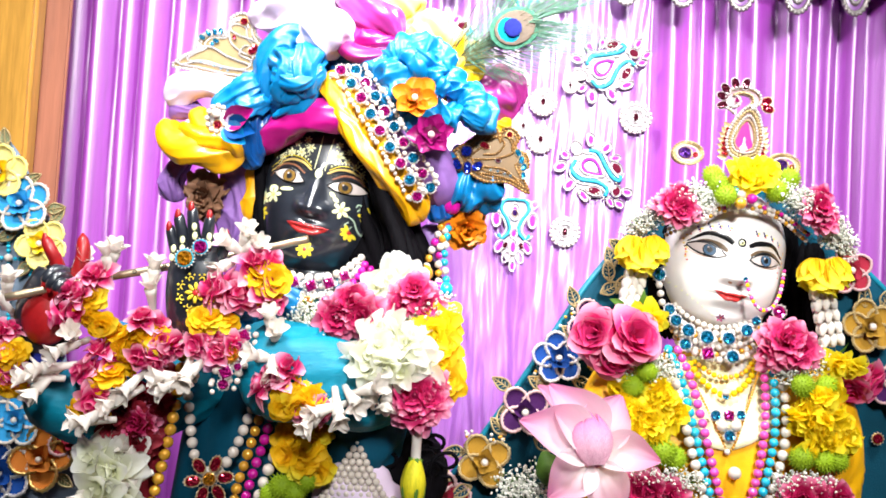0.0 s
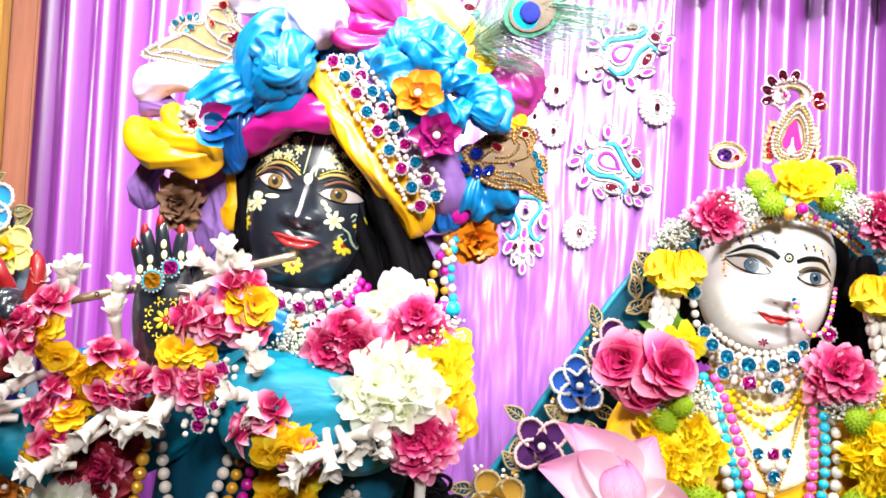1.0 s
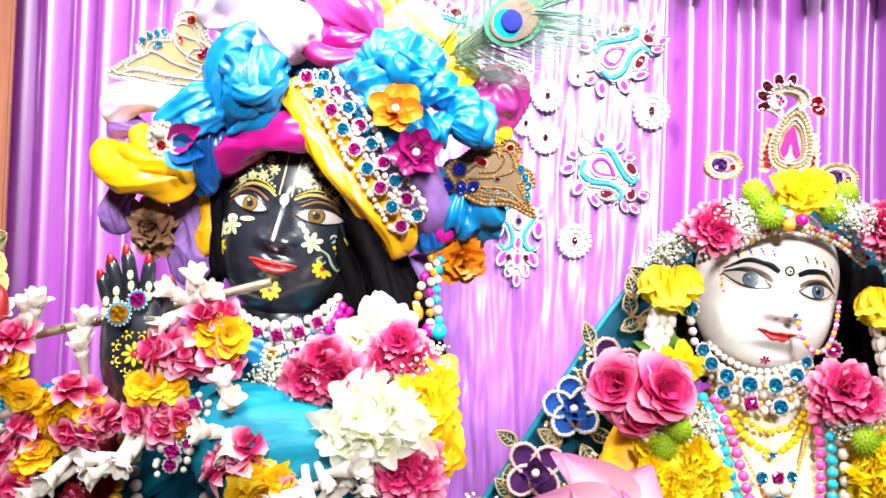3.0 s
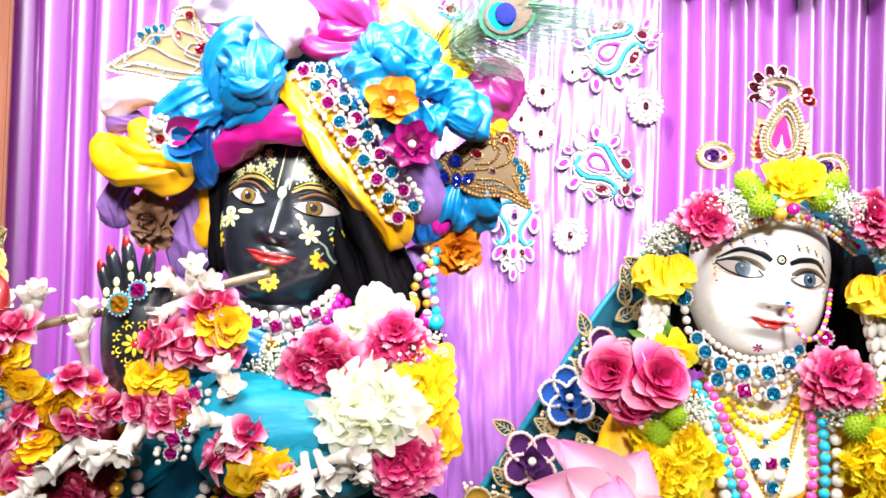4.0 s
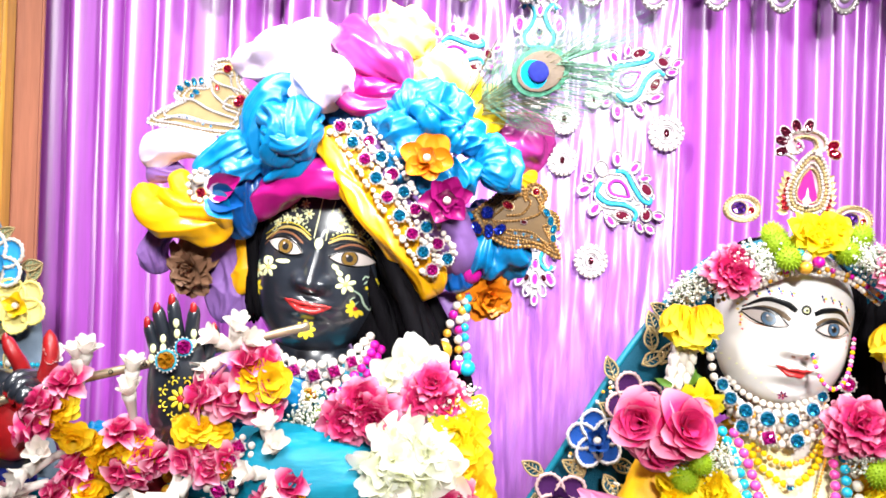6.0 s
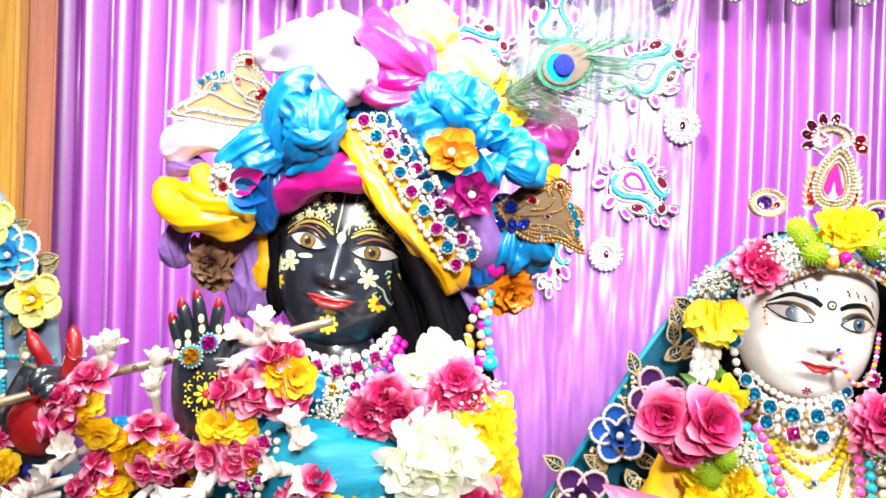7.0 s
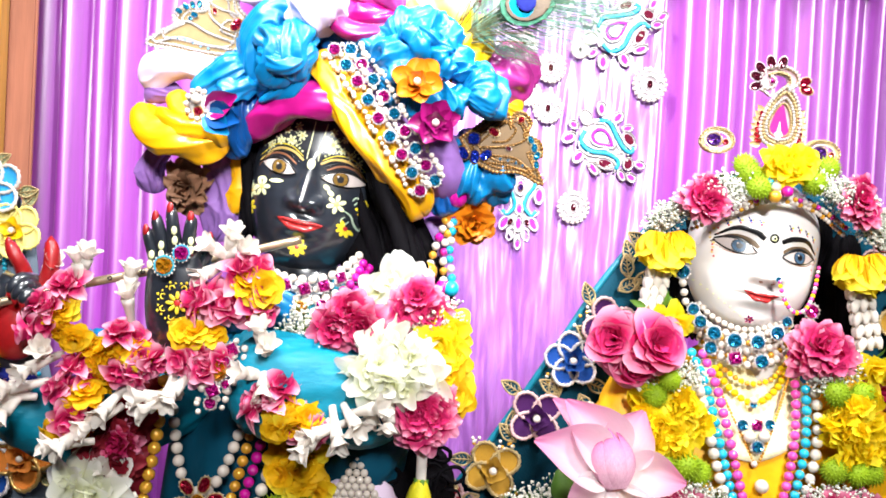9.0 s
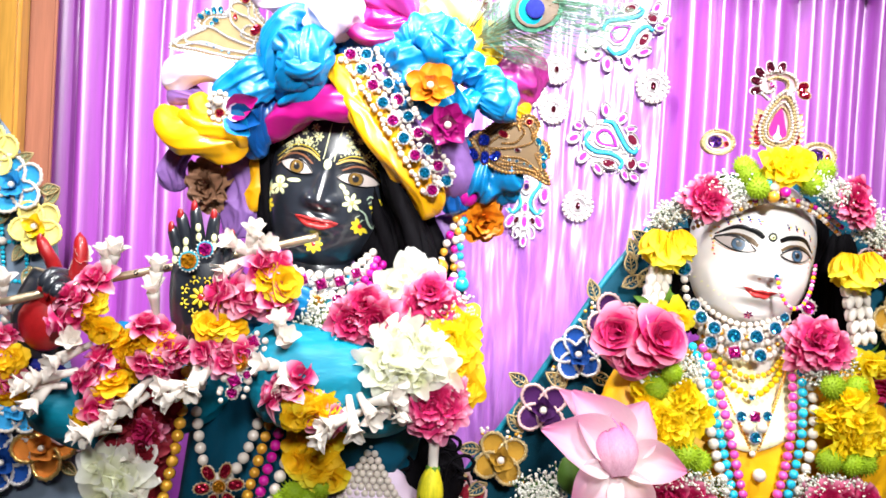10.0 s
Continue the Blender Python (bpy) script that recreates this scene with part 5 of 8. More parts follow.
wing_brooch((0.018, 0.925, 1.647), 1.02, [(-12, 6), (6, 20), (22, 33), (36, 33), (38, 24), (42, 34), (52, 35), (60, 26), (57, 14), (70, 6), (72, -8), (64, -12), (74, -36), (50, -26), (24, -26), (2, -14)],
            [([(0, -4), (16, 10), (32, 24), (44, 18), (36, 6), (22, 4)], 1.5), ([(4, -8), (24, -10), (46, -12), (66, -28)], 1.3), ([(10, -2), (34, 0), (54, 8), (50, 22), (44, 26)], 1.5),
             ([(8, 14), (22, 25), (34, 29)], 1.2), ([(14, -17), (36, -19), (58, -24)], 1.2)],
            [(49, 28, 4.6, "ruby", 0), (22, 14, 5, "drop", 60), (38, -2, 2.6, "maroon", 80), (64, 0, 4.2, "teal", 0), (67, -8, 4.2, "teal", -20), (60, 8, 4.0, "teal", 30), (67, -17, 3.6, "teal", 10), (30, -13, 1.8, "blue", 0), (38, -14, 1.8, "blue", 0),
             (46, -16, 1.8, "blue", 0), (53, -18, 1.8, "blue", 0), (2, 6, 8.5, "royal", 0), (-8, -9, 6.2, "royaldrop", 35), (4, -12, 6.2, "royaldrop", 0), (15, -10, 6.0, "royaldrop", -50)], BRONZECLOTH, BRONZE,
            "antique gold wing brooch with blue and ruby stones", bead="antique")
wing_brooch((-0.270, 0.930, 1.753), 1.0, [(50, -14), (52, 8), (40, 22), (36, 40), (22, 46), (10, 40), (6, 22), (-18, 20), (-28, 8), (-24, 2), (-42, -8), (-54, -20), (-26, -24), (8, -30), (40, -30)],
            [([(46, 10), (34, 16), (20, 20), (10, 26), (14, 36), (26, 38), (30, 30)], 1.4), ([(44, -4), (26, 0), (12, 10), (8, 22)], 1.4), ([(-44, -18), (-20, -12), (6, -18), (36, -22)], 1.3),
             ([(-26, 4), (-10, 4), (10, -6), (36, -14)], 1.2), ([(40, 6), (28, 8), (22, -2), (36, -8)], 1.3)],
            [(25, 36, 5.6, "ruby", 0), (38, 4, 6.4, "drop", -40), (15, 17, 3.0, "drop", 15), (-6, 12, 3.4, "teal", 70), (-22, 15, 3.6, "teal", 60), (-15, 20, 3.6, "teal", 40), (-8, 22, 3.6, "teal", 20), (-1, 23, 3.6, "teal", 10),
             (-10, 8, 3, "blue", 0), (-30, -14, 1.6, "blue", 0), (-22, -13, 1.6, "blue", 0), (-14, -14, 1.6, "blue", 0), (-6, -17, 1.6, "blue", 0), (2, -20, 1.6, "blue", 0), (10, -22, 1.6, "blue", 0), (40, -24, 5, "blue", 60)],
            STRAW, OXID, "cream and silver wing brooch with ruby and teal stones", bead="silver")

# ---- peacock feather ----
feather = thing("peacock_feather", (-0.006, 0.920, 1.751), "peacock feather with a blue eye tucked in the turban", "feather")
E0, E1 = Vector((-0.017, 0.925, 1.746)), Vector((0.064, 0.890, 1.786))
part("quill", tube([E0, E0.lerp(E1, 0.5) + Vector((0, 0, 0.004)), E1], lambda s, a: 0.0012 * (1.2 - s), 16, 6), QUILL, feather)
ax = (E1 - E0).normalized()
nx = Vector((ax.z, 0, -ax.x))
# the plume: fine barbs round the eye
barbs, r2 = Shape(), random.Random(4)
for i in range(260):
    k = i / 259
    base = E0.lerp(E1, 0.35 + 0.92 * k) + Vector((0, r2.uniform(-0.002, 0.004), 0))
    for w in (-1, 1):
        L = 0.034 + 0.058 * math.sin(2.6 * k) + r2.uniform(-0.012, 0.022)
        d = ((ax * (1 - k) + Vector((1, 0, 0.12)) * k) * (0.35 + 1.0 * k) + nx * w * (0.85 - 0.55 * k)).normalized()
        d.y += r2.uniform(-0.1, 0.1)
        p1 = base + d * L * 0.5 + jitter(0.001)
        p2 = base + d * L + ax * 0.010 + Vector((0, 0.004, -0.003)) + jitter(0.004)
        barbs.add(*tube([base, p1, p2], lambda s, a: 0.00032 * (1.15 - s), 5, 3, caps=False), 0)
part("plume", barbs, PGREENF, feather, "shimmering green barbs", kind="stuff")
loose = Shape()
for i in range(26):
    a = r2.uniform(-0.75, 0.75)
    d = (ax * math.cos(a) + nx * math.sin(a)).normalized()
    L = r2.uniform(0.09, 0.185) * (1 - 0.2 * abs(a))
    st = E0 + ax * r2.uniform(0, 0.02)
    loose.add(*tube([st, st + d * L * 0.5 + Vector((0, -0.004, 0.003)), st + d * L + Vector((0, 0, r2.uniform(-0.012, 0.006)))], lambda s, t: 0.0005 * (1.2 - s), 9, 3, caps=False), 0)
part("loose_plume", loose, QUILL, feather, "long olive loose barbs", kind="stuff")
EC = Vector((0.061, 0.888, 1.785))
ang = math.degrees(math.atan2(ax.z, ax.x))
for nm, m, rx, rz, off, lift in (("eye_rim", PRIM, 0.029, 0.0235, 0.004, -0.0008), ("eye_bronze", PBRONZE, 0.0235, 0.0190, 0.004, -0.003), ("eye_cyan", PCYAN, 0.0145, 0.0150, -0.002, -0.0055), ("eye_blue", PBLUE, 0.0098, 0.0105, 0.001, -0.008)):
    g = Shape()
    c = EC + ax * off + Vector((0, lift, 0))
    v, f = ball(1, 26, 8)
    g.add([(p[0] * rx, p[1] * 0.0012, p[2] * rz) for p in v], f, 0, Matrix.Translation(c) @ Matrix.Rotation(radians(-ang), 4, "Y"))
    part(nm, g, m, feather)

# ---- flute ----
flute = thing("flute", (-0.144, 0.868, 1.540), "thin brass flute held across the lips", "flute")
part("pipe", tube([(-0.144, 0.868, 1.540), (-0.229, 0.864, 1.516), (-0.340, 0.846, 1.488), (-0.433, 0.815, 1.461)], 0.0042, 30, 14), BRASS, flute)
g = Shape()
for k in range(6):
    p = Vector((-0.229, 0.864, 1.516)).lerp(Vector((-0.340, 0.846, 1.488)), 0.15 + k * 0.13)
    g.add(*ring(0.0018, 0.0006, 10, 5), 0, aim(p + Vector((0, -0.0042, 0.0008))))
part("finger_holes", g, INK, flute)

# ---- robe of the black statue ----
robe = thing("robe", (-0.15, 0.98, 0.63), "teal silk robe with wide draped sleeves", "robe")


def torso(u, v):
    z = 1.495 - 0.865 * u
    a = 6.2832 * v
    w = 0.055 + 0.075 * min(1, u / 0.10) ** 0.6 + 0.07 * u
    f = 1 + 0.05 * math.sin(9 * a + 2 * math.sin(5 * u)) * min(1, 3 * u)
    return (-0.150 + 0.005 * u + w * f * math.cos(a), 0.985 + 0.6 * w * f * math.sin(a), z + 0.01 * math.cos(a))


part("bodice", grid(lambda u, v: torso(0.135 * u, v), 12, 64, False, True), TEAL, robe)
# below the arm the shade is painted in as a darker teal
part("skirt", grid(lambda u, v: torso(0.13 + 0.87 * u, v), 34, 64, False, True), SHADETEAL, robe, "lower robe of teal silk, coloured darker as if in shade")
cloth("sleeve", TEAL, robe, [(-0.064, 0.955, 1.459), (-0.050, 0.900, 1.406), (-0.077, 0.865, 1.384), (-0.123, 0.848, 1.398), (-0.170, 0.848, 1.404), (-0.204, 0.852, 1.408)], 0.046, 31, n=46, sides=36, flat=0.75, turns=0.5, ridges=5, depth=0.13, taper=0.16, label="wide draped teal sleeve")
cloth("sleeve_fold", CYAN, robe, [(-0.222, 0.845, 1.445), (-0.206, 0.880, 1.466), (-0.173, 0.900, 1.473), (-0.145, 0.905, 1.456)], 0.018, 32, flat=0.6)
cloth("sleeve", TEAL, robe, [(-0.221, 0.960, 1.423), (-0.281, 0.930, 1.364), (-0.350, 0.900, 1.336), (-0.398, 0.880, 1.354), (-0.417, 0.872, 1.378)], 0.036, 33, n=40, sides=30, flat=0.8, turns=0.4, ridges=3, depth=0.12, taper=0.12, label="draped teal sleeve")
cloth("sash", CYAN, robe, [(-0.363, 0.900, 1.425), (-0.337, 0.890, 1.421), (-0.320, 0.890, 1.397)], 0.014, 34, flat=0.6)
# hangs under the arm, so painted in the shaded teal too
cloth("sleeve_drop", SHADETEAL, robe, [(-0.073, 0.900, 1.374), (-0.077, 0.905, 1.323), (-0.100, 0.920, 1.269), (-0.105, 0.930, 1.222)], 0.042, 35, n=30, sides=30, flat=0.6, turns=0.3, ridges=3, depth=0.15, taper=0.2)
g = Shape()
g.add(*ring(0.0235, 0.006, 28, 8, 0, (1, 0.75)), 0, aim((-0.415, 0.862, 1.394), (0.2, 0.3, 1)))
part("cuff", g, PBLUE, robe, "blue beaded cuff")
# beaded waist cloth
pad = part("waist_cloth", puff((-0.078, 0.905, 1.258), (0.052, 0.03, 0.05), 2.2, 0.06), WHITESATIN, robe, "waist cloth covered in pink pearls")
for i in range(11):
    for j in range(11):
        x, z = (i - 5 + 0.5 * (j % 2)) * 0.0076, (j - 4) * 0.0066
        if abs(x) < 0.03 + 0.004 * (4 - j):
            piece("bead", BEAD["pearl"], Matrix.Translation(Vector((-0.079, 0.874, 1.286)) + Vector((x, 0.6 * (x * x + z * z) / 0.05 * 0.5, z))) @ Matrix.Scale(0.0040, 4), pad)


# ---- necklaces of the black statue ----
choker = thing("choker", (-0.138, 0.905, 1.490), "pearl choker set with square magenta stones", "necklace")
strand(choker, [(-0.197, 0.935, 1.514), (-0.171, 0.912, 1.502), (-0.141, 0.902, 1.499), (-0.114, 0.908, 1.506), (-0.093, 0.935, 1.525)], ["pearl"], 0.0048)
strand(choker, [(-0.192, 0.925, 1.493), (-0.165, 0.905, 1.481), (-0.136, 0.897, 1.479), (-0.109, 0.905, 1.488), (-0.091, 0.930, 1.507)], ["pearl"], 0.0048)
strand(choker, [(-0.196, 0.930, 1.505), (-0.169, 0.908, 1.492), (-0.139, 0.899, 1.489), (-0.111, 0.906, 1.497), (-0.091, 0.932, 1.517)], ["pearl", "silver"], 0.0036)
for p, k, r in (((-0.181, 0.911, 1.499), "squarepink", 0.0072), ((-0.163, 0.901, 1.493), "squarepink", 0.0078), ((-0.142, 0.893, 1.490), "squarepink", 0.0080), ((-0.123, 0.896, 1.494), "squarepink", 0.0078), ((-0.107, 0.903, 1.503), "squarepink", 0.0072),
                ((-0.170, 0.900, 1.474), "pink", 0.0078), ((-0.145, 0.890, 1.471), "amber", 0.0085), ((-0.124, 0.893, 1.475), "pink", 0.0072)):
    piece("gem", GEM[k], aim(p, (0, -1, 0.15), 22, r), choker)
neck_beads = thing("necklace", (-0.101, 0.920, 1.477), "short strand of magenta beads", "necklace")
strand(neck_beads, [(-0.088, 0.930, 1.517), (-0.094, 0.915, 1.502), (-0.105, 0.905, 1.489), (-0.117, 0.900, 1.474)], ["magenta"], 0.0048)
strand(neck_beads, [(-0.082, 0.935, 1.512), (-0.089, 0.920, 1.497), (-0.099, 0.910, 1.483)], ["magenta"], 0.0048)

for label, kinds_, r, pts in (
        ("long strand of white pearls", ["pearl"], 0.0058, [(-0.269, 0.885, 1.401), (-0.260, 0.875, 1.354), (-0.248, 0.870, 1.302), (-0.227, 0.866, 1.288), (-0.209, 0.866, 1.308), (-0.197, 0.870, 1.341), (-0.192, 0.885, 1.366)]),
        ("long strand of golden beads", ["gold"], 0.0056, [(-0.181, 0.885, 1.366), (-0.186, 0.868, 1.336), (-0.193, 0.862, 1.304), (-0.200, 0.862, 1.277), (-0.204, 0.866, 1.250)]),
        ("long strand of magenta beads", ["magenta"], 0.0056, [(-0.171, 0.880, 1.359), (-0.175, 0.866, 1.328), (-0.183, 0.860, 1.296), (-0.190, 0.862, 1.266), (-0.194, 0.866, 1.244)]),
        ("long strand of white pearls", ["pearl"], 0.0062, [(-0.157, 0.878, 1.348), (-0.161, 0.866, 1.320), (-0.170, 0.860, 1.291), (-0.178, 0.862, 1.261), (-0.180, 0.866, 1.242)]),
        ("long strand of amber and golden beads", ["gold"], 0.0062, [(-0.272, 0.880, 1.419), (-0.270, 0.868, 1.387), (-0.272, 0.862, 1.346), (-0.278, 0.860, 1.302), (-0.288, 0.862, 1.255)])):
    n_ = thing("necklace", pts[2], label, "necklace", "long bead necklaces")
    strand(n_, pts, kinds_, r)

star = thing("brooch", (-0.228, 0.855, 1.286), "star brooch of ruby stones and pearls", "brooch")
piece("gem", GEM["amber"], aim((-0.227, 0.852, 1.285), (0, -1, 0.1), 0, 0.008), star)
for a in range(6):
    d = radians(60 * a + 20)
    piece("gem", GEM["drop"], aim(Vector((-0.228, 0.855, 1.284)) + Vector((0.017 * math.sin(d), 0, 0.017 * math.cos(d))), (0, -1, 0.1), -60 * a - 20, 0.0068), star)

armlet = thing("armlet", (-0.204, 0.820, 1.411), "jewelled armlet of magenta, amber and pearl", "armlet")
for p, k, r in (((-0.195, 0.823, 1.436), "squarepink", 0.0085), ((-0.205, 0.816, 1.418), "amber", 0.0105), ((-0.208, 0.814, 1.400), "squarepink", 0.008), ((-0.197, 0.816, 1.406), "pink", 0.005), ((-0.210, 0.816, 1.388), "pink", 0.007), ((-0.198, 0.817, 1.427), "pink", 0.005)):
    piece("gem", GEM[k], aim(p, (-0.1, -1, 0.1), 30, r), armlet)
for i in range(34):
    a = i / 33
    p = Vector((-0.191, 0.826, 1.442)).lerp(Vector((-0.213, 0.820, 1.382)), a) + Vector((0.013 * math.sin(i * 2.4), -0.003, 0.003 * math.cos(i * 2.4)))
    piece("bead", BEAD["pearl"], Matrix.Translation(p) @ Matrix.Scale(rng.uniform(0.0025, 0.004), 4), armlet)
rings_ = thing("finger_ring", (-0.259, 0.822, 1.511), "finger ring with an amber stone and turquoise beads", "ring")
piece("gem", GEM["turq"], aim((-0.257, 0.814, 1.511), (0, -1, 0.1), 0, 0.0105), rings_)
rings_ = thing("finger_ring", (-0.244, 0.822, 1.523), "finger ring with a pink stone and turquoise beads", "ring")
piece("gem", GEM["turqpink"], aim((-0.242, 0.814, 1.523), (0, -1, 0.1), 0, 0.0088), rings_)
bangle = thing("bangle", (-0.252, 0.840, 1.435), "beaded blue and silver bangle", "bangle")
for i in range(16):
    piece("bead", BEAD["turq" if i % 3 == 0 else "pearl"], Matrix.Translation(Vector((-0.245, 0.842, 1.430)) + Vector((0.021 * math.cos(i * 0.393), 0.014 * math.sin(i * 0.393), 0.006 * math.cos(i * 0.393)))) @ Matrix.Scale(0.0034, 4), bangle)
    piece("bead", BEAD["pearl" if i % 3 == 0 else "turq"], Matrix.Translation(Vector((-0.244, 0.842, 1.422)) + Vector((0.022 * math.cos(i * 0.393), 0.015 * math.sin(i * 0.393), 0.006 * math.cos(i * 0.393)))) @ Matrix.Scale(0.0034, 4), bangle)

# ---- garlands of the black statue ----
long_garland = thing("flower_garland", (-0.302, 0.840, 1.403), "flower garland of pink and yellow blooms with tuberoses", "garland")


def knot(parent, c, seq, r=0.0185, spread=0.7):
    """A knot of blooms in the order given: p pink, y yellow, c crimson, l lemon, laid out about c along a slope."""
    bank = dict(p=(F_PINKLOOSE, "pink_bloom"), y=(F_YEL, "yellow_bloom"), c=(F_CRIM, "crimson_bloom"), l=(F_LEM, "lemon_bloom"), d=(F_DARK, "dark_red_bloom"))
    for k, dx, dz in seq:
        meshes, nm = bank[k]
        for k2 in (-1, 1):
            o = Vector((dx * 0.00105 + k2 * rng.uniform(0.003, 0.008), rng.uniform(-0.005, 0.005), dz * 0.00105 + rng.uniform(-0.005, 0.005)))
            piece(nm, rng.choice(meshes), aim(Vector(c) + o, Vector((o.x * 40, -1, 0.2 + o.z * 40)) + jitter(spread), rng.uniform(0, 360), 0.82 * r * rng.uniform(0.85, 1.15)), parent)


knot(long_garland, (-0.433, 0.835, 1.404), (("p", -6, 16), ("y", 4, 0), ("p", 8, -18), ("p", -14, -4), ("y", -2, -26)))
knot(long_garland, (-0.351, 0.822, 1.464), (("p", 4, 18), ("p", -12, 6), ("y", -4, -4), ("y", 6, -20), ("p", -18, -14)))
knot(long_garland, (-0.293, 0.830, 1.427), (("p", 2, 14), ("y", -14, 2), ("y", 8, -2), ("p", 6, -16), ("y", -20, -14), ("p", 20, -6)))
knot(long_garland, (-0.337, 0.828, 1.386), (("p", 2, 18), ("p", -10, 6), ("y", 6, 0), ("p", 2, -14), ("y", -8, -28)))
knot(long_garland, (-0.226, 0.825, 1.437), (("y", 4, 14), ("y", -8, 10), ("p", -4, -8), ("p", 12, -6), ("p", 2, -20)))
knot(long_garland, (-0.195, 0.830, 1.485), (("p", -22, 0), ("p", -12, -10), ("y", 12, 2), ("p", 8, 20), ("p", 18, -8), ("y", 16, 12)), 0.024)
knot(long_garland, (-0.139, 0.812, 1.386), (("p", -12, 14), ("y", -4, 2), ("y", 10, -4), ("p", 16, -14), ("p", -20, 6), ("y", 0, -14)), 0.021)
knot(long_garland, (-0.318, 0.845, 1.396), (("y", -2, 14), ("y", 0, -2), ("y", -6, 28)), 0.017)
for p, d in (((-0.340, 0.830, 1.500), (0, -0.3, 1)), ((-0.336, 0.832, 1.505), (0.3, -0.4, 1)), ((-0.443, 0.835, 1.469), (0.3, -0.5, 1)), ((-0.449, 0.835, 1.458), (-0.3, -0.6, 0.6)), ((-0.294, 0.835, 1.490), (0.1, -0.3, 1)), ((-0.295, 0.835, 1.470), (0.0, -0.4, 0.8)),
             ((-0.365, 0.820, 1.425), (0.2, -0.8, 0.4)), ((-0.367, 0.815, 1.415), (-0.5, -0.8, -0.3)), ((-0.382, 0.815, 1.395), (-0.8, -0.8, -0.1)), ((-0.394, 0.815, 1.384), (-1, -0.8, 0.1)), ((-0.389, 0.815, 1.378), (-0.5, -0.8, -0.8)),
             ((-0.332, 0.810, 1.351), (-0.5, -0.8, -0.5)), ((-0.337, 0.810, 1.345), (-0.9, -0.7, 0.0)), ((-0.310, 0.815, 1.368), (-0.6, -0.7, -0.4)), ((-0.300, 0.815, 1.383), (-0.3, -0.8, -0.5)), ((-0.247, 0.815, 1.400), (0.1, -0.8, -0.6)), ((-0.260, 0.812, 1.392), (-0.9, -0.7, 0.1)),
             ((-0.257, 0.812, 1.386), (-0.8, -0.7, -0.4)), ((-0.239, 0.815, 1.403), (-0.4, -0.8, -0.7)), ((-0.204, 0.835, 1.532), (0.3, -0.6, 0.8)), ((-0.198, 0.832, 1.525), (0.7, -0.6, 0.4)), ((-0.212, 0.835, 1.524), (-0.6, -0.6, 0.5)), ((-0.218, 0.835, 1.509), (-0.5, -0.6, -0.4)),
             ((-0.166, 0.815, 1.448), (-0.1, -0.7, 1)), ((-0.161, 0.812, 1.439), (0.2, -0.8, 0.5)), ((-0.169, 0.810, 1.418), (-0.9, -0.8, 0.2)), ((-0.161, 0.810, 1.414), (0.1, -0.8, -0.8)), ((-0.105, 0.800, 1.372), (-0.8, -0.7, -0.2)), ((-0.093, 0.800, 1.374), (0.3, -0.8, -0.8)),
             ((-0.079, 0.800, 1.384), (0.4, -0.8, -0.3)), ((-0.113, 0.800, 1.364), (-0.6, -0.7, -0.7)), ((-0.066, 0.800, 1.393), (0.7, -0.6, 0.3)), ((-0.379, 0.850, 1.497), (0.5, -0.5, 0.6))):
    piece("tuberose", rng.choice(F_TUBE), aim(p, d, rng.uniform(0, 360), (0.020, 0.020, 0.025)), long_garland)

side_garland = thing("flower_garland", (-0.312, 0.845, 1.315), "garland of dark red blooms and large white flowers", "garland")
sown(side_garland, "dark_red_bloom", F_DARK + F_CRIM[:1], [(-0.315, 0.850, 1.352), (-0.301, 0.850, 1.341), (-0.322, 0.855, 1.330), (-0.302, 0.850, 1.323), (-0.297, 0.860, 1.357)], 0.024)
sown(side_garland, "white_bloom", F_WHITE, [(-0.336, 0.835, 1.304), (-0.318, 0.835, 1.294), (-0.331, 0.835, 1.276), (-0.308, 0.845, 1.301), (-0.312, 0.840, 1.265)], 0.027, spread=0.5)
sown(side_garland, "tuberose", F_TUBE, [(-0.347, 0.835, 1.271), (-0.302, 0.835, 1.312), (-0.298, 0.840, 1.283)], 0.018, spread=0.8)
# thick red braid beside the golden strand
part("red_braid", tube([(-0.288, 0.885, 1.400), (-0.291, 0.880, 1.351), (-0.297, 0.876, 1.304), (-0.306, 0.876, 1.244)], folded(0.012, 6, 8, 5, 0.2, 0.1), 40, 12), DARKRED, side_garland, "dark red flower rope")

shoulder = thing("flower_garland", (-0.043, 0.840, 1.442), "shoulder garland of crimson, white and yellow blooms with small white sprays", "garland")
sown(shoulder, "crimson_bloom", F_CRIM, [(-0.092, 0.850, 1.473), (-0.104, 0.850, 1.460), (-0.077, 0.845, 1.463)], 0.027)
sown(shoulder, "pink_bloom", F_ROSEP, [(-0.026, 0.860, 1.489), (-0.015, 0.860, 1.475), (-0.038, 0.862, 1.479)], 0.023)
sown(shoulder, "white_bloom", F_WHITE, [(-0.055, 0.880, 1.505), (-0.066, 0.880, 1.492), (-0.040, 0.880, 1.500)], 0.026)
sown(shoulder, "white_bloom", F_WHITE, [(-0.048, 0.815, 1.446), (-0.030, 0.812, 1.439), (-0.066, 0.815, 1.428), (-0.046, 0.806, 1.421), (-0.021, 0.815, 1.425), (-0.068, 0.815, 1.411), (-0.063, 0.825, 1.447), (-0.033, 0.812, 1.413), (-0.040, 0.820, 1.454), (-0.057, 0.808, 1.435), (-0.022, 0.818, 1.441), (-0.055, 0.812, 1.409), (-0.080, 0.822, 1.430), (-0.012, 0.825, 1.420)], 0.0205, spread=1.3)
sown(shoulder, "lime_button", F_LIME, [(-0.047, 0.810, 1.433), (-0.065, 0.812, 1.420), (-0.028, 0.812, 1.426)], 0.006)
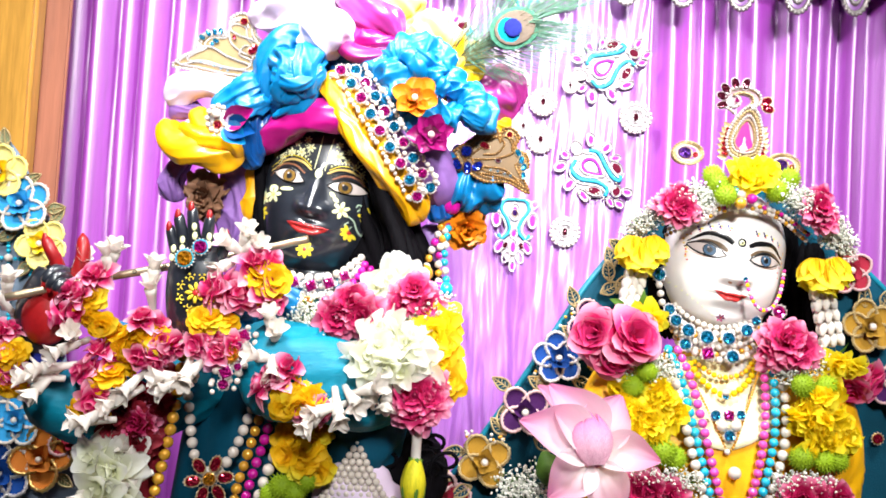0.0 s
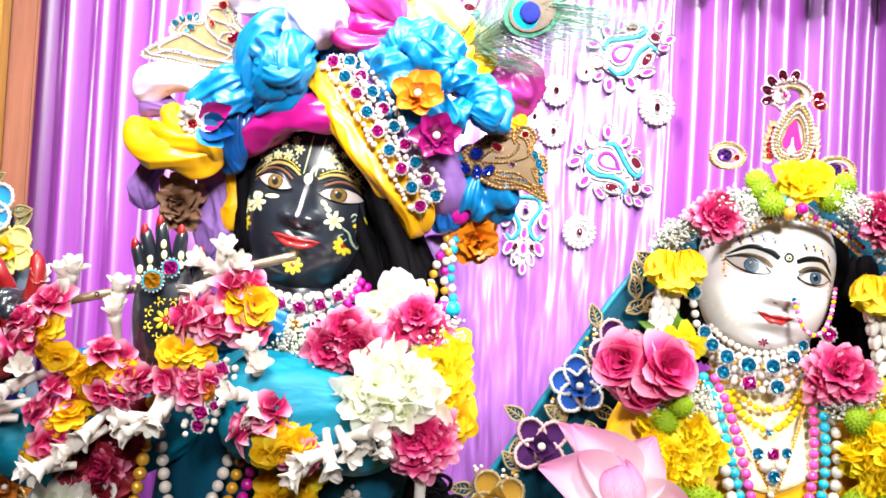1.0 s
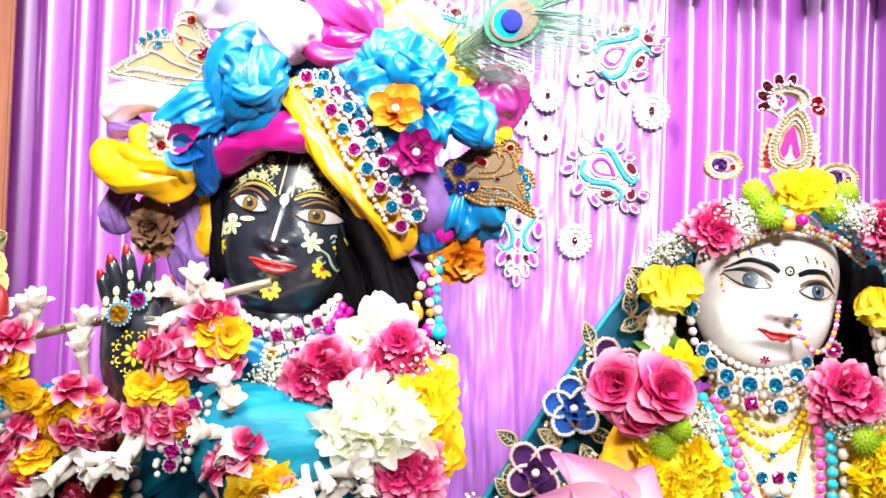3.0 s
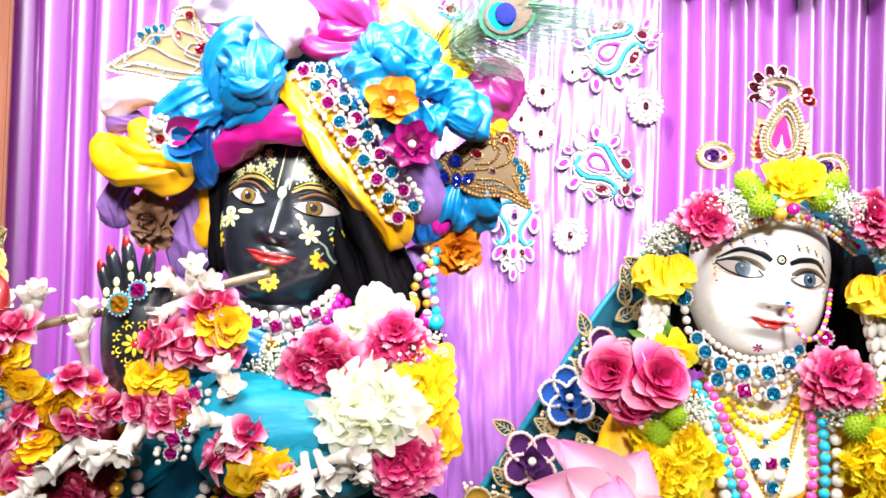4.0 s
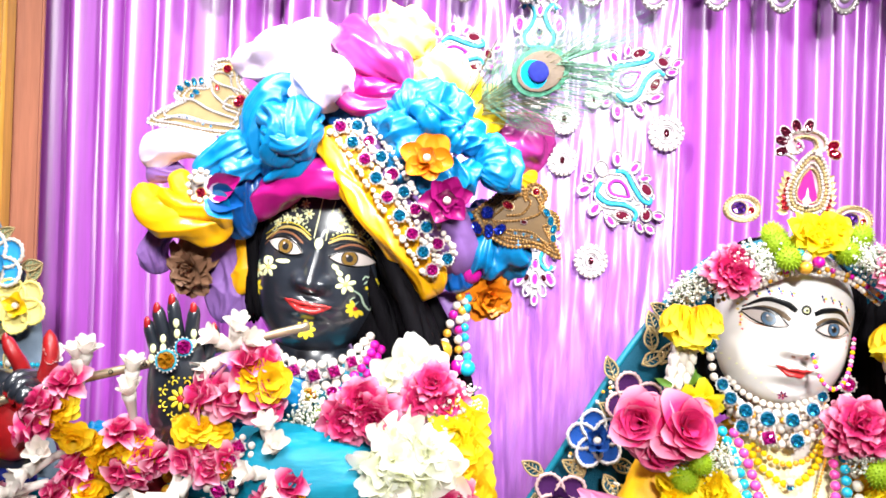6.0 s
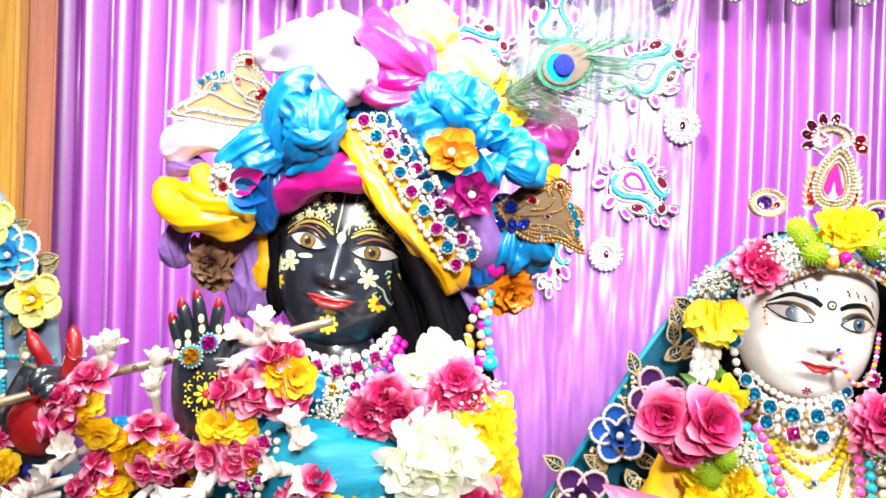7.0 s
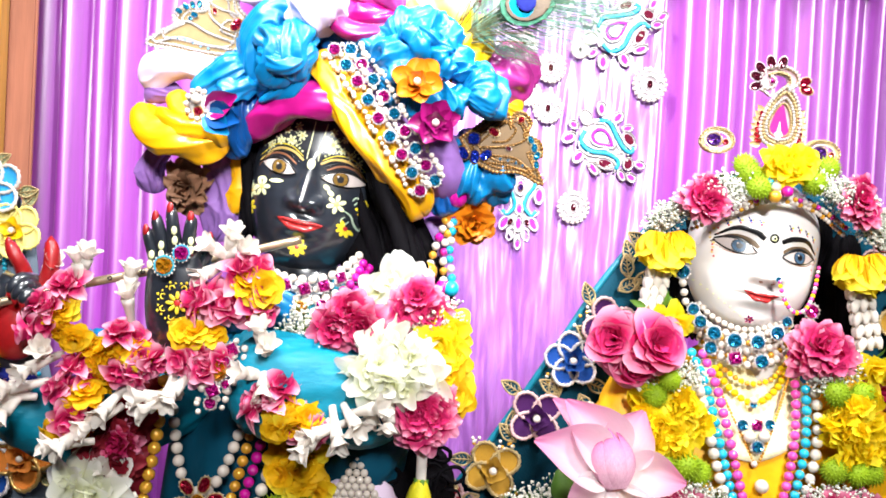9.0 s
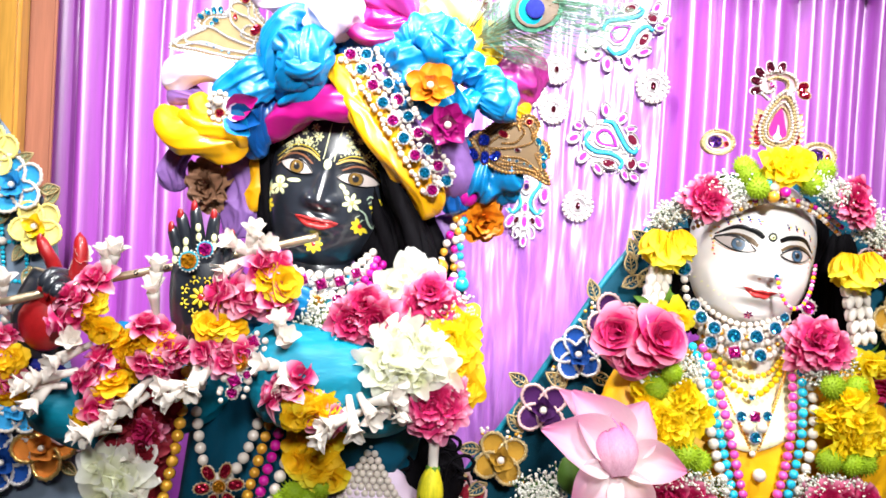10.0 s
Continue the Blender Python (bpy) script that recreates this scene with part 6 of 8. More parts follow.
sown(shoulder, "yellow_bloom", F_LEM + F_YEL[:1], [(-0.003, 0.850, 1.449), (0.007, 0.850, 1.435), (0.002, 0.850, 1.417), (0.010, 0.852, 1.404), (-0.008, 0.850, 1.428), (0.004, 0.856, 1.458)], 0.023)
sown(shoulder, "pink_bloom", F_ROSEP, [(-0.017, 0.830, 1.392), (-0.026, 0.830, 1.383), (-0.006, 0.830, 1.383), (-0.016, 0.832, 1.371), (-0.004, 0.835, 1.395)], 0.025)
sown(shoulder, "small_white_blossom", F_BREATH, [(-0.147, 0.865, 1.452), (-0.131, 0.860, 1.447), (-0.140, 0.870, 1.465), (-0.123, 0.862, 1.459), (-0.007, 0.855, 1.469), (0.005, 0.860, 1.464), (-0.019, 0.855, 1.463), (-0.002, 0.865, 1.478), (0.002, 0.845, 1.388), (0.004, 0.848, 1.400), (-0.115, 0.855, 1.442)], 0.026)
sown(shoulder, "lime_button", F_LIME, [(-0.143, 0.862, 1.443), (-0.129, 0.862, 1.458)], 0.008)
sown(shoulder, "leaf", F_LEAFM[:1], [(-0.040, 0.820, 1.406), (-0.000, 0.840, 1.409), (-0.079, 0.840, 1.451)], 0.018)
for p, d in (((-0.047, 0.812, 1.387), (0, -0.5, -1)), ((-0.058, 0.815, 1.392), (-0.4, -0.5, -1))):
    piece("tuberose", F_TUBE[1], aim(p, d, 0, 0.019), shoulder)
sprig = thing("flower_bud", (-0.014, 0.840, 1.300), "green and yellow flower bud on a white stem", "flower bud")
part("stem", tube([(-0.015, 0.838, 1.366), (-0.015, 0.836, 1.343), (-0.015, 0.836, 1.320)], lambda s, a: 0.0065 * (1 - 0.6 * min(1, 2 * s)) + 0.0024, 12, 12), WBUD, sprig)
part("bud", tube([(-0.015, 0.836, 1.323), (-0.016, 0.834, 1.309), (-0.016, 0.834, 1.292), (-0.015, 0.836, 1.269)], lambda s, a: 0.0035 + 0.0095 * math.sin(math.pi * (0.02 + 0.95 * s)) ** 0.8, 16, 14), BUDGREEN, sprig)
for a in range(5):
    t = a * 1.2566
    o = Vector((math.cos(t), math.sin(t), 0))
    q = [Vector((-0.015, 0.836, 1.322)), Vector((-0.016, 0.834, 1.309)) + o * 0.0085, Vector((-0.016, 0.834, 1.291)) + o * 0.0120, Vector((-0.015, 0.834, 1.278)) + o * 0.0100]
    part("sepal", tube(q, lambda s, b: 0.0068 * (1.1 - s), 10, 8, 0.4, o), LEAF, sprig)
posy = thing("flower_cluster", (-0.137, 0.865, 1.310), "cluster of yellow blooms with lime button flowers", "flowers")
sown(posy, "yellow_bloom", F_YEL, [(-0.139, 0.865, 1.330), (-0.126, 0.862, 1.317), (-0.149, 0.862, 1.313), (-0.133, 0.860, 1.302), (-0.122, 0.870, 1.333), (-0.150, 0.868, 1.326), (-0.119, 0.864, 1.299)], 0.021, spread=0.6)
sown(posy, "lime_button", F_LIME, [(-0.153, 0.855, 1.281), (-0.128, 0.855, 1.288), (-0.139, 0.855, 1.276), (-0.164, 0.858, 1.272)], 0.0145)

# ---- cloths and ornaments of the white statue ----
wig2 = thing("wig", (0.352, 1.000, 1.545), "smooth black hair framing the white face", "wig")
part("hair_cap", puff((0.356, 1.010, 1.560), (0.088, 0.05, 0.078), 3.0, 0.04), HAIR, wig2)
for i in range(14):
    k = i / 13
    for a, b in (((0.435, 0.985, 1.577), (0.436, 0.990, 1.433)), ((0.274, 0.975, 1.573), (0.279, 0.985, 1.451))):
        o = Vector((0.065 * (k - 0.5) if a[0] > 0.35 else 0.03 * (k - 0.5), 0.012 * math.sin(8 * k), 0))
        part("lock", tube([Vector(a) + o, Vector(a).lerp(Vector(b), 0.5) + o * 1.2 + jitter(0.004), Vector(b) + o * 1.4], lambda s, t: 0.0095 * soft_end(s, 0.3), 16, 8), HAIR, wig2)

veil = thing("veil", (0.349, 1.000, 1.607), "teal velvet veil with a border of embroidered flowers", "veil")


def between(a, b, bend, nu=40, nv=24, seed=0.0):
    la, lb = spline(a, nu), spline(b, nu)

    def fn(u, v):
        p = la[round(u * nu)].lerp(lb[round(u * nu)], v)
        return p + Vector((0, bend * math.sin(math.pi * v) + 0.006 * noise.noise(Vector((u * 3, v * 4, seed))), 0))
    return grid(fn, nu, nv)


OUT_L = [(0.348, 1.000, 1.642), (0.272, 1.000, 1.617), (0.233, 0.998, 1.581), (0.179, 0.995, 1.512), (0.128, 0.995, 1.428), (0.078, 1.000, 1.345), (0.028, 1.008, 1.269), (-0.008, 1.012, 1.221)]
IN_L = [(0.342, 0.980, 1.612), (0.305, 0.980, 1.589), (0.285, 0.985, 1.554), (0.275, 0.985, 1.478), (0.257, 0.985, 1.409), (0.235, 0.990, 1.339), (0.198, 0.995, 1.275), (0.168, 1.000, 1.218)]
OUT_R = [(0.355, 1.000, 1.643), (0.432, 1.000, 1.626), (0.490, 1.000, 1.574), (0.546, 1.000, 1.525), (0.598, 1.000, 1.469), (0.670, 1.000, 1.391), (0.729, 1.000, 1.272)]
IN_R = [(0.351, 0.985, 1.613), (0.406, 0.985, 1.596), (0.445, 0.990, 1.550), (0.462, 0.990, 1.476), (0.458, 0.990, 1.394), (0.456, 0.995, 1.325), (0.455, 1.000, 1.235)]
for nm, a, b, sd in (("veil_side", OUT_L, IN_L, 1.0), ("veil_side", OUT_R, IN_R, 4.0)):
    ob = part(nm, between(a, b, -0.004, seed=sd), VEIL, veil)
    ob.modifiers.new("thickness", "SOLIDIFY").thickness = 0.002
    part("piping", tube(a, 0.0038, 60, 8), PIPING, veil, "lighter teal piped edge")


def lobe_mesh(m, edge):
    """A velvet petal with a corded rim, its foot at the origin, one unit long."""
    g = Shape()
    v, f = petal(1.0, 0.44, 0.12, 0.1, 0.0, 0.0, 6, 6)
    g.add(v, f, 0)
    rim = [(0.44 * math.sin(math.pi * (0.1 + 0.78 * s)) ** 0.7 * w, s, 0.1 * s * s + 0.05) for w, ss in ((-1, (0.1, 0.3, 0.5, 0.7, 0.88)), (1, (0.88, 0.7, 0.5, 0.3, 0.1))) for s in ss]
    rim.insert(5, (0, 1.03, 0.17))
    v, f = tube(rim, lambda s, a: 0.066 * (1 + 0.4 * math.sin(90 * s)), 34, 6, 1.0, (0, 0, 1))
    g.add(v, f, 1)
    return mesh_of("petal", g, [m, edge])


def leaf_mesh(m, edge):
    g = Shape()
    g.add(*petal(1.0, 0.28, 0.1, 0.05, 0.0, 0.6, 6, 4), 0)
    for w in (-1, 1):
        g.add(*tube([(0, 0, 0.04), (0.25 * w, 0.35, 0.05), (0.2 * w, 0.7, 0.08), (0, 1.02, 0.1)], 0.045, 16, 5, 1.0, (0, 0, 1)), 1)
    g.add(*tube([(0, 0, 0.05), (0, 0.9, 0.1)], 0.03, 8, 5, 1.0, (0, 0, 1)), 1)
    for k in range(4):
        for w in (-1, 1):
            g.add(*tube([(0, 0.15 + 0.17 * k, 0.05), (0.15 * w, 0.28 + 0.17 * k, 0.07)], 0.02, 3, 4, 1.0, (0, 0, 1)), 1)
    return mesh_of("leaf", g, [m, edge])


VPURPLE, VBLUE, VGOLD, VRED = (satin(n_ + "_velvet", c, rough=0.7, bump=0.3, spec=0.15) for n_, c in (("purple", (0.04, 0.006, 0.06)), ("blue", (0.006, 0.045, 0.22)), ("gold", (0.34, 0.18, 0.02)), ("red", (0.26, 0.012, 0.03))))
VSKY, VPALE, VORANGE = (satin(n_ + "_velvet", c, rough=0.6, bump=0.3, spec=0.2) for n_, c in (("sky", (0.03, 0.30, 0.62)), ("pale_yellow", (0.72, 0.62, 0.22)), ("orange", (0.50, 0.15, 0.02))))
LACE_P = mat("pink_lace", (0.42, 0.26, 0.26), rough=0.5, var=0.2, scale=200)
LOBE = {k: lobe_mesh(m, e) for k, (m, e) in dict(purple=(VPURPLE, LACE_P), blue=(VBLUE, SILVER), gold=(VGOLD, PALEGOLD), red=(VRED, LACE_P), sky=(VSKY, PEARL), pale=(VPALE, CREAM), orange=(VORANGE, GOLD)).items()}
CORE = {k: mesh_of("core", bloom([(3, 0.5, 0.3, 62, 0.7, -0.1, 0.1), (4, 0.65, 0.36, 40, 0.6, -0.2, 0.05)], 9), m) for k, m in dict(purple=VPURPLE, blue=VBLUE, gold=VGOLD, red=VRED, sky=VSKY, pale=LEMON, orange=VORANGE).items()}
LEAFG = leaf_mesh(VEIL, PALEGOLD)
LEAFS = leaf_mesh(satin("sage_leaf_cloth", (0.22, 0.26, 0.14), rough=0.6), PALEGOLD)


def sewn_flower(parent, at, r, k, n=4, turn=0, label="", nrm=(0, -1, 0.1)):
    ob = new("sewn_flower")
    ob.parent = parent
    ob.matrix_basis = world_of(parent).inverted() @ Matrix.Translation(at)
    tagged(ob, label)
    for i in range(n):
        piece("petal", LOBE[k], aim(at, nrm, turn + 360 * i / n, r), ob)
    piece("core", CORE[k], aim(Vector(at) + Vector((0, -0.003, 0)), nrm, turn, r * 0.75), ob)
    piece("bead", BEAD["pearl"], Matrix.Translation(Vector(at) + Vector((0, -0.32 * r, 0))) @ Matrix.Scale(0.0048, 4), ob)


def sewn_leaf(parent, at, r, turn, me=None):
    piece("leaf", me or LEAFG, aim(at, (0, -1, 0.1), turn, r), parent)


for p, r, k, n_, t, lab in (((0.183, 0.974, 1.463), 0.034, "purple", 4, 20, "purple velvet flower with lace rim"), ((0.144, 0.972, 1.422), 0.034, "blue", 5, 10, "blue velvet flower with a pearl"), ((0.108, 0.974, 1.356), 0.035, "purple", 4, 40, "purple velvet flower with lace rim"),
                            ((0.064, 0.980, 1.294), 0.036, "gold", 4, 30, "golden velvet flower with a pearl"), ((0.019, 0.985, 1.244), 0.036, "red", 5, 0, "dark red velvet flower"),
                            ((0.486, 0.975, 1.546), 0.032, "red", 5, 10, "dark red velvet flower with lace rim"), ((0.510, 0.970, 1.481), 0.036, "gold", 5, 15, "golden velvet flower with a pearl"), ((0.548, 0.975, 1.408), 0.034, "purple", 4, 15, "purple velvet flower")):
    sewn_flower(veil, p, 0.87 * r, k, n_, t, lab)
for p, t in (((0.206, 0.978, 1.532), 20), ((0.222, 0.978, 1.552), 60), ((0.226, 0.978, 1.528), -70), ((0.191, 0.976, 1.501), -60), ((0.202, 0.976, 1.515), 10), ((0.171, 0.975, 1.445), 60), ((0.164, 0.980, 1.482), 20), ((0.155, 0.975, 1.384), -150), ((0.162, 0.975, 1.398), -110), ((0.134, 0.976, 1.383), 60), ((0.130, 0.976, 1.376), 10), ((0.088, 0.978, 1.326), 45), ((0.092, 0.982, 1.379), 60),
             ((0.083, 0.978, 1.333), 0), ((0.121, 0.976, 1.325), -120), ((0.042, 0.984, 1.302), 90), ((0.051, 0.982, 1.263), 120), ((0.210, 0.975, 1.502), -30), ((0.506, 0.972, 1.503), 0), ((0.508, 0.974, 1.449), 170), ((0.527, 0.975, 1.504), -30), ((0.527, 0.975, 1.440), 150), ((0.027, 0.984, 1.268), 60)):
    sewn_leaf(veil, p, 0.027, t)
for p in ((0.155, 0.980, 1.470), (0.186, 0.975, 1.414), (0.126, 0.980, 1.402), (0.093, 0.980, 1.363), (0.132, 0.976, 1.341), (0.078, 0.980, 1.322), (0.045, 0.984, 1.316), (0.081, 0.982, 1.271), (0.170, 0.975, 1.365)):
    for i in range(9):
        piece("bead", BEAD["gold" if i % 2 else "pearl"], Matrix.Translation(Vector(p) + Vector((rng.gauss(0, 0.006), -0.002, rng.gauss(0, 0.006)))) @ Matrix.Scale(0.0021, 4), veil)
piece("sequin_motif", GEM["ruby"], aim((0.534, 0.985, 1.347), (0, -1, 0), 0, 0.008), veil)

gown = thing("gown", (0.32, 0.985, 0.63), "saffron yellow silk gown with a teal under-robe", "gown")


def gown_body(u, v):
    z = 1.448 - 0.818 * u
    a = 6.2832 * v
    w = 0.045 + 0.075 * min(1, u / 0.13) ** 0.7 + 0.10 * u
    f = 1 + 0.035 * math.sin(11 * a + 2 * math.sin(6 * u)) * min(1, 4 * u)
    return (0.325 + 0.02 * u + w * f * math.cos(a), 0.985 + 0.55 * w * f * math.sin(a), z + 0.008 * math.cos(a))


part("bodice", grid(gown_body, 44, 64, False, True), ROBE, gown)
LACE_Y = mat("pale_yellow_lace", (0.88, 0.82, 0.50), rough=0.6, var=0.15, scale=120, bump=0.5, bscale=400)


def yoke(u, v):
    p = Vector(gown_body(0.012 + 0.125 * u * (1 - 0.55 * abs(2 * v - 1) ** 1.5), 0.615 + 0.27 * v))
    return p + Vector((0, -0.004, 0))


ob = part("yoke", grid(yoke, 14, 24), LACE_Y, gown, "pale yellow lace yoke")
ob.modifiers.new("thickness", "SOLIDIFY").thickness = 0.002
cloth("sleeve", ROBE, gown, [(0.236, 0.955, 1.424), (0.206, 0.945, 1.378), (0.191, 0.935, 1.327), (0.211, 0.925, 1.274), (0.230, 0.920, 1.245)], 0.034, 41, n=34, sides=30, flat=0.8, turns=0.3, ridges=3, depth=0.12, taper=0.15, label="saffron silk sleeve")
cloth("sleeve", ROBE, gown, [(0.414, 0.955, 1.435), (0.447, 0.950, 1.385), (0.462, 0.950, 1.334), (0.458, 0.950, 1.256)], 0.034, 42, n=34, sides=30, flat=0.8, turns=0.3, ridges=3, depth=0.12, taper=0.15, label="saffron silk sleeve")

# crown
LACE_P2 = mat("pale_pink_crown_cloth", (0.42, 0.26, 0.30), rough=0.6, var=0.25, scale=260)
crown = thing("crown", (0.337, 0.920, 1.671), "pale gold crown piece with pink drop and ruby stones", "crown")
mm = Matrix.Translation((0.334, 0.918, 1.691)) @ Matrix.Rotation(radians(4), 4, "Y") @ Matrix.Scale(0.001, 4)
DROP = [(0, -30), (-15, -24), (-20, -8), (-15, 10), (-7, 24), (3, 33), (13, 24), (19, 8), (21, -8), (16, -24), (0, -30)]
def tight(pts):
    """The curl above the drop, drawn in a little."""
    return [(2 + 0.86 * x, 30 + 0.84 * (z - 30)) for x, z in pts]


def shrunk(k):
    return [(1 + k * (x - 1), -5 + k * (z + 5)) for x, z in DROP]


CURL = tight([(4, 30), (14, 40), (10, 52), (-6, 58), (-24, 54), (-33, 43), (-29, 31), (-18, 30), (-13, 38), (-19, 44)])
for pts, r, bead_ in ((shrunk(1.0), 1.8, "silver"), (shrunk(0.85), 1.7, "pale"), (shrunk(0.70), 1.5, "silver"), (shrunk(0.56), 1.1, "pale"), (CURL, 1.8, "silver"), (tight([(-4, 30), (4, 40), (0, 48), (-12, 50), (-22, 46)]), 1.6, "pale"), ([(-14, 22), (-20, 26), (-26, 28)], 1.5, "silver")):
    g = Shape()
    g.add(*scroll(pts, r, 46), 0, mm)
    part("braid", g, PALEGOLD, crown)
    beaded(crown, pts, mm, r, bead_, 1.2 * r)
g = Shape()
g.add(*plate(DROP[:-1], 1.0, 2.5), 0, mm)
g.add(*plate(tight([(6, 30), (15, 40), (10, 53), (-6, 60), (-24, 56), (-35, 43), (-30, 29), (-17, 28), (-10, 36), (-14, 46), (-2, 46), (2, 40)]), 1.0, 2.5), 0, mm)
part("backing", g, LACE_P2, crown, smooth=False)
for w in (-1, 1):
    for i in range(7):
        g = Shape()
        g.add(*petal(12, 4.2, 0.3, 0.1, 0, 0.8), 0, mm @ aim((w * (17 + 2.0 * math.sin(0.5 * i)), 0.5, -28 + 5.2 * i), (0, -1, 0), -w * (95 - 9 * i), 1))
        part("flame", g, PALEGOLD, crown)
g = Shape()
g.add(*plate([(0, -24), (-9, -16), (-8, -4), (0, 16), (8, -4), (10, -16)], -1.0, 2), 0, mm)
part("enamel", g, MAGENTA, crown, "pink enamel drop", smooth=False)
g = Shape()
g.add(*plate([(0, -22), (-4, -17), (-1.5, -12), (0, -3), (2, -12), (4.5, -17)], -2.0, 2), 0, mm)
part("flame", g, SILVER, crown, smooth=False)
for x, z, r, k, a in ((-30, 40, 4.6, "maroon", 70), (-27, 49, 4.6, "maroon", 45), (-17, 56, 4.6, "maroon", 20), (-5, 57, 4.6, "maroon", -15), (-29, 30, 4.4, "maroon", 110), (20, 40, 4.6, "drop", -60), (23, 32, 4.6, "drop", -100), (-12, 38, 3.4, "squarepink", 0)):
    piece("gem", GEM[k], mm @ aim((x, -1, z), (0, -1, 0), a, 1.25 * r), crown)
for i in range(6):
    for w in (-1, 1):
        piece("gem", GEM["drop"], mm @ aim((w * (20 + 1.5 * math.sin(i)), -0.5, -25 + 5.5 * i), (0, -1, 0), w * -(80 - 8 * i), 3.4), crown)
for x, a in ((-62, 70), (48, -60)):
    g = Shape()
    g.add(*ring(16, 3.2, 30, 8, 0, (1, 0.72)), 0, mm @ aim((x, 0, -30), (0, -1, 0), 12 if x < 0 else -14, 1))
    part("side_loop", g, PALEGOLD, crown)
    beaded(crown, [(x + 17.5 * math.cos(0.35 * k), -30 + 13 * math.sin(0.35 * k)) for k in range(19)], mm, 1.5, "pale", 3.0)
    beaded(crown, [(x + 12.5 * math.cos(0.35 * k), -30 + 8.5 * math.sin(0.35 * k)) for k in range(19)], mm, 1.2, "pearl", 2.0)
    piece("gem", GEM["violet"], mm @ aim((x - 3, 0, -30), (0, -1, 0), 90, 8.5), crown)
    piece("gem", GEM["ruby"], mm @ aim((x + 9, -2, -31), (0, -1, 0), 0, 4.0), crown)

band = thing("flower_headband", (0.333, 0.920, 1.625), "flower headband of small white sprays, pink, lime and yellow blooms", "headband")
arc = spline([(0.221, 0.945, 1.572), (0.233, 0.925, 1.591), (0.270, 0.910, 1.611), (0.326, 0.900, 1.626), (0.387, 0.910, 1.621), (0.433, 0.925, 1.596), (0.463, 0.945, 1.573)], 26)
for i, p in enumerate(arc):
    if not 9 < i < 16:
        for j in range(2):
            piece("small_white_blossom", rng.choice(F_BREATH), aim(p + jitter(0.007), Vector((0, -1, 0.2)) + jitter(0.4), rng.uniform(0, 360), 0.023), band)
sown(band, "crimson_bloom", F_ROSEP + F_CRIM, [(0.251, 0.905, 1.603), (0.262, 0.903, 1.599), (0.259, 0.910, 1.613), (0.413, 0.910, 1.609), (0.425, 0.912, 1.599), (0.419, 0.918, 1.621)], 0.021)
sown(band, "yellow_bloom", F_LEM, [(0.320, 0.905, 1.643), (0.338, 0.903, 1.649), (0.354, 0.903, 1.645), (0.330, 0.900, 1.637), (0.345, 0.900, 1.635)], 0.0165, spread=0.6)
sown(band, "lime_button", F_LIME, [(0.309, 0.897, 1.618), (0.298, 0.910, 1.640), (0.365, 0.897, 1.625), (0.382, 0.905, 1.641), (0.302, 0.905, 1.631)], 0.0145)
sown(band, "leaf", F_LEAFM[:1], [(0.304, 0.910, 1.616), (0.361, 0.910, 1.632), (0.454, 0.940, 1.582), (0.289, 0.915, 1.629)], 0.016)
for k, p, r in (("pearl", (0.325, 0.895, 1.619), 0.0055), ("magenta", (0.337, 0.895, 1.615), 0.006), ("gold", (0.324, 0.893, 1.609), 0.0065), ("turq", (0.320, 0.897, 1.623), 0.0045), ("magenta", (0.317, 0.896, 1.615), 0.0045)):
    piece("bead", BEAD[k], Matrix.Translation(p) @ Matrix.Scale(r, 4), band)
brow = thing("head_chain", (0.330, 0.910, 1.604), "string of small pearls and gold beads across the forehead", "jewellery")
strand(brow, [(0.256, 0.935, 1.573), (0.288, 0.915, 1.590), (0.328, 0.905, 1.606), (0.374, 0.915, 1.598), (0.416, 0.935, 1.576)], ["pearl", "gold", "pearl"], 0.0026)
strand(brow, [(0.258, 0.932, 1.580), (0.287, 0.912, 1.595), (0.327, 0.903, 1.609), (0.374, 0.912, 1.603), (0.417, 0.932, 1.583)], ["pearl", "pearl", "gold", "magenta"], 0.0028)

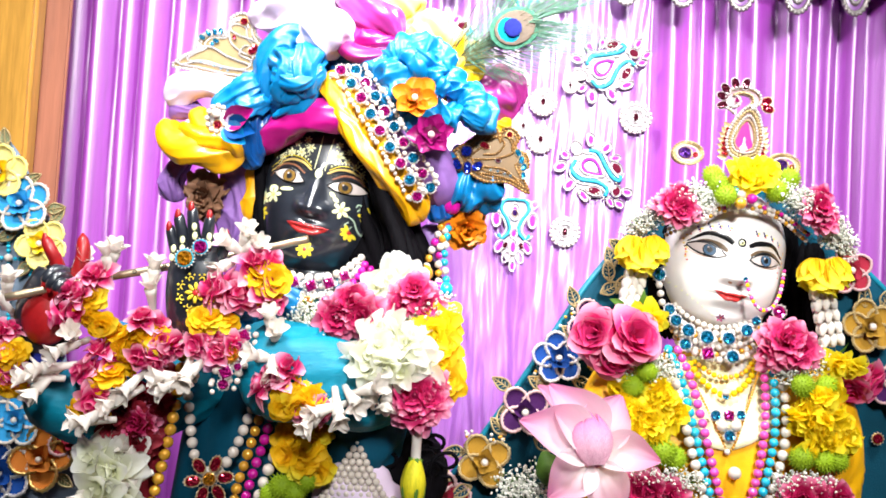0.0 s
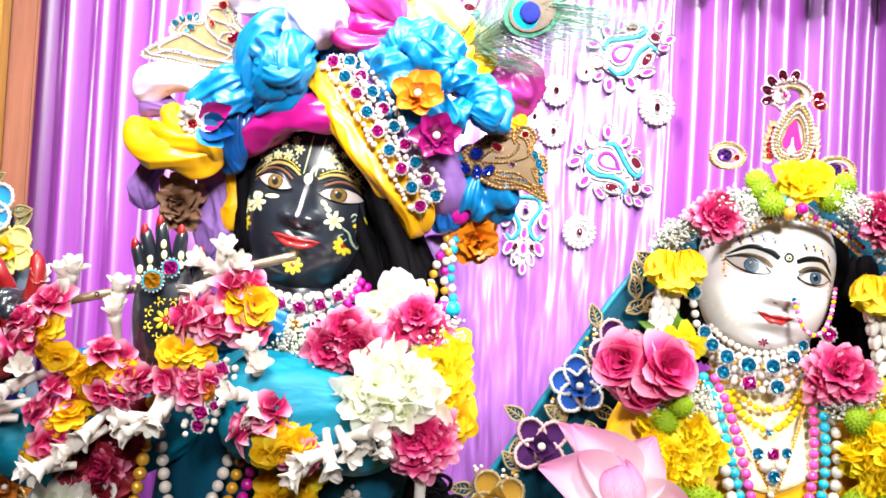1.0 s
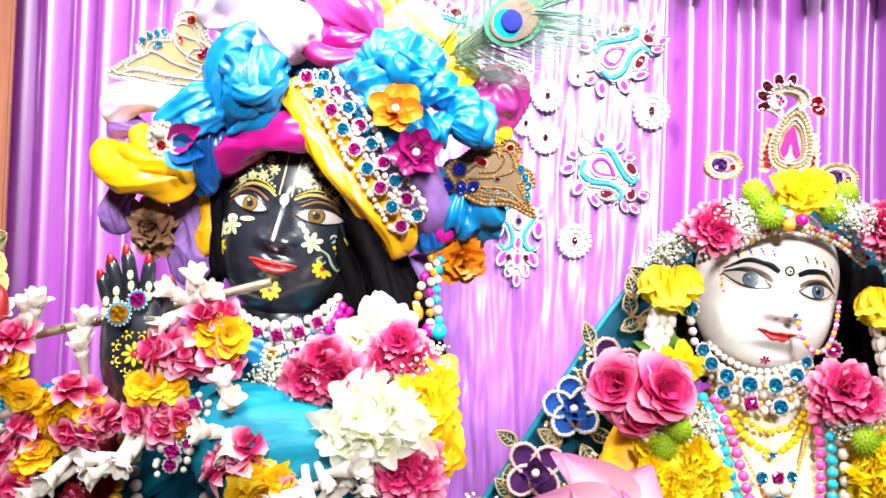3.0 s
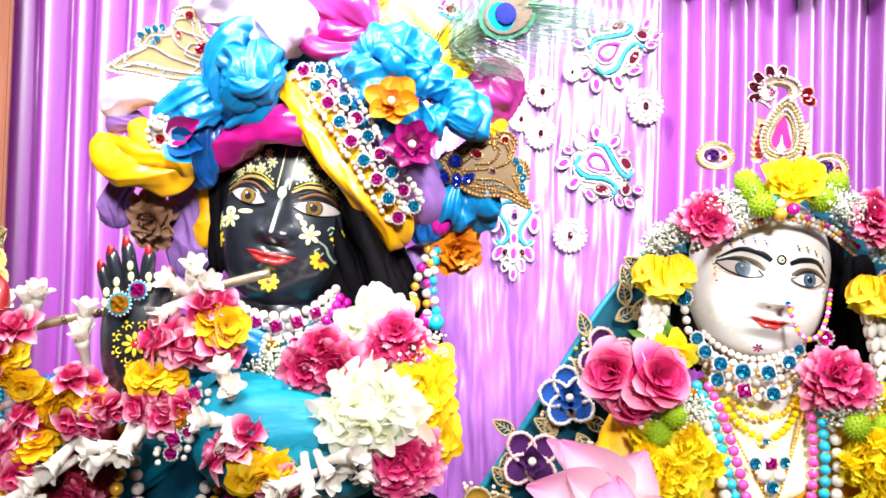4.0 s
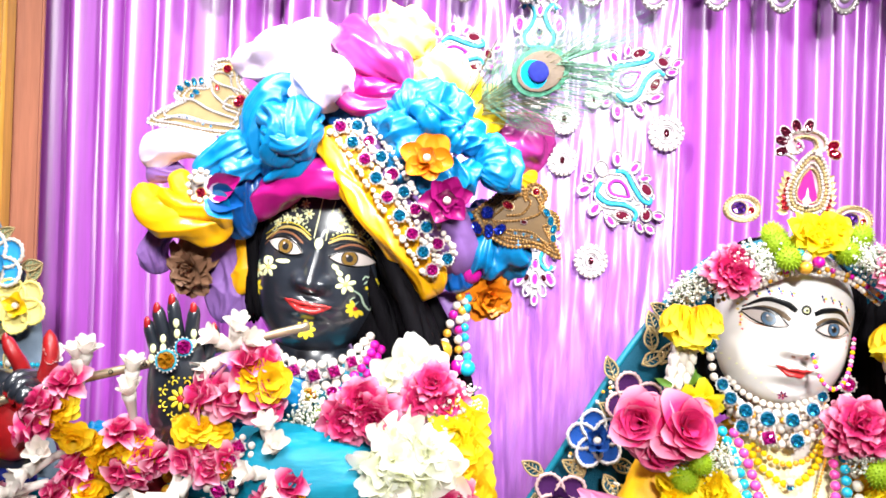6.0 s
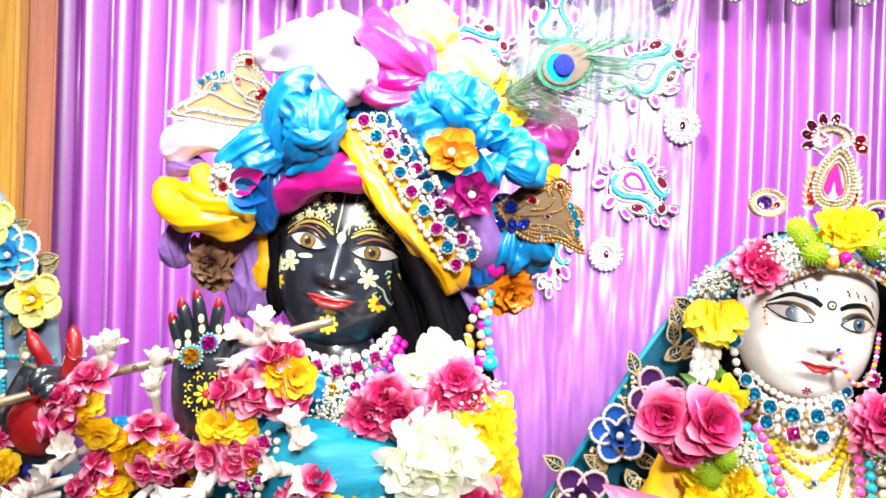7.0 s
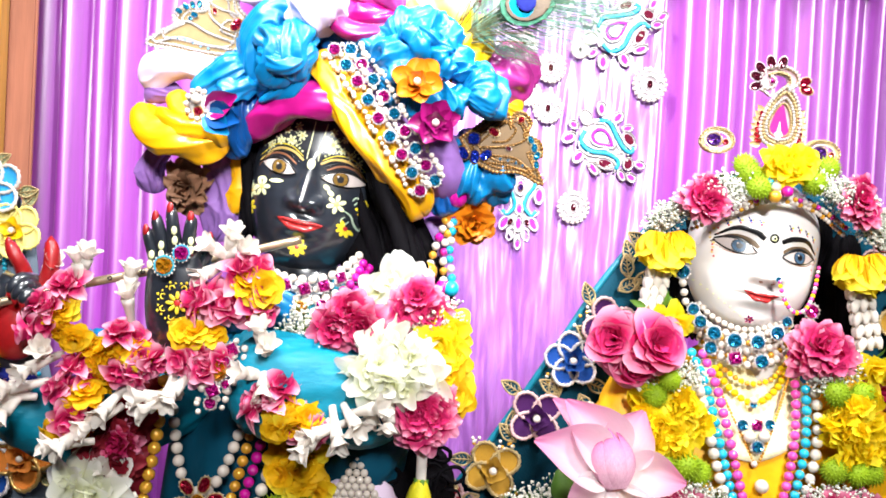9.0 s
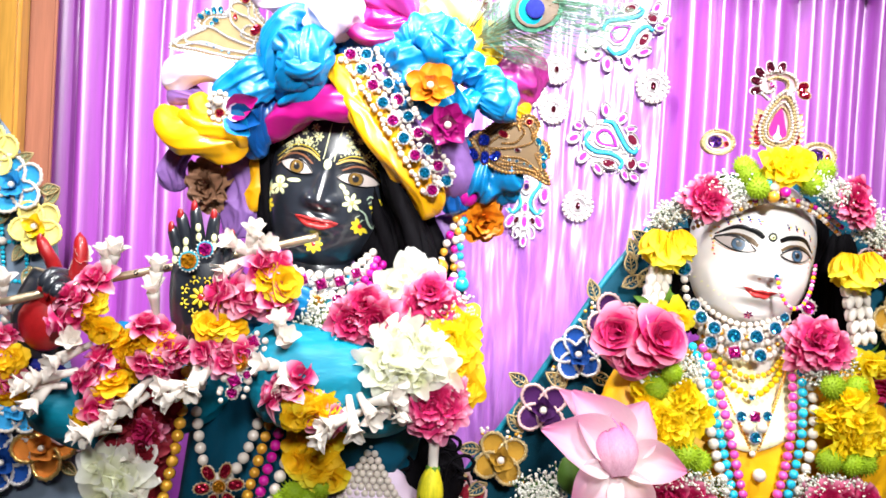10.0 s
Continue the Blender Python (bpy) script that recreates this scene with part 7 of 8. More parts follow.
for nm_at, yel, jas, leaf_at in (((0.224, 0.920, 1.548), ((0.217, 0.925, 1.554), (0.234, 0.920, 1.555), (0.223, 0.915, 1.545)), ((0.220, 0.918, 1.527), (0.213, 0.915, 1.493)), (0.222, 0.910, 1.486)), ((0.434, 0.925, 1.535), ((0.425, 0.925, 1.541), (0.443, 0.925, 1.543), (0.431, 0.918, 1.534)), ((0.432, 0.920, 1.517), (0.444, 0.918, 1.464)), (0.448, 0.915, 1.447))):
    tas = thing("flower_tassel", nm_at, "hanging tassel of a yellow bloom over strings of jasmine buds", "tassel", "flower tassels")
    for k, p in enumerate(yel):
        piece("yellow_bloom", F_BELL[k % 2], aim(Vector(p) + Vector((0, 0, 0.014)), (0.16 * (k % 2 * 2 - 1) if k < 2 else 0.0, -0.15, -1), 70 * k, 0.034), tas)
    a, b = Vector(jas[0]), Vector(jas[1])
    rows_ = 5 if (a - b).length > 0.045 else 4
    for i in range(rows_):
        for j in (-1, 0, 1):
            for dy in (0, 0.008):
                piece("jasmine_bud", F_JAS[0], aim(a.lerp(b, i / (rows_ - 1)) + Vector((0.0085 * j, dy, 0.002 * j)), (0.25 * j, -0.25, -1), 0, (0.0115, 0.0115, 0.0125)), tas)
    sown(tas, "leaf", F_LEAFM[:1], [Vector(leaf_at) + Vector((dx, 0, 0.004)) for dx in (-0.016, 0.0, 0.016)], 0.012, (0, -1, -0.5), spread=0.5)
    sown(tas, "lemon_bloom", F_LEM, [Vector(leaf_at) + Vector((dx, -0.006, -0.006)) for dx in (-0.006, 0.012)], 0.018, (0, -0.8, -0.6))

roses = thing("rose_pair", (0.196, 0.900, 1.452), "pair of open pink roses pinned at the shoulder", "roses")
piece("rose", F_ROSE[0], aim((0.176, 0.900, 1.456), (-0.55, -1, 0.1), 20, 0.031), roses)
piece("rose", F_ROSE[1], aim((0.209, 0.888, 1.454), (0.25, -1, 0.25), 70, 0.033), roses)
piece("rose", F_ROSE[2], aim((0.194, 0.900, 1.436), (-0.1, -1, -0.5), 120, 0.028), roses)
sown(roses, "leaf", F_LEAFM[:1], [(0.221, 0.905, 1.484), (0.203, 0.910, 1.477)], 0.02)
pinks = thing("shoulder_bloom", (0.387, 0.910, 1.457), "full pink bloom pinned at the shoulder", "flower")
sown(pinks, "pink_bloom", F_ROSEP, [(0.384, 0.910, 1.459), (0.397, 0.910, 1.452), (0.378, 0.915, 1.448)], 0.029)
rose3 = thing("rose_bud", (0.475, 0.930, 1.415), "pink rose bud hanging head down", "rose")
piece("rose", F_ROSE[2], aim((0.468, 0.930, 1.418), (-0.2, -0.7, -0.7), 20, 0.027), rose3)
piece("rose", F_ROSE[1], aim((0.485, 0.935, 1.421), (0.6, -0.7, -0.5), 50, 0.027), rose3)

for lab_at, X, sprays, limes, yels, low, crims in (
        ((0.228, 0.900, 1.367), 0, ((0.208, 0.905, 1.421), (0.220, 0.905, 1.428), (0.248, 0.905, 1.430), (0.255, 0.905, 1.421), (0.237, 0.910, 1.429), (0.243, 0.905, 1.414)), ((0.230, 0.893, 1.419), (0.216, 0.895, 1.402)),
         ((0.213, 0.895, 1.389), (0.244, 0.895, 1.400), (0.225, 0.890, 1.378), (0.244, 0.892, 1.382), (0.212, 0.892, 1.365), (0.234, 0.888, 1.360), (0.248, 0.890, 1.352), (0.220, 0.890, 1.347), (0.254, 0.895, 1.367)), ((0.250, 0.882, 1.334), (0.225, 0.885, 1.333), (0.263, 0.885, 1.328)), ((0.237, 0.885, 1.297), (0.256, 0.885, 1.290), (0.226, 0.888, 1.290))),
        ((0.425, 0.905, 1.378), 1, ((0.398, 0.910, 1.429), (0.410, 0.910, 1.439), (0.424, 0.912, 1.440), (0.392, 0.910, 1.422), (0.401, 0.912, 1.438)), ((0.403, 0.898, 1.413), (0.430, 0.900, 1.413)),
         ((0.412, 0.900, 1.394), (0.431, 0.900, 1.398), (0.441, 0.900, 1.380), (0.417, 0.895, 1.376), (0.434, 0.898, 1.362), (0.415, 0.895, 1.355), (0.450, 0.905, 1.364), (0.405, 0.900, 1.375), (0.446, 0.902, 1.346)), ((0.402, 0.892, 1.335), (0.427, 0.892, 1.333), (0.443, 0.898, 1.334)), ((0.401, 0.890, 1.294), (0.416, 0.890, 1.292), (0.436, 0.892, 1.293)))):
    gar = thing("flower_garland", lab_at, "thick garland of yellow blooms, lime buttons and small white sprays", "garland", "shoulder garlands")
    sown(gar, "small_white_blossom", F_BREATH, sprays, 0.024)
    sown(gar, "lime_button", F_LIME, limes, 0.0145)
    for k in range(3):
        sown(gar, "yellow_bloom", F_RUFFLE, [Vector(p) + Vector((rng.uniform(-0.011, 0.011), 0.005 * k - 0.003, rng.uniform(-0.011, 0.011))) for p in yels], 0.0125 + 0.002 * k, spread=1.0)
    sown(gar, "lime_button", F_LIME, low, 0.0155)
    sown(gar, "small_white_blossom", F_BREATH, [Vector(low[0]) + Vector((dx, 0, -0.024 - abs(dx) * 0.2)) for dx in (-0.018, 0.0, 0.018, 0.03)], 0.023)
    sown(gar, "crimson_bloom", F_CRIM, crims, 0.025)

collar = thing("choker", (0.322, 0.940, 1.458), "broad pearl choker with round blue and magenta stones", "necklace")
for k, (dy, r_) in enumerate(((0, 0.0042), (20, 0.0042), (34, 0.0042))):
    a = [(0.271, 0.955, 1.487), (0.278, 0.938, 1.473), (0.312, 0.928, 1.463), (0.349, 0.932, 1.470), (0.375, 0.955, 1.484)] if k == 0 else ([(0.274, 0.955, 1.464), (0.284, 0.935, 1.456), (0.312, 0.925, 1.448), (0.346, 0.930, 1.453), (0.376, 0.955, 1.466)] if k == 1 else
        [(0.279, 0.950, 1.450), (0.289, 0.932, 1.442), (0.315, 0.922, 1.434), (0.345, 0.926, 1.438), (0.370, 0.950, 1.449)])
    strand(collar, a, ["pearl"], r_)
for p, k, r in (((0.272, 0.938, 1.475), "blue", 0.0085), ((0.283, 0.926, 1.465), "blue", 0.0092), ((0.302, 0.918, 1.459), "blue", 0.0098), ((0.326, 0.917, 1.459), "blue", 0.0092), ((0.348, 0.922, 1.469), "blue", 0.0088), ((0.281, 0.928, 1.449), "blue", 0.0085), ((0.303, 0.916, 1.441), "squarepink", 0.009),
                ((0.331, 0.916, 1.439), "blue", 0.009), ((0.364, 0.938, 1.480), "blue", 0.007), ((0.267, 0.948, 1.487), "blue", 0.008)):
    piece("gem", GEM[k], aim(p, (0, -1, 0.15), 10, r), collar)
strand(collar, [(0.273, 0.956, 1.475), (0.281, 0.936, 1.465), (0.312, 0.927, 1.456), (0.348, 0.931, 1.462), (0.376, 0.955, 1.475)], ["pearl", "gold"], 0.0036)
strand(collar, [(0.277, 0.953, 1.456), (0.287, 0.935, 1.447), (0.314, 0.925, 1.440), (0.346, 0.929, 1.445), (0.374, 0.953, 1.456)], ["pearl", "gold"], 0.0036)
strand(collar, [(0.276, 0.955, 1.493), (0.285, 0.940, 1.481), (0.313, 0.930, 1.470), (0.349, 0.934, 1.476), (0.376, 0.955, 1.491)], ["pearl"], 0.0034)
for label, kinds_, r, sides_ in (("long strand of turquoise beads", ["turq"], 0.0051, ([(0.264, 0.935, 1.442), (0.274, 0.915, 1.412), (0.288, 0.905, 1.358), (0.301, 0.900, 1.310), (0.313, 0.900, 1.271)], [(0.380, 0.935, 1.453), (0.380, 0.918, 1.411), (0.379, 0.908, 1.363), (0.372, 0.904, 1.320), (0.362, 0.903, 1.273)])),
                                 ("long strand of pink pearls", ["pink"], 0.0051, ([(0.274, 0.930, 1.442), (0.285, 0.915, 1.412), (0.298, 0.906, 1.364), (0.310, 0.901, 1.317), (0.323, 0.900, 1.272)], [(0.368, 0.930, 1.447), (0.370, 0.918, 1.404), (0.367, 0.908, 1.356), (0.360, 0.904, 1.313), (0.350, 0.903, 1.273)])),
                                 ("long strand of white pearls", ["pearl"], 0.0058, ([(0.267, 0.918, 1.417), (0.274, 0.908, 1.381), (0.284, 0.902, 1.339), (0.295, 0.899, 1.304), (0.304, 0.898, 1.271)], [(0.388, 0.928, 1.433), (0.392, 0.914, 1.390), (0.390, 0.908, 1.348), (0.381, 0.904, 1.311), (0.370, 0.903, 1.274)]))):
    n_ = thing("necklace", sides_[0][2], label, "necklace", "long bead necklaces")
    for pts in sides_:
        strand(n_, pts, kinds_, r)
lace = thing("necklace", (0.331, 0.930, 1.400), "yellow beaded lace necklace", "necklace")
strand(lace, [(0.289, 0.932, 1.427), (0.305, 0.922, 1.406), (0.327, 0.918, 1.395), (0.350, 0.922, 1.409), (0.365, 0.932, 1.431)], ["lemon"], 0.0038)
strand(lace, [(0.294, 0.932, 1.430), (0.311, 0.922, 1.418), (0.326, 0.920, 1.415), (0.346, 0.922, 1.421), (0.362, 0.932, 1.435)], ["lemon", "gold"], 0.003)
strand(lace, [(0.284, 0.930, 1.423), (0.298, 0.918, 1.394), (0.316, 0.910, 1.358), (0.329, 0.908, 1.335), (0.341, 0.910, 1.360), (0.355, 0.918, 1.397), (0.368, 0.930, 1.428)], ["gold"], 0.0017)
pend = thing("pendant", (0.328, 0.910, 1.365), "gold pendant with blue and magenta stones and pearls", "pendant")
for p, k, r in (((0.312, 0.907, 1.374), "blue", 0.0072), ((0.326, 0.905, 1.375), "squarepink", 0.0075), ((0.340, 0.907, 1.376), "blue", 0.0065), ((0.327, 0.903, 1.353), "blue", 0.0078), ((0.324, 0.912, 1.395), "blue", 0.0045)):
    piece("gem", GEM[k], aim(p, (0, -1, 0.1), 0, r), pend)
for p, r in (((0.319, 0.904, 1.363), 0.0062), ((0.334, 0.904, 1.364), 0.0062), ((0.324, 0.912, 1.399), 0.004), ((0.334, 0.902, 1.313), 0.0072), ((0.326, 0.905, 1.335), 0.0034)):
    piece("bead", BEAD["pearl"], Matrix.Translation(p) @ Matrix.Scale(r, 4), pend)
nosering = thing("nose_ring", (0.355, 0.905, 1.496), "nose ring strung with pink and yellow beads", "nose ring")
strand(nosering, [(0.336, 0.897, 1.524), (0.341, 0.895, 1.507), (0.353, 0.900, 1.494), (0.370, 0.910, 1.496), (0.385, 0.925, 1.513), (0.393, 0.935, 1.539)], ["pink", "lemon", "pink", "pearl"], 0.0023)
piece("gem", GEM["blue"], aim((0.335, 0.897, 1.526), (0, -1, 0), 0, 0.0035), nosering)
for p, q, b in (((0.252, 0.945, 1.527), (0.257, 0.945, 1.495), "blue"), ((0.393, 0.945, 1.492), (0.396, 0.945, 1.474), "pink")):
    ear = thing("earring", p, "blue stone earring with hanging pearls", "earring", "earrings")
    piece("gem", GEM[b], aim(p, (0, -1, 0), 45, 0.0095), ear)
    strand(ear, [Vector(p) + Vector((0.001, 0, -0.012)), q], ["pearl"], 0.0042)
ear = thing("earring", (-0.216, 0.950, 1.519), "dark ruby stone earring below the turban", "earring", "earrings")
piece("gem", GEM["ruby"], aim((-0.216, 0.948, 1.519), (-0.3, -1, 0), 0, 0.0095), ear)

# lotus
lotus = thing("lotus", (0.162, 0.840, 1.304), "large pale pink lotus, half open", "lotus")


def lotus_petal(u, v):
    s, t = u, 2 * v - 1
    w = 0.40 * math.sin(math.pi * (0.05 + 0.93 * s ** 0.85)) ** 0.8
    if s > 0.72:
        w *= 1 - 0.25 * ((s - 0.72) / 0.28)
    return (t * w * (1 - 0.12 * t * t), s, 0.85 * w * t * t + 0.26 * math.sin(3.0 * s) * (1 - 0.4 * s) - 0.02 * math.exp(-(t / 0.1) ** 2) + 0.01 * math.sin(8 * t + 4 * s) * s)


LP = mesh_of("petal", Shape().add(*grid(lotus_petal, 18, 14)), PALEPINK)
LC = Vector((0.160, 0.828, 1.338))
for tip, base, wide, toward in (((0.116, 0.835, 1.405), (0.004, 0.006, 0.004), 1.0, (0.3, -1, 0.1)), ((0.086, 0.815, 1.370), (-0.002, -0.002, 0.0), 1.05, (0.1, -1, 0.5)), ((0.191, 0.838, 1.398), (0.004, 0.010, 0.006), 1.25, (-0.3, -1, 0.0)),
                                ((0.227, 0.812, 1.338), (0.004, -0.006, -0.002), 0.95, (0.0, -1, 0.6)), ((0.116, 0.800, 1.300), (-0.004, -0.010, -0.002), 1.2, (0.2, -1, 0.5)), ((0.185, 0.800, 1.284), (0.004, -0.010, -0.004), 1.1, (-0.2, -1, 0.4)), ((0.108, 0.860, 1.400), (-0.004, 0.012, 0.004), 0.7, (0.4, -1, 0.2))):
    b = LC + Vector(base)
    y_ = Vector(tip) - b
    size = y_.length
    y_ = y_.normalized()
    x_ = y_.cross(Vector(toward)).normalized()
    z_ = x_.cross(y_)
    m = Matrix(((x_.x, y_.x, z_.x, b.x), (x_.y, y_.y, z_.y, b.y), (x_.z, y_.z, z_.z, b.z), (0, 0, 0, 1)))
    piece("petal", LP, m @ Matrix.Diagonal((size * wide, size, 0.8 * size, 1)), lotus)


def bud_petal(u, v):
    """A closed petal: a strip of a pointed egg, its axis along y."""
    t = (2 * v - 1) * radians(46) * (1 - 0.5 * u ** 3)
    r = 0.36 * math.sin(math.pi * (0.12 + 0.86 * u)) ** 0.9
    return (r * math.sin(t), u, r * math.cos(t) + 0.02 * math.cos(3 * t))


BP = mesh_of("petal", Shape().add(*grid(bud_petal, 14, 8)), BUDPINK)
for i in range(12):
    ring_ = i // 6
    m = Matrix.Translation(LC + Vector((0.002, -0.022, -0.006))) @ Matrix.Rotation(radians(-8), 4, "Y") @ Matrix.Rotation(radians(66), 4, "X") @ Matrix.Rotation(radians(60 * i + 30 * ring_), 4, "Y")
    k = (0.054, 0.046)[ring_]
    piece("petal", BP, m @ Matrix.Rotation(radians((5, -2)[ring_]), 4, "X") @ Matrix.Diagonal((k * (0.95 - 0.25 * ring_), k + 0.006 * ring_, k * (0.95 - 0.25 * ring_), 1)), lotus)
spray = thing("flower_spray", (0.095, 0.880, 1.285), "loose spray of small white blossoms", "flowers")
sown(spray, "small_white_blossom", F_BREATH, [(0.082, 0.880, 1.287), (0.096, 0.875, 1.298), (0.111, 0.870, 1.293), (0.091, 0.875, 1.277), (0.106, 0.870, 1.279), (0.116, 0.870, 1.306)], 0.026)
bud2 = thing("flower_bud", (0.123, 0.850, 1.317), "green and crimson lotus bud", "flower bud")
part("bud", tube([(0.132, 0.850, 1.299), (0.125, 0.850, 1.314), (0.116, 0.850, 1.334)], lambda s, a: 0.002 + 0.013 * math.sin(math.pi * (0.1 + 0.88 * s)), 12, 12), LEAF, bud2)


# ---- motifs sewn on the lilac curtain, in silver braid and turquoise cord ----
def motif(at, label):
    ob = new("sewn_motif")
    ob.parent = panel
    ob.matrix_basis = world_of(panel).inverted() @ Matrix.Translation(at)
    return tagged(ob, label)


def cords(ob, name, m, lines, mm):
    for pts, r in lines:
        g = Shape()
        g.add(*scroll(pts, r, 34), 0, mm)
        part(name, g, m, ob)


def loop(x, z, rx, rz, turn, n=12):
    c, s = math.cos(radians(turn)), math.sin(radians(turn))
    return [(x + rx * math.cos(6.2832 * i / n) * c - rz * math.sin(6.2832 * i / n) * s, z + rx * math.cos(6.2832 * i / n) * s + rz * math.sin(6.2832 * i / n) * c) for i in range(n + 1)]


def fill(ob, name, m, outline, mm, y=0.5):
    g = Shape()
    g.add(*plate(outline[:-1], y, 1.5), 0, mm)
    part(name, g, m, ob, smooth=False)


VPETAL = mat("violet_thread", (0.30, 0.035, 0.36), rough=0.8, spec=0.05, var=0.3, scale=300)
MAROONLEAF = mat("maroon_thread", (0.09, 0.006, 0.02), rough=0.8, spec=0.05, var=0.3, scale=300)


LACE_W = mat("white_silver_lace", (0.50, 0.44, 0.50), rough=0.7, spec=0.2, var=0.3, scale=260, bump=0.6, bscale=900)


def leaf_lobe(ob, mm, x, z, rx, rz, turn, core):
    """A white lace petal with a beaded rim and a leaf of coloured thread in it."""
    fill(ob, "lace", LACE_W, loop(x, z, rx, rz, turn), mm, 1.0)
    cords(ob, "braid", OXID, [(loop(x, z, rx, rz, turn), 1.3)], mm)
    if core is not None:
        fill(ob, "enamel", core, loop(x, z, rx * 0.62, rz * 0.5, turn), mm, -0.3)


def paisley(at, turn, s=1.0):
    ob = motif(at, "silver lace paisley motif with turquoise cord and maroon leaves")
    mm = Matrix.Translation(at) @ Matrix.Rotation(radians(turn), 4, "Y") @ Matrix.Scale(0.001 * s, 4)
    A = [(-40, 2), (-32, 17), (-4, 23), (16, 28), (27, 38), (19, 44)]
    B = [(-31, -25), (-16, -37), (4, -27), (17, 0), (33, 13), (46, 6)]
    cords(ob, "cord", BLUETRIM, [(A, 3.6), (B, 3.6)], mm)
    cords(ob, "braid", SILVER, [([(x - 3, z + 6) for x, z in A], 1.8), ([(x + 5, z - 5) for x, z in B], 1.8), ([(x + 2, z - 6) for x, z in A[:4]], 1.6), ([(x - 5, z + 4) for x, z in B[:4]], 1.6)], mm)
    D = [(12, 14), (-6, 15), (-24, 8), (-30, -6), (-22, -19), (-8, -19), (2, -8), (12, 14)]
    for k, m, r in ((1.0, SILVER, 2.2), (0.78, VPETAL, 2.4), (0.5, SILVER, 1.8)):
        cords(ob, "braid", m, [([(-10 + k * (x + 10), -3 + k * (z + 3)) for x, z in D], r)], mm)
    fill(ob, "lace", LACE_W, [(-10 + 0.5 * (x + 10), -3 + 0.5 * (z + 3)) for x, z in D], mm)
    for x, z, rx, rz, a in ((4, 41, 10, 6, 20), (43, 28, 8, 6, -30), (31, -9, 11, 6, 60)):
        leaf_lobe(ob, mm, x, z, rx * 1.35, rz * 1.5, a, None)
        fill(ob, "enamel", MAROONLEAF, loop(x, z, rx, rz, a), mm, -0.4)
    for x, z, rx, rz, a in ((-36, 34, 12, 8, 120), (-58, 12, 12, 8, 165), (-28, -54, 13, 9, 95), (7, -48, 13, 9, -60), (33, -30, 13, 7, 20), (66, 26, 10, 7, 40), (58, 12, 10, 6, 10), (-14, 44, 10, 6, 80), (-46, -40, 9, 7, 45), (50, 46, 10, 7, 60)):
        leaf_lobe(ob, mm, x, z, rx, rz, a, VPETAL)
    leaf_lobe(ob, mm, -51, -17, 13, 10, 0, None)
    fill(ob, "lace", LACE_W, loop(0, -3, 46, 36, 15, 24), mm, 2.8)
    for k in range(40):
        a, q = rng.uniform(0, 6.28), rng.uniform(0.55, 0.95)
        piece("bead", BEAD["pearl"], mm @ Matrix.Translation((54 * q * math.cos(a), 0, 44 * q * math.sin(a))) @ Matrix.Scale(rng.uniform(1.3, 2.4), 4), ob)


def drop_motif(at, turn=0, s=1.0):
    ob = motif(at, "silver drop motif with turquoise cord and violet enamel")
    mm = Matrix.Translation(at) @ Matrix.Rotation(radians(turn), 4, "Y") @ Matrix.Scale(0.001 * s, 4)
    for w in (-1, 1):
        S = [(0, 52), (w * 18, 50), (w * 24, 34), (w * 12, 14), (w * 8, -4), (w * 20, -18), (w * 28, -10)]
        cords(ob, "cord", BLUETRIM, [(S, 3.0)], mm)
        cords(ob, "braid", SILVER, [([(x + w * 6, z) for x, z in S], 1.8), (loop(w * 32, 16, 8, 14, 0), 1.8), (loop(w * 34, 44, 8, 6, 40), 1.6), (loop(w * 24, -32, 7, 12, w * 30), 1.8), (loop(w * 12, -50, 6, 11, w * 20), 1.8)], mm)
        fill(ob, "lace", LACE_W, loop(w * 32, 16, 8, 14, 0), mm, 1.2)
        fill(ob, "lace", LACE_W, loop(w * 24, -32, 7, 12, w * 30), mm, 1.2)
        fill(ob, "enamel", VPETAL, loop(w * 32, 16, 5, 10, 0), mm)
        fill(ob, "enamel", VPETAL, loop(w * 24, -32, 4, 9, w * 30), mm)
        piece("gem", GEM["maroon"], mm @ aim((w * 14, -1, -30), (0, -1, 0), w * 20, 5), ob)
    cords(ob, "braid", SILVER, [(loop(0, 30, 9, 15, 0), 2.0), (loop(0, -8, 6, 10, 0), 1.8), (loop(0, -66, 5, 9, 0), 1.8), (loop(0, -32, 7, 14, 0), 1.8)], mm)
    for z, rx, rz in ((30, 9, 15), (-32, 7, 14), (-8, 6, 10), (-66, 5, 9)):
        fill(ob, "lace", LACE_W, loop(0, z, rx, rz, 0), mm, 1.4)
        fill(ob, "enamel", VPETAL, loop(0, z, rx * 0.55, rz * 0.6, 0), mm, -0.3)
    fill(ob, "lace", LACE_W, [(-30, 30), (-14, 50), (14, 50), (30, 30), (16, 0), (26, -30), (8, -58), (-8, -58), (-26, -30), (-16, 0), (-30, 30)], mm, 3.0)
    piece("gem", GEM["violet"], mm @ aim((0, -1, 28), (0, -1, 0), 0, 6), ob)


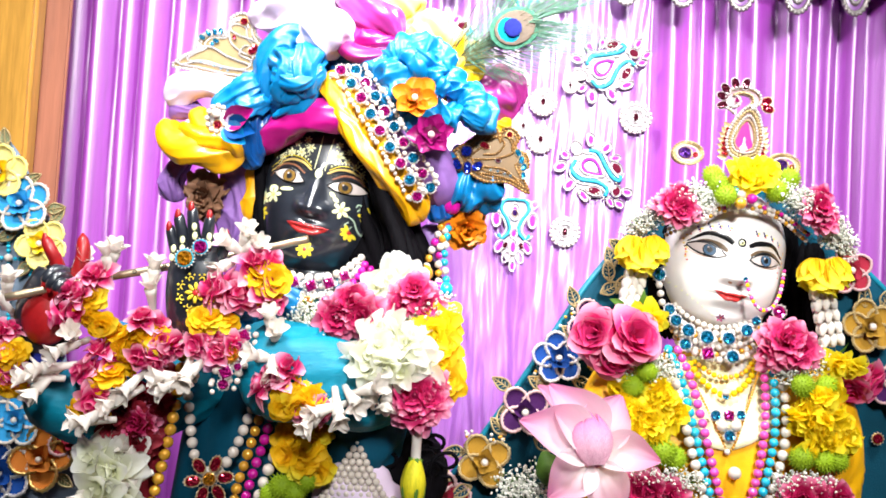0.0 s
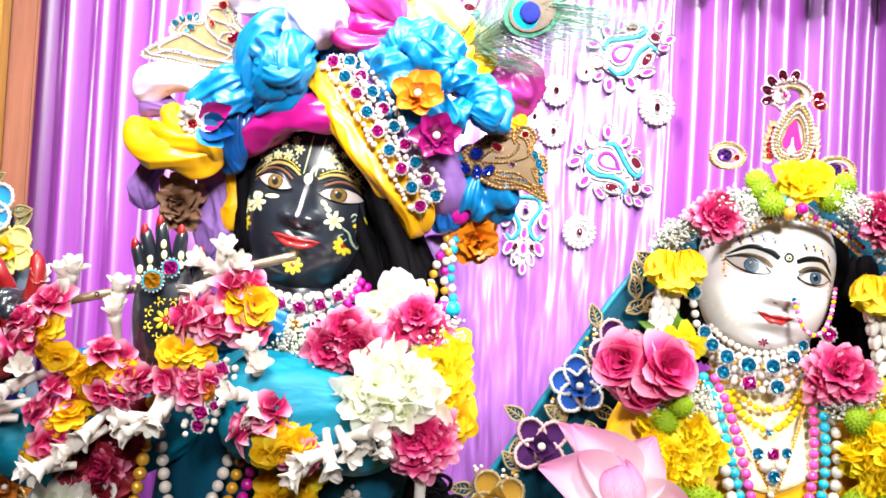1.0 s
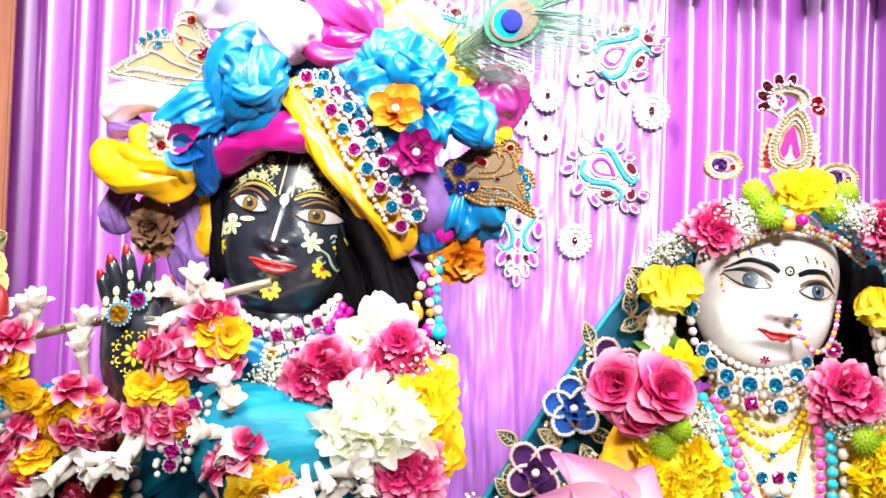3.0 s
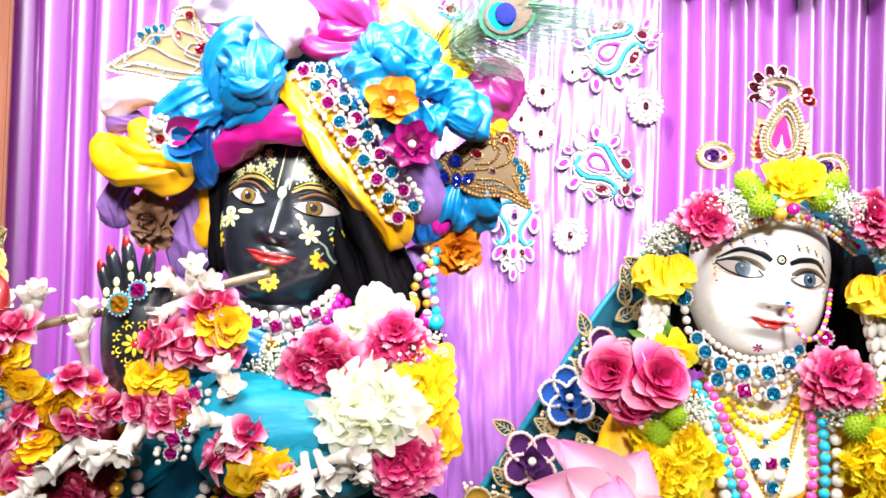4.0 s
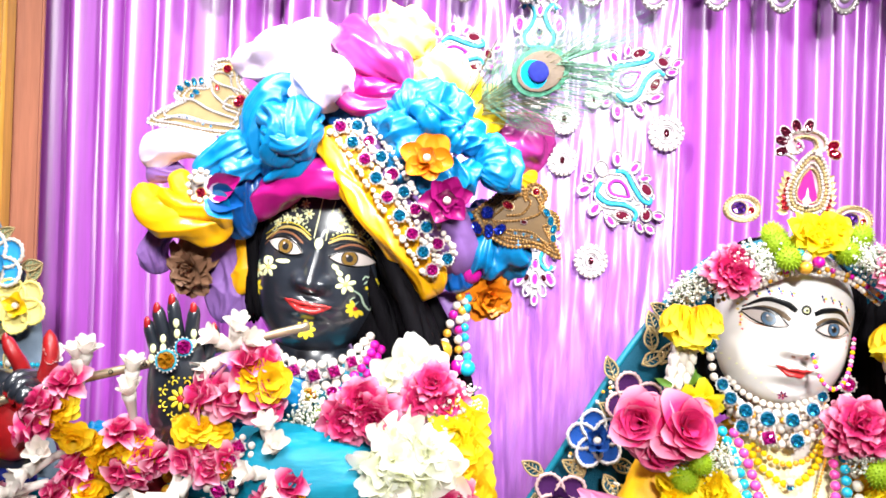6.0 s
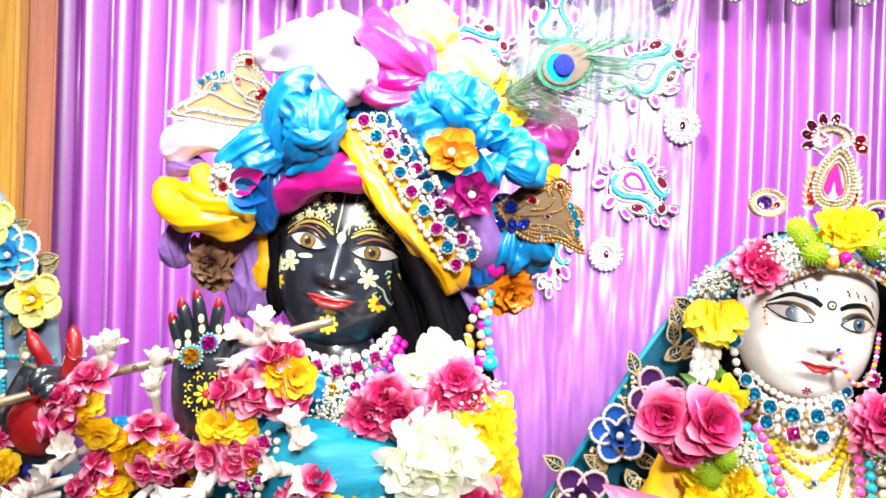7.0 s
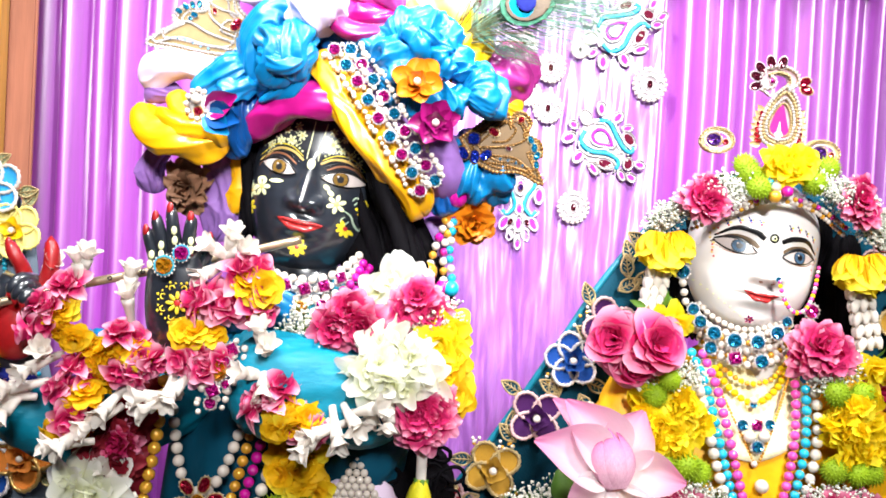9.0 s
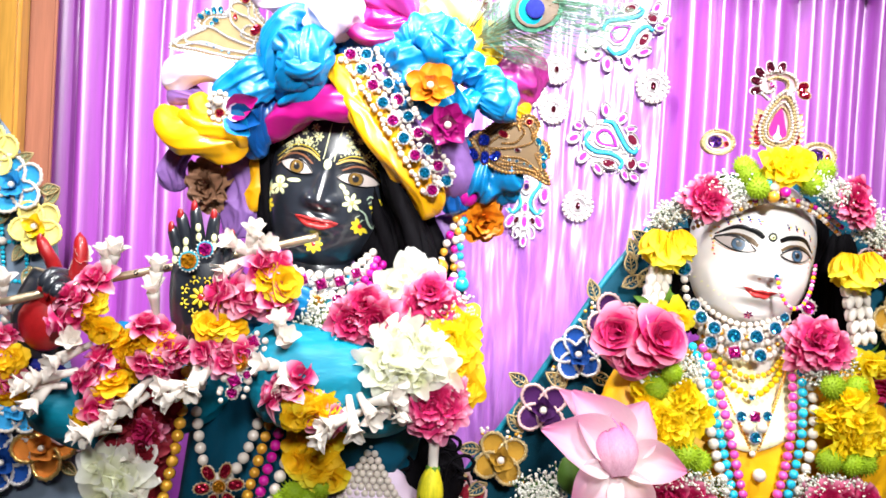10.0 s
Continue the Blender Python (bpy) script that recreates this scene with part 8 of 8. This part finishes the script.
def medallion(at, s=1.0):
    ob = motif(at, "round silver medallion with a maroon drop stone")
    mm = Matrix.Translation(at) @ Matrix.Scale(0.00088 * s, 4)
    fill(ob, "lace", LACE_W, loop(0, 0, 25, 25, 0, 24), mm, 1.0)
    cords(ob, "braid", SILVER, [(loop(0, 0, 23, 23, 0), 2.4), (loop(0, 0, 14, 15, 0), 2.4)], mm)
    cords(ob, "braid", OXID, [(loop(0, 0, 27.5, 27.5, 0, 24), 0.8), (loop(0, 0, 9.5, 10.5, 0), 0.8)], mm)
    for k in range(20):
        a = 18 * k
        piece("bead", BEAD["pearl"], mm @ Matrix.Translation((26.5 * math.cos(radians(a)), 0.5, 26.5 * math.sin(radians(a)))) @ Matrix.Scale(3.2, 4), ob)
        if k % 2:
            piece("bead", BEAD["silver"], mm @ Matrix.Translation((18.5 * math.cos(radians(a)), 0, 18.5 * math.sin(radians(a)))) @ Matrix.Scale(2.4, 4), ob)
    piece("gem", GEM["maroon"], mm @ aim((0, -1, 0), (0, -1, 0), 0, 6), ob)


paisley((0.276, 1.434, 1.904), 0)
paisley((0.259, 1.434, 1.714), 70)
paisley((-0.010, 1.434, 1.933), 30, 0.9)
drop_motif((0.123, 1.434, 1.606))
drop_motif((0.117, 1.434, 2.002), 180)
for p, s in (((0.162, 1.435, 1.835), 1.0), ((0.161, 1.435, 1.768), 1.0), ((0.213, 1.435, 1.606), 1.08), ((0.115, 1.435, 1.871), 0.9), ((0.328, 1.435, 1.817), 1.15), ((0.129, 1.435, 1.790), 0.8), ((0.209, 1.435, 1.868), 0.6)):
    medallion(p, s)

# ---- valance with silver ovals along its edge ----
valance = thing("valance", (0.0, 1.42, 2.02), "purple valance with silver beaded ovals along its hem", "valance")
HEM = (0.397, 1.420, 2.045)[2]


def hang(u, v):
    x = -0.85 + 2.05 * u
    z0 = HEM + 0.012 + 0.018 * abs(math.sin(math.pi * (x - 0.045) / 0.1))
    return (x, 1.425 + 0.010 * math.sin(48 * x) + 0.012 * v, z0 + (2.78 - z0) * v)


ob = part("valance_cloth", grid(hang, 240, 6), CURTAIN, valance)
ob.modifiers.new("thickness", "SOLIDIFY").thickness = 0.003
g = Shape()
g.add(*ring(1, 0.16, 24, 8, 0, (0.62, 1)), 0)
for k in range(22):
    a = 6.2832 * k / 22
    g.add(*ball(0.12, 6, 4, (0.68 * math.cos(a), 1.08 * math.sin(a), 0.06)), 0)
g.add(*ring(0.5, 0.13, 18, 6, 0.05, (0.6, 1)), 0)
g.add(*ball(0.9, 20, 6, (0, 0, -0.02), (0.6, 1, 0.06)), 1)
OVAL = mesh_of("oval", g, [OXID, LILAC])
for i in range(-8, 10):
    x = (0.392, 1.400, 2.018)[0] + 0.1 * i
    piece("oval", OVAL, aim((x, 1.40, HEM + rng.uniform(-0.004, 0.004)), (0, -1, 0), rng.uniform(-4, 4), 0.034), valance, "silver beaded oval")

# ---- a neighbouring veil at the altar's side ----
side_veil = thing("embroidered_veil", (-0.616, 1.200, 1.383), "grey blue veil with embroidered flowers and turquoise bead lattice", "veil")
SV_OUT = [(-0.732, 1.200, 1.719), (-0.675, 1.200, 1.693), (-0.639, 1.200, 1.664), (-0.595, 1.200, 1.589), (-0.565, 1.200, 1.528), (-0.553, 1.200, 1.453), (-0.540, 1.200, 1.355), (-0.506, 1.200, 1.258), (-0.468, 1.200, 1.146), (-0.401, 1.200, 0.644)]
SV_IN = [(-0.810, 1.210, 1.717), (-0.806, 1.210, 1.674), (-0.801, 1.210, 1.624), (-0.795, 1.210, 1.556), (-0.790, 1.210, 1.498), (-0.783, 1.210, 1.423), (-0.775, 1.210, 1.331), (-0.766, 1.210, 1.233), (-0.757, 1.210, 1.126), (-0.712, 1.210, 0.619)]
ob = part("veil_cloth", between(SV_OUT, SV_IN, -0.006, seed=7.0), GREYCLOTH, side_veil)
ob.modifiers.new("thickness", "SOLIDIFY").thickness = 0.002
for p, r, k, n_, t, lab in (((-0.611, 1.178, 1.580), 0.040, "sky", 5, 15, "sky blue velvet flower with white rim"), ((-0.646, 1.178, 1.624), 0.038, "pale", 5, 0, "pale yellow cloth flower"), ((-0.577, 1.176, 1.524), 0.036, "pale", 5, 30, "pale yellow cloth flower"),
                            ((-0.592, 1.176, 1.272), 0.038, "sky", 5, 0, "sky blue velvet flower with white rim"), ((-0.607, 1.176, 1.196), 0.042, "blue", 5, 20, "deep blue velvet flower"), ((-0.551, 1.174, 1.220), 0.044, "orange", 4, 10, "orange velvet flower"),
                            ((-0.510, 1.178, 1.250), 0.036, "red", 4, 30, "dark red velvet flower"), ((-0.710, 1.178, 1.666), 0.04, "sky", 5, 30, "sky blue velvet flower with white rim")):
    sewn_flower(side_veil, p, r, k, n_, t, lab)
for p, t in (((-0.618, 1.185, 1.610), -60), ((-0.582, 1.185, 1.574), -80), ((-0.573, 1.185, 1.555), -40), ((-0.621, 1.185, 1.540), 120), ((-0.647, 1.185, 1.661), 10), ((-0.597, 1.185, 1.500), 150), ((-0.634, 1.185, 1.552), 90), ((-0.573, 1.185, 1.313), -60), ((-0.609, 1.185, 1.303), 30), ((-0.534, 1.182, 1.195), -120), ((-0.582, 1.182, 1.241), 60), ((-0.523, 1.182, 1.216), -90), ((-0.589, 1.185, 1.468), 170)):
    sewn_leaf(side_veil, p, 0.03, t, LEAFS)
for a, b in (((-0.633, 1.186, 1.531), (-0.613, 1.186, 1.287)), ((-0.596, 1.186, 1.484), (-0.580, 1.186, 1.289)), ((-0.676, 1.186, 1.500), (-0.593, 1.186, 1.500)), ((-0.671, 1.186, 1.446), (-0.556, 1.186, 1.445)), ((-0.666, 1.186, 1.389), (-0.547, 1.186, 1.388)), ((-0.661, 1.186, 1.328), (-0.542, 1.186, 1.330)), ((-0.558, 1.186, 1.420), (-0.549, 1.186, 1.307))):
    strand(side_veil, [a, Vector(a).lerp(Vector(b), 0.5), b], ["turq"], 0.0032)
for p in ((-0.629, 1.183, 1.501), (-0.596, 1.183, 1.502), (-0.624, 1.183, 1.448), (-0.592, 1.183, 1.447), (-0.620, 1.183, 1.391), (-0.587, 1.183, 1.389), (-0.615, 1.183, 1.330), (-0.582, 1.183, 1.330), (-0.554, 1.183, 1.390), (-0.549, 1.183, 1.331)):
    piece("bead", BEAD["pearl"], Matrix.Translation(p) @ Matrix.Scale(0.006, 4), side_veil)
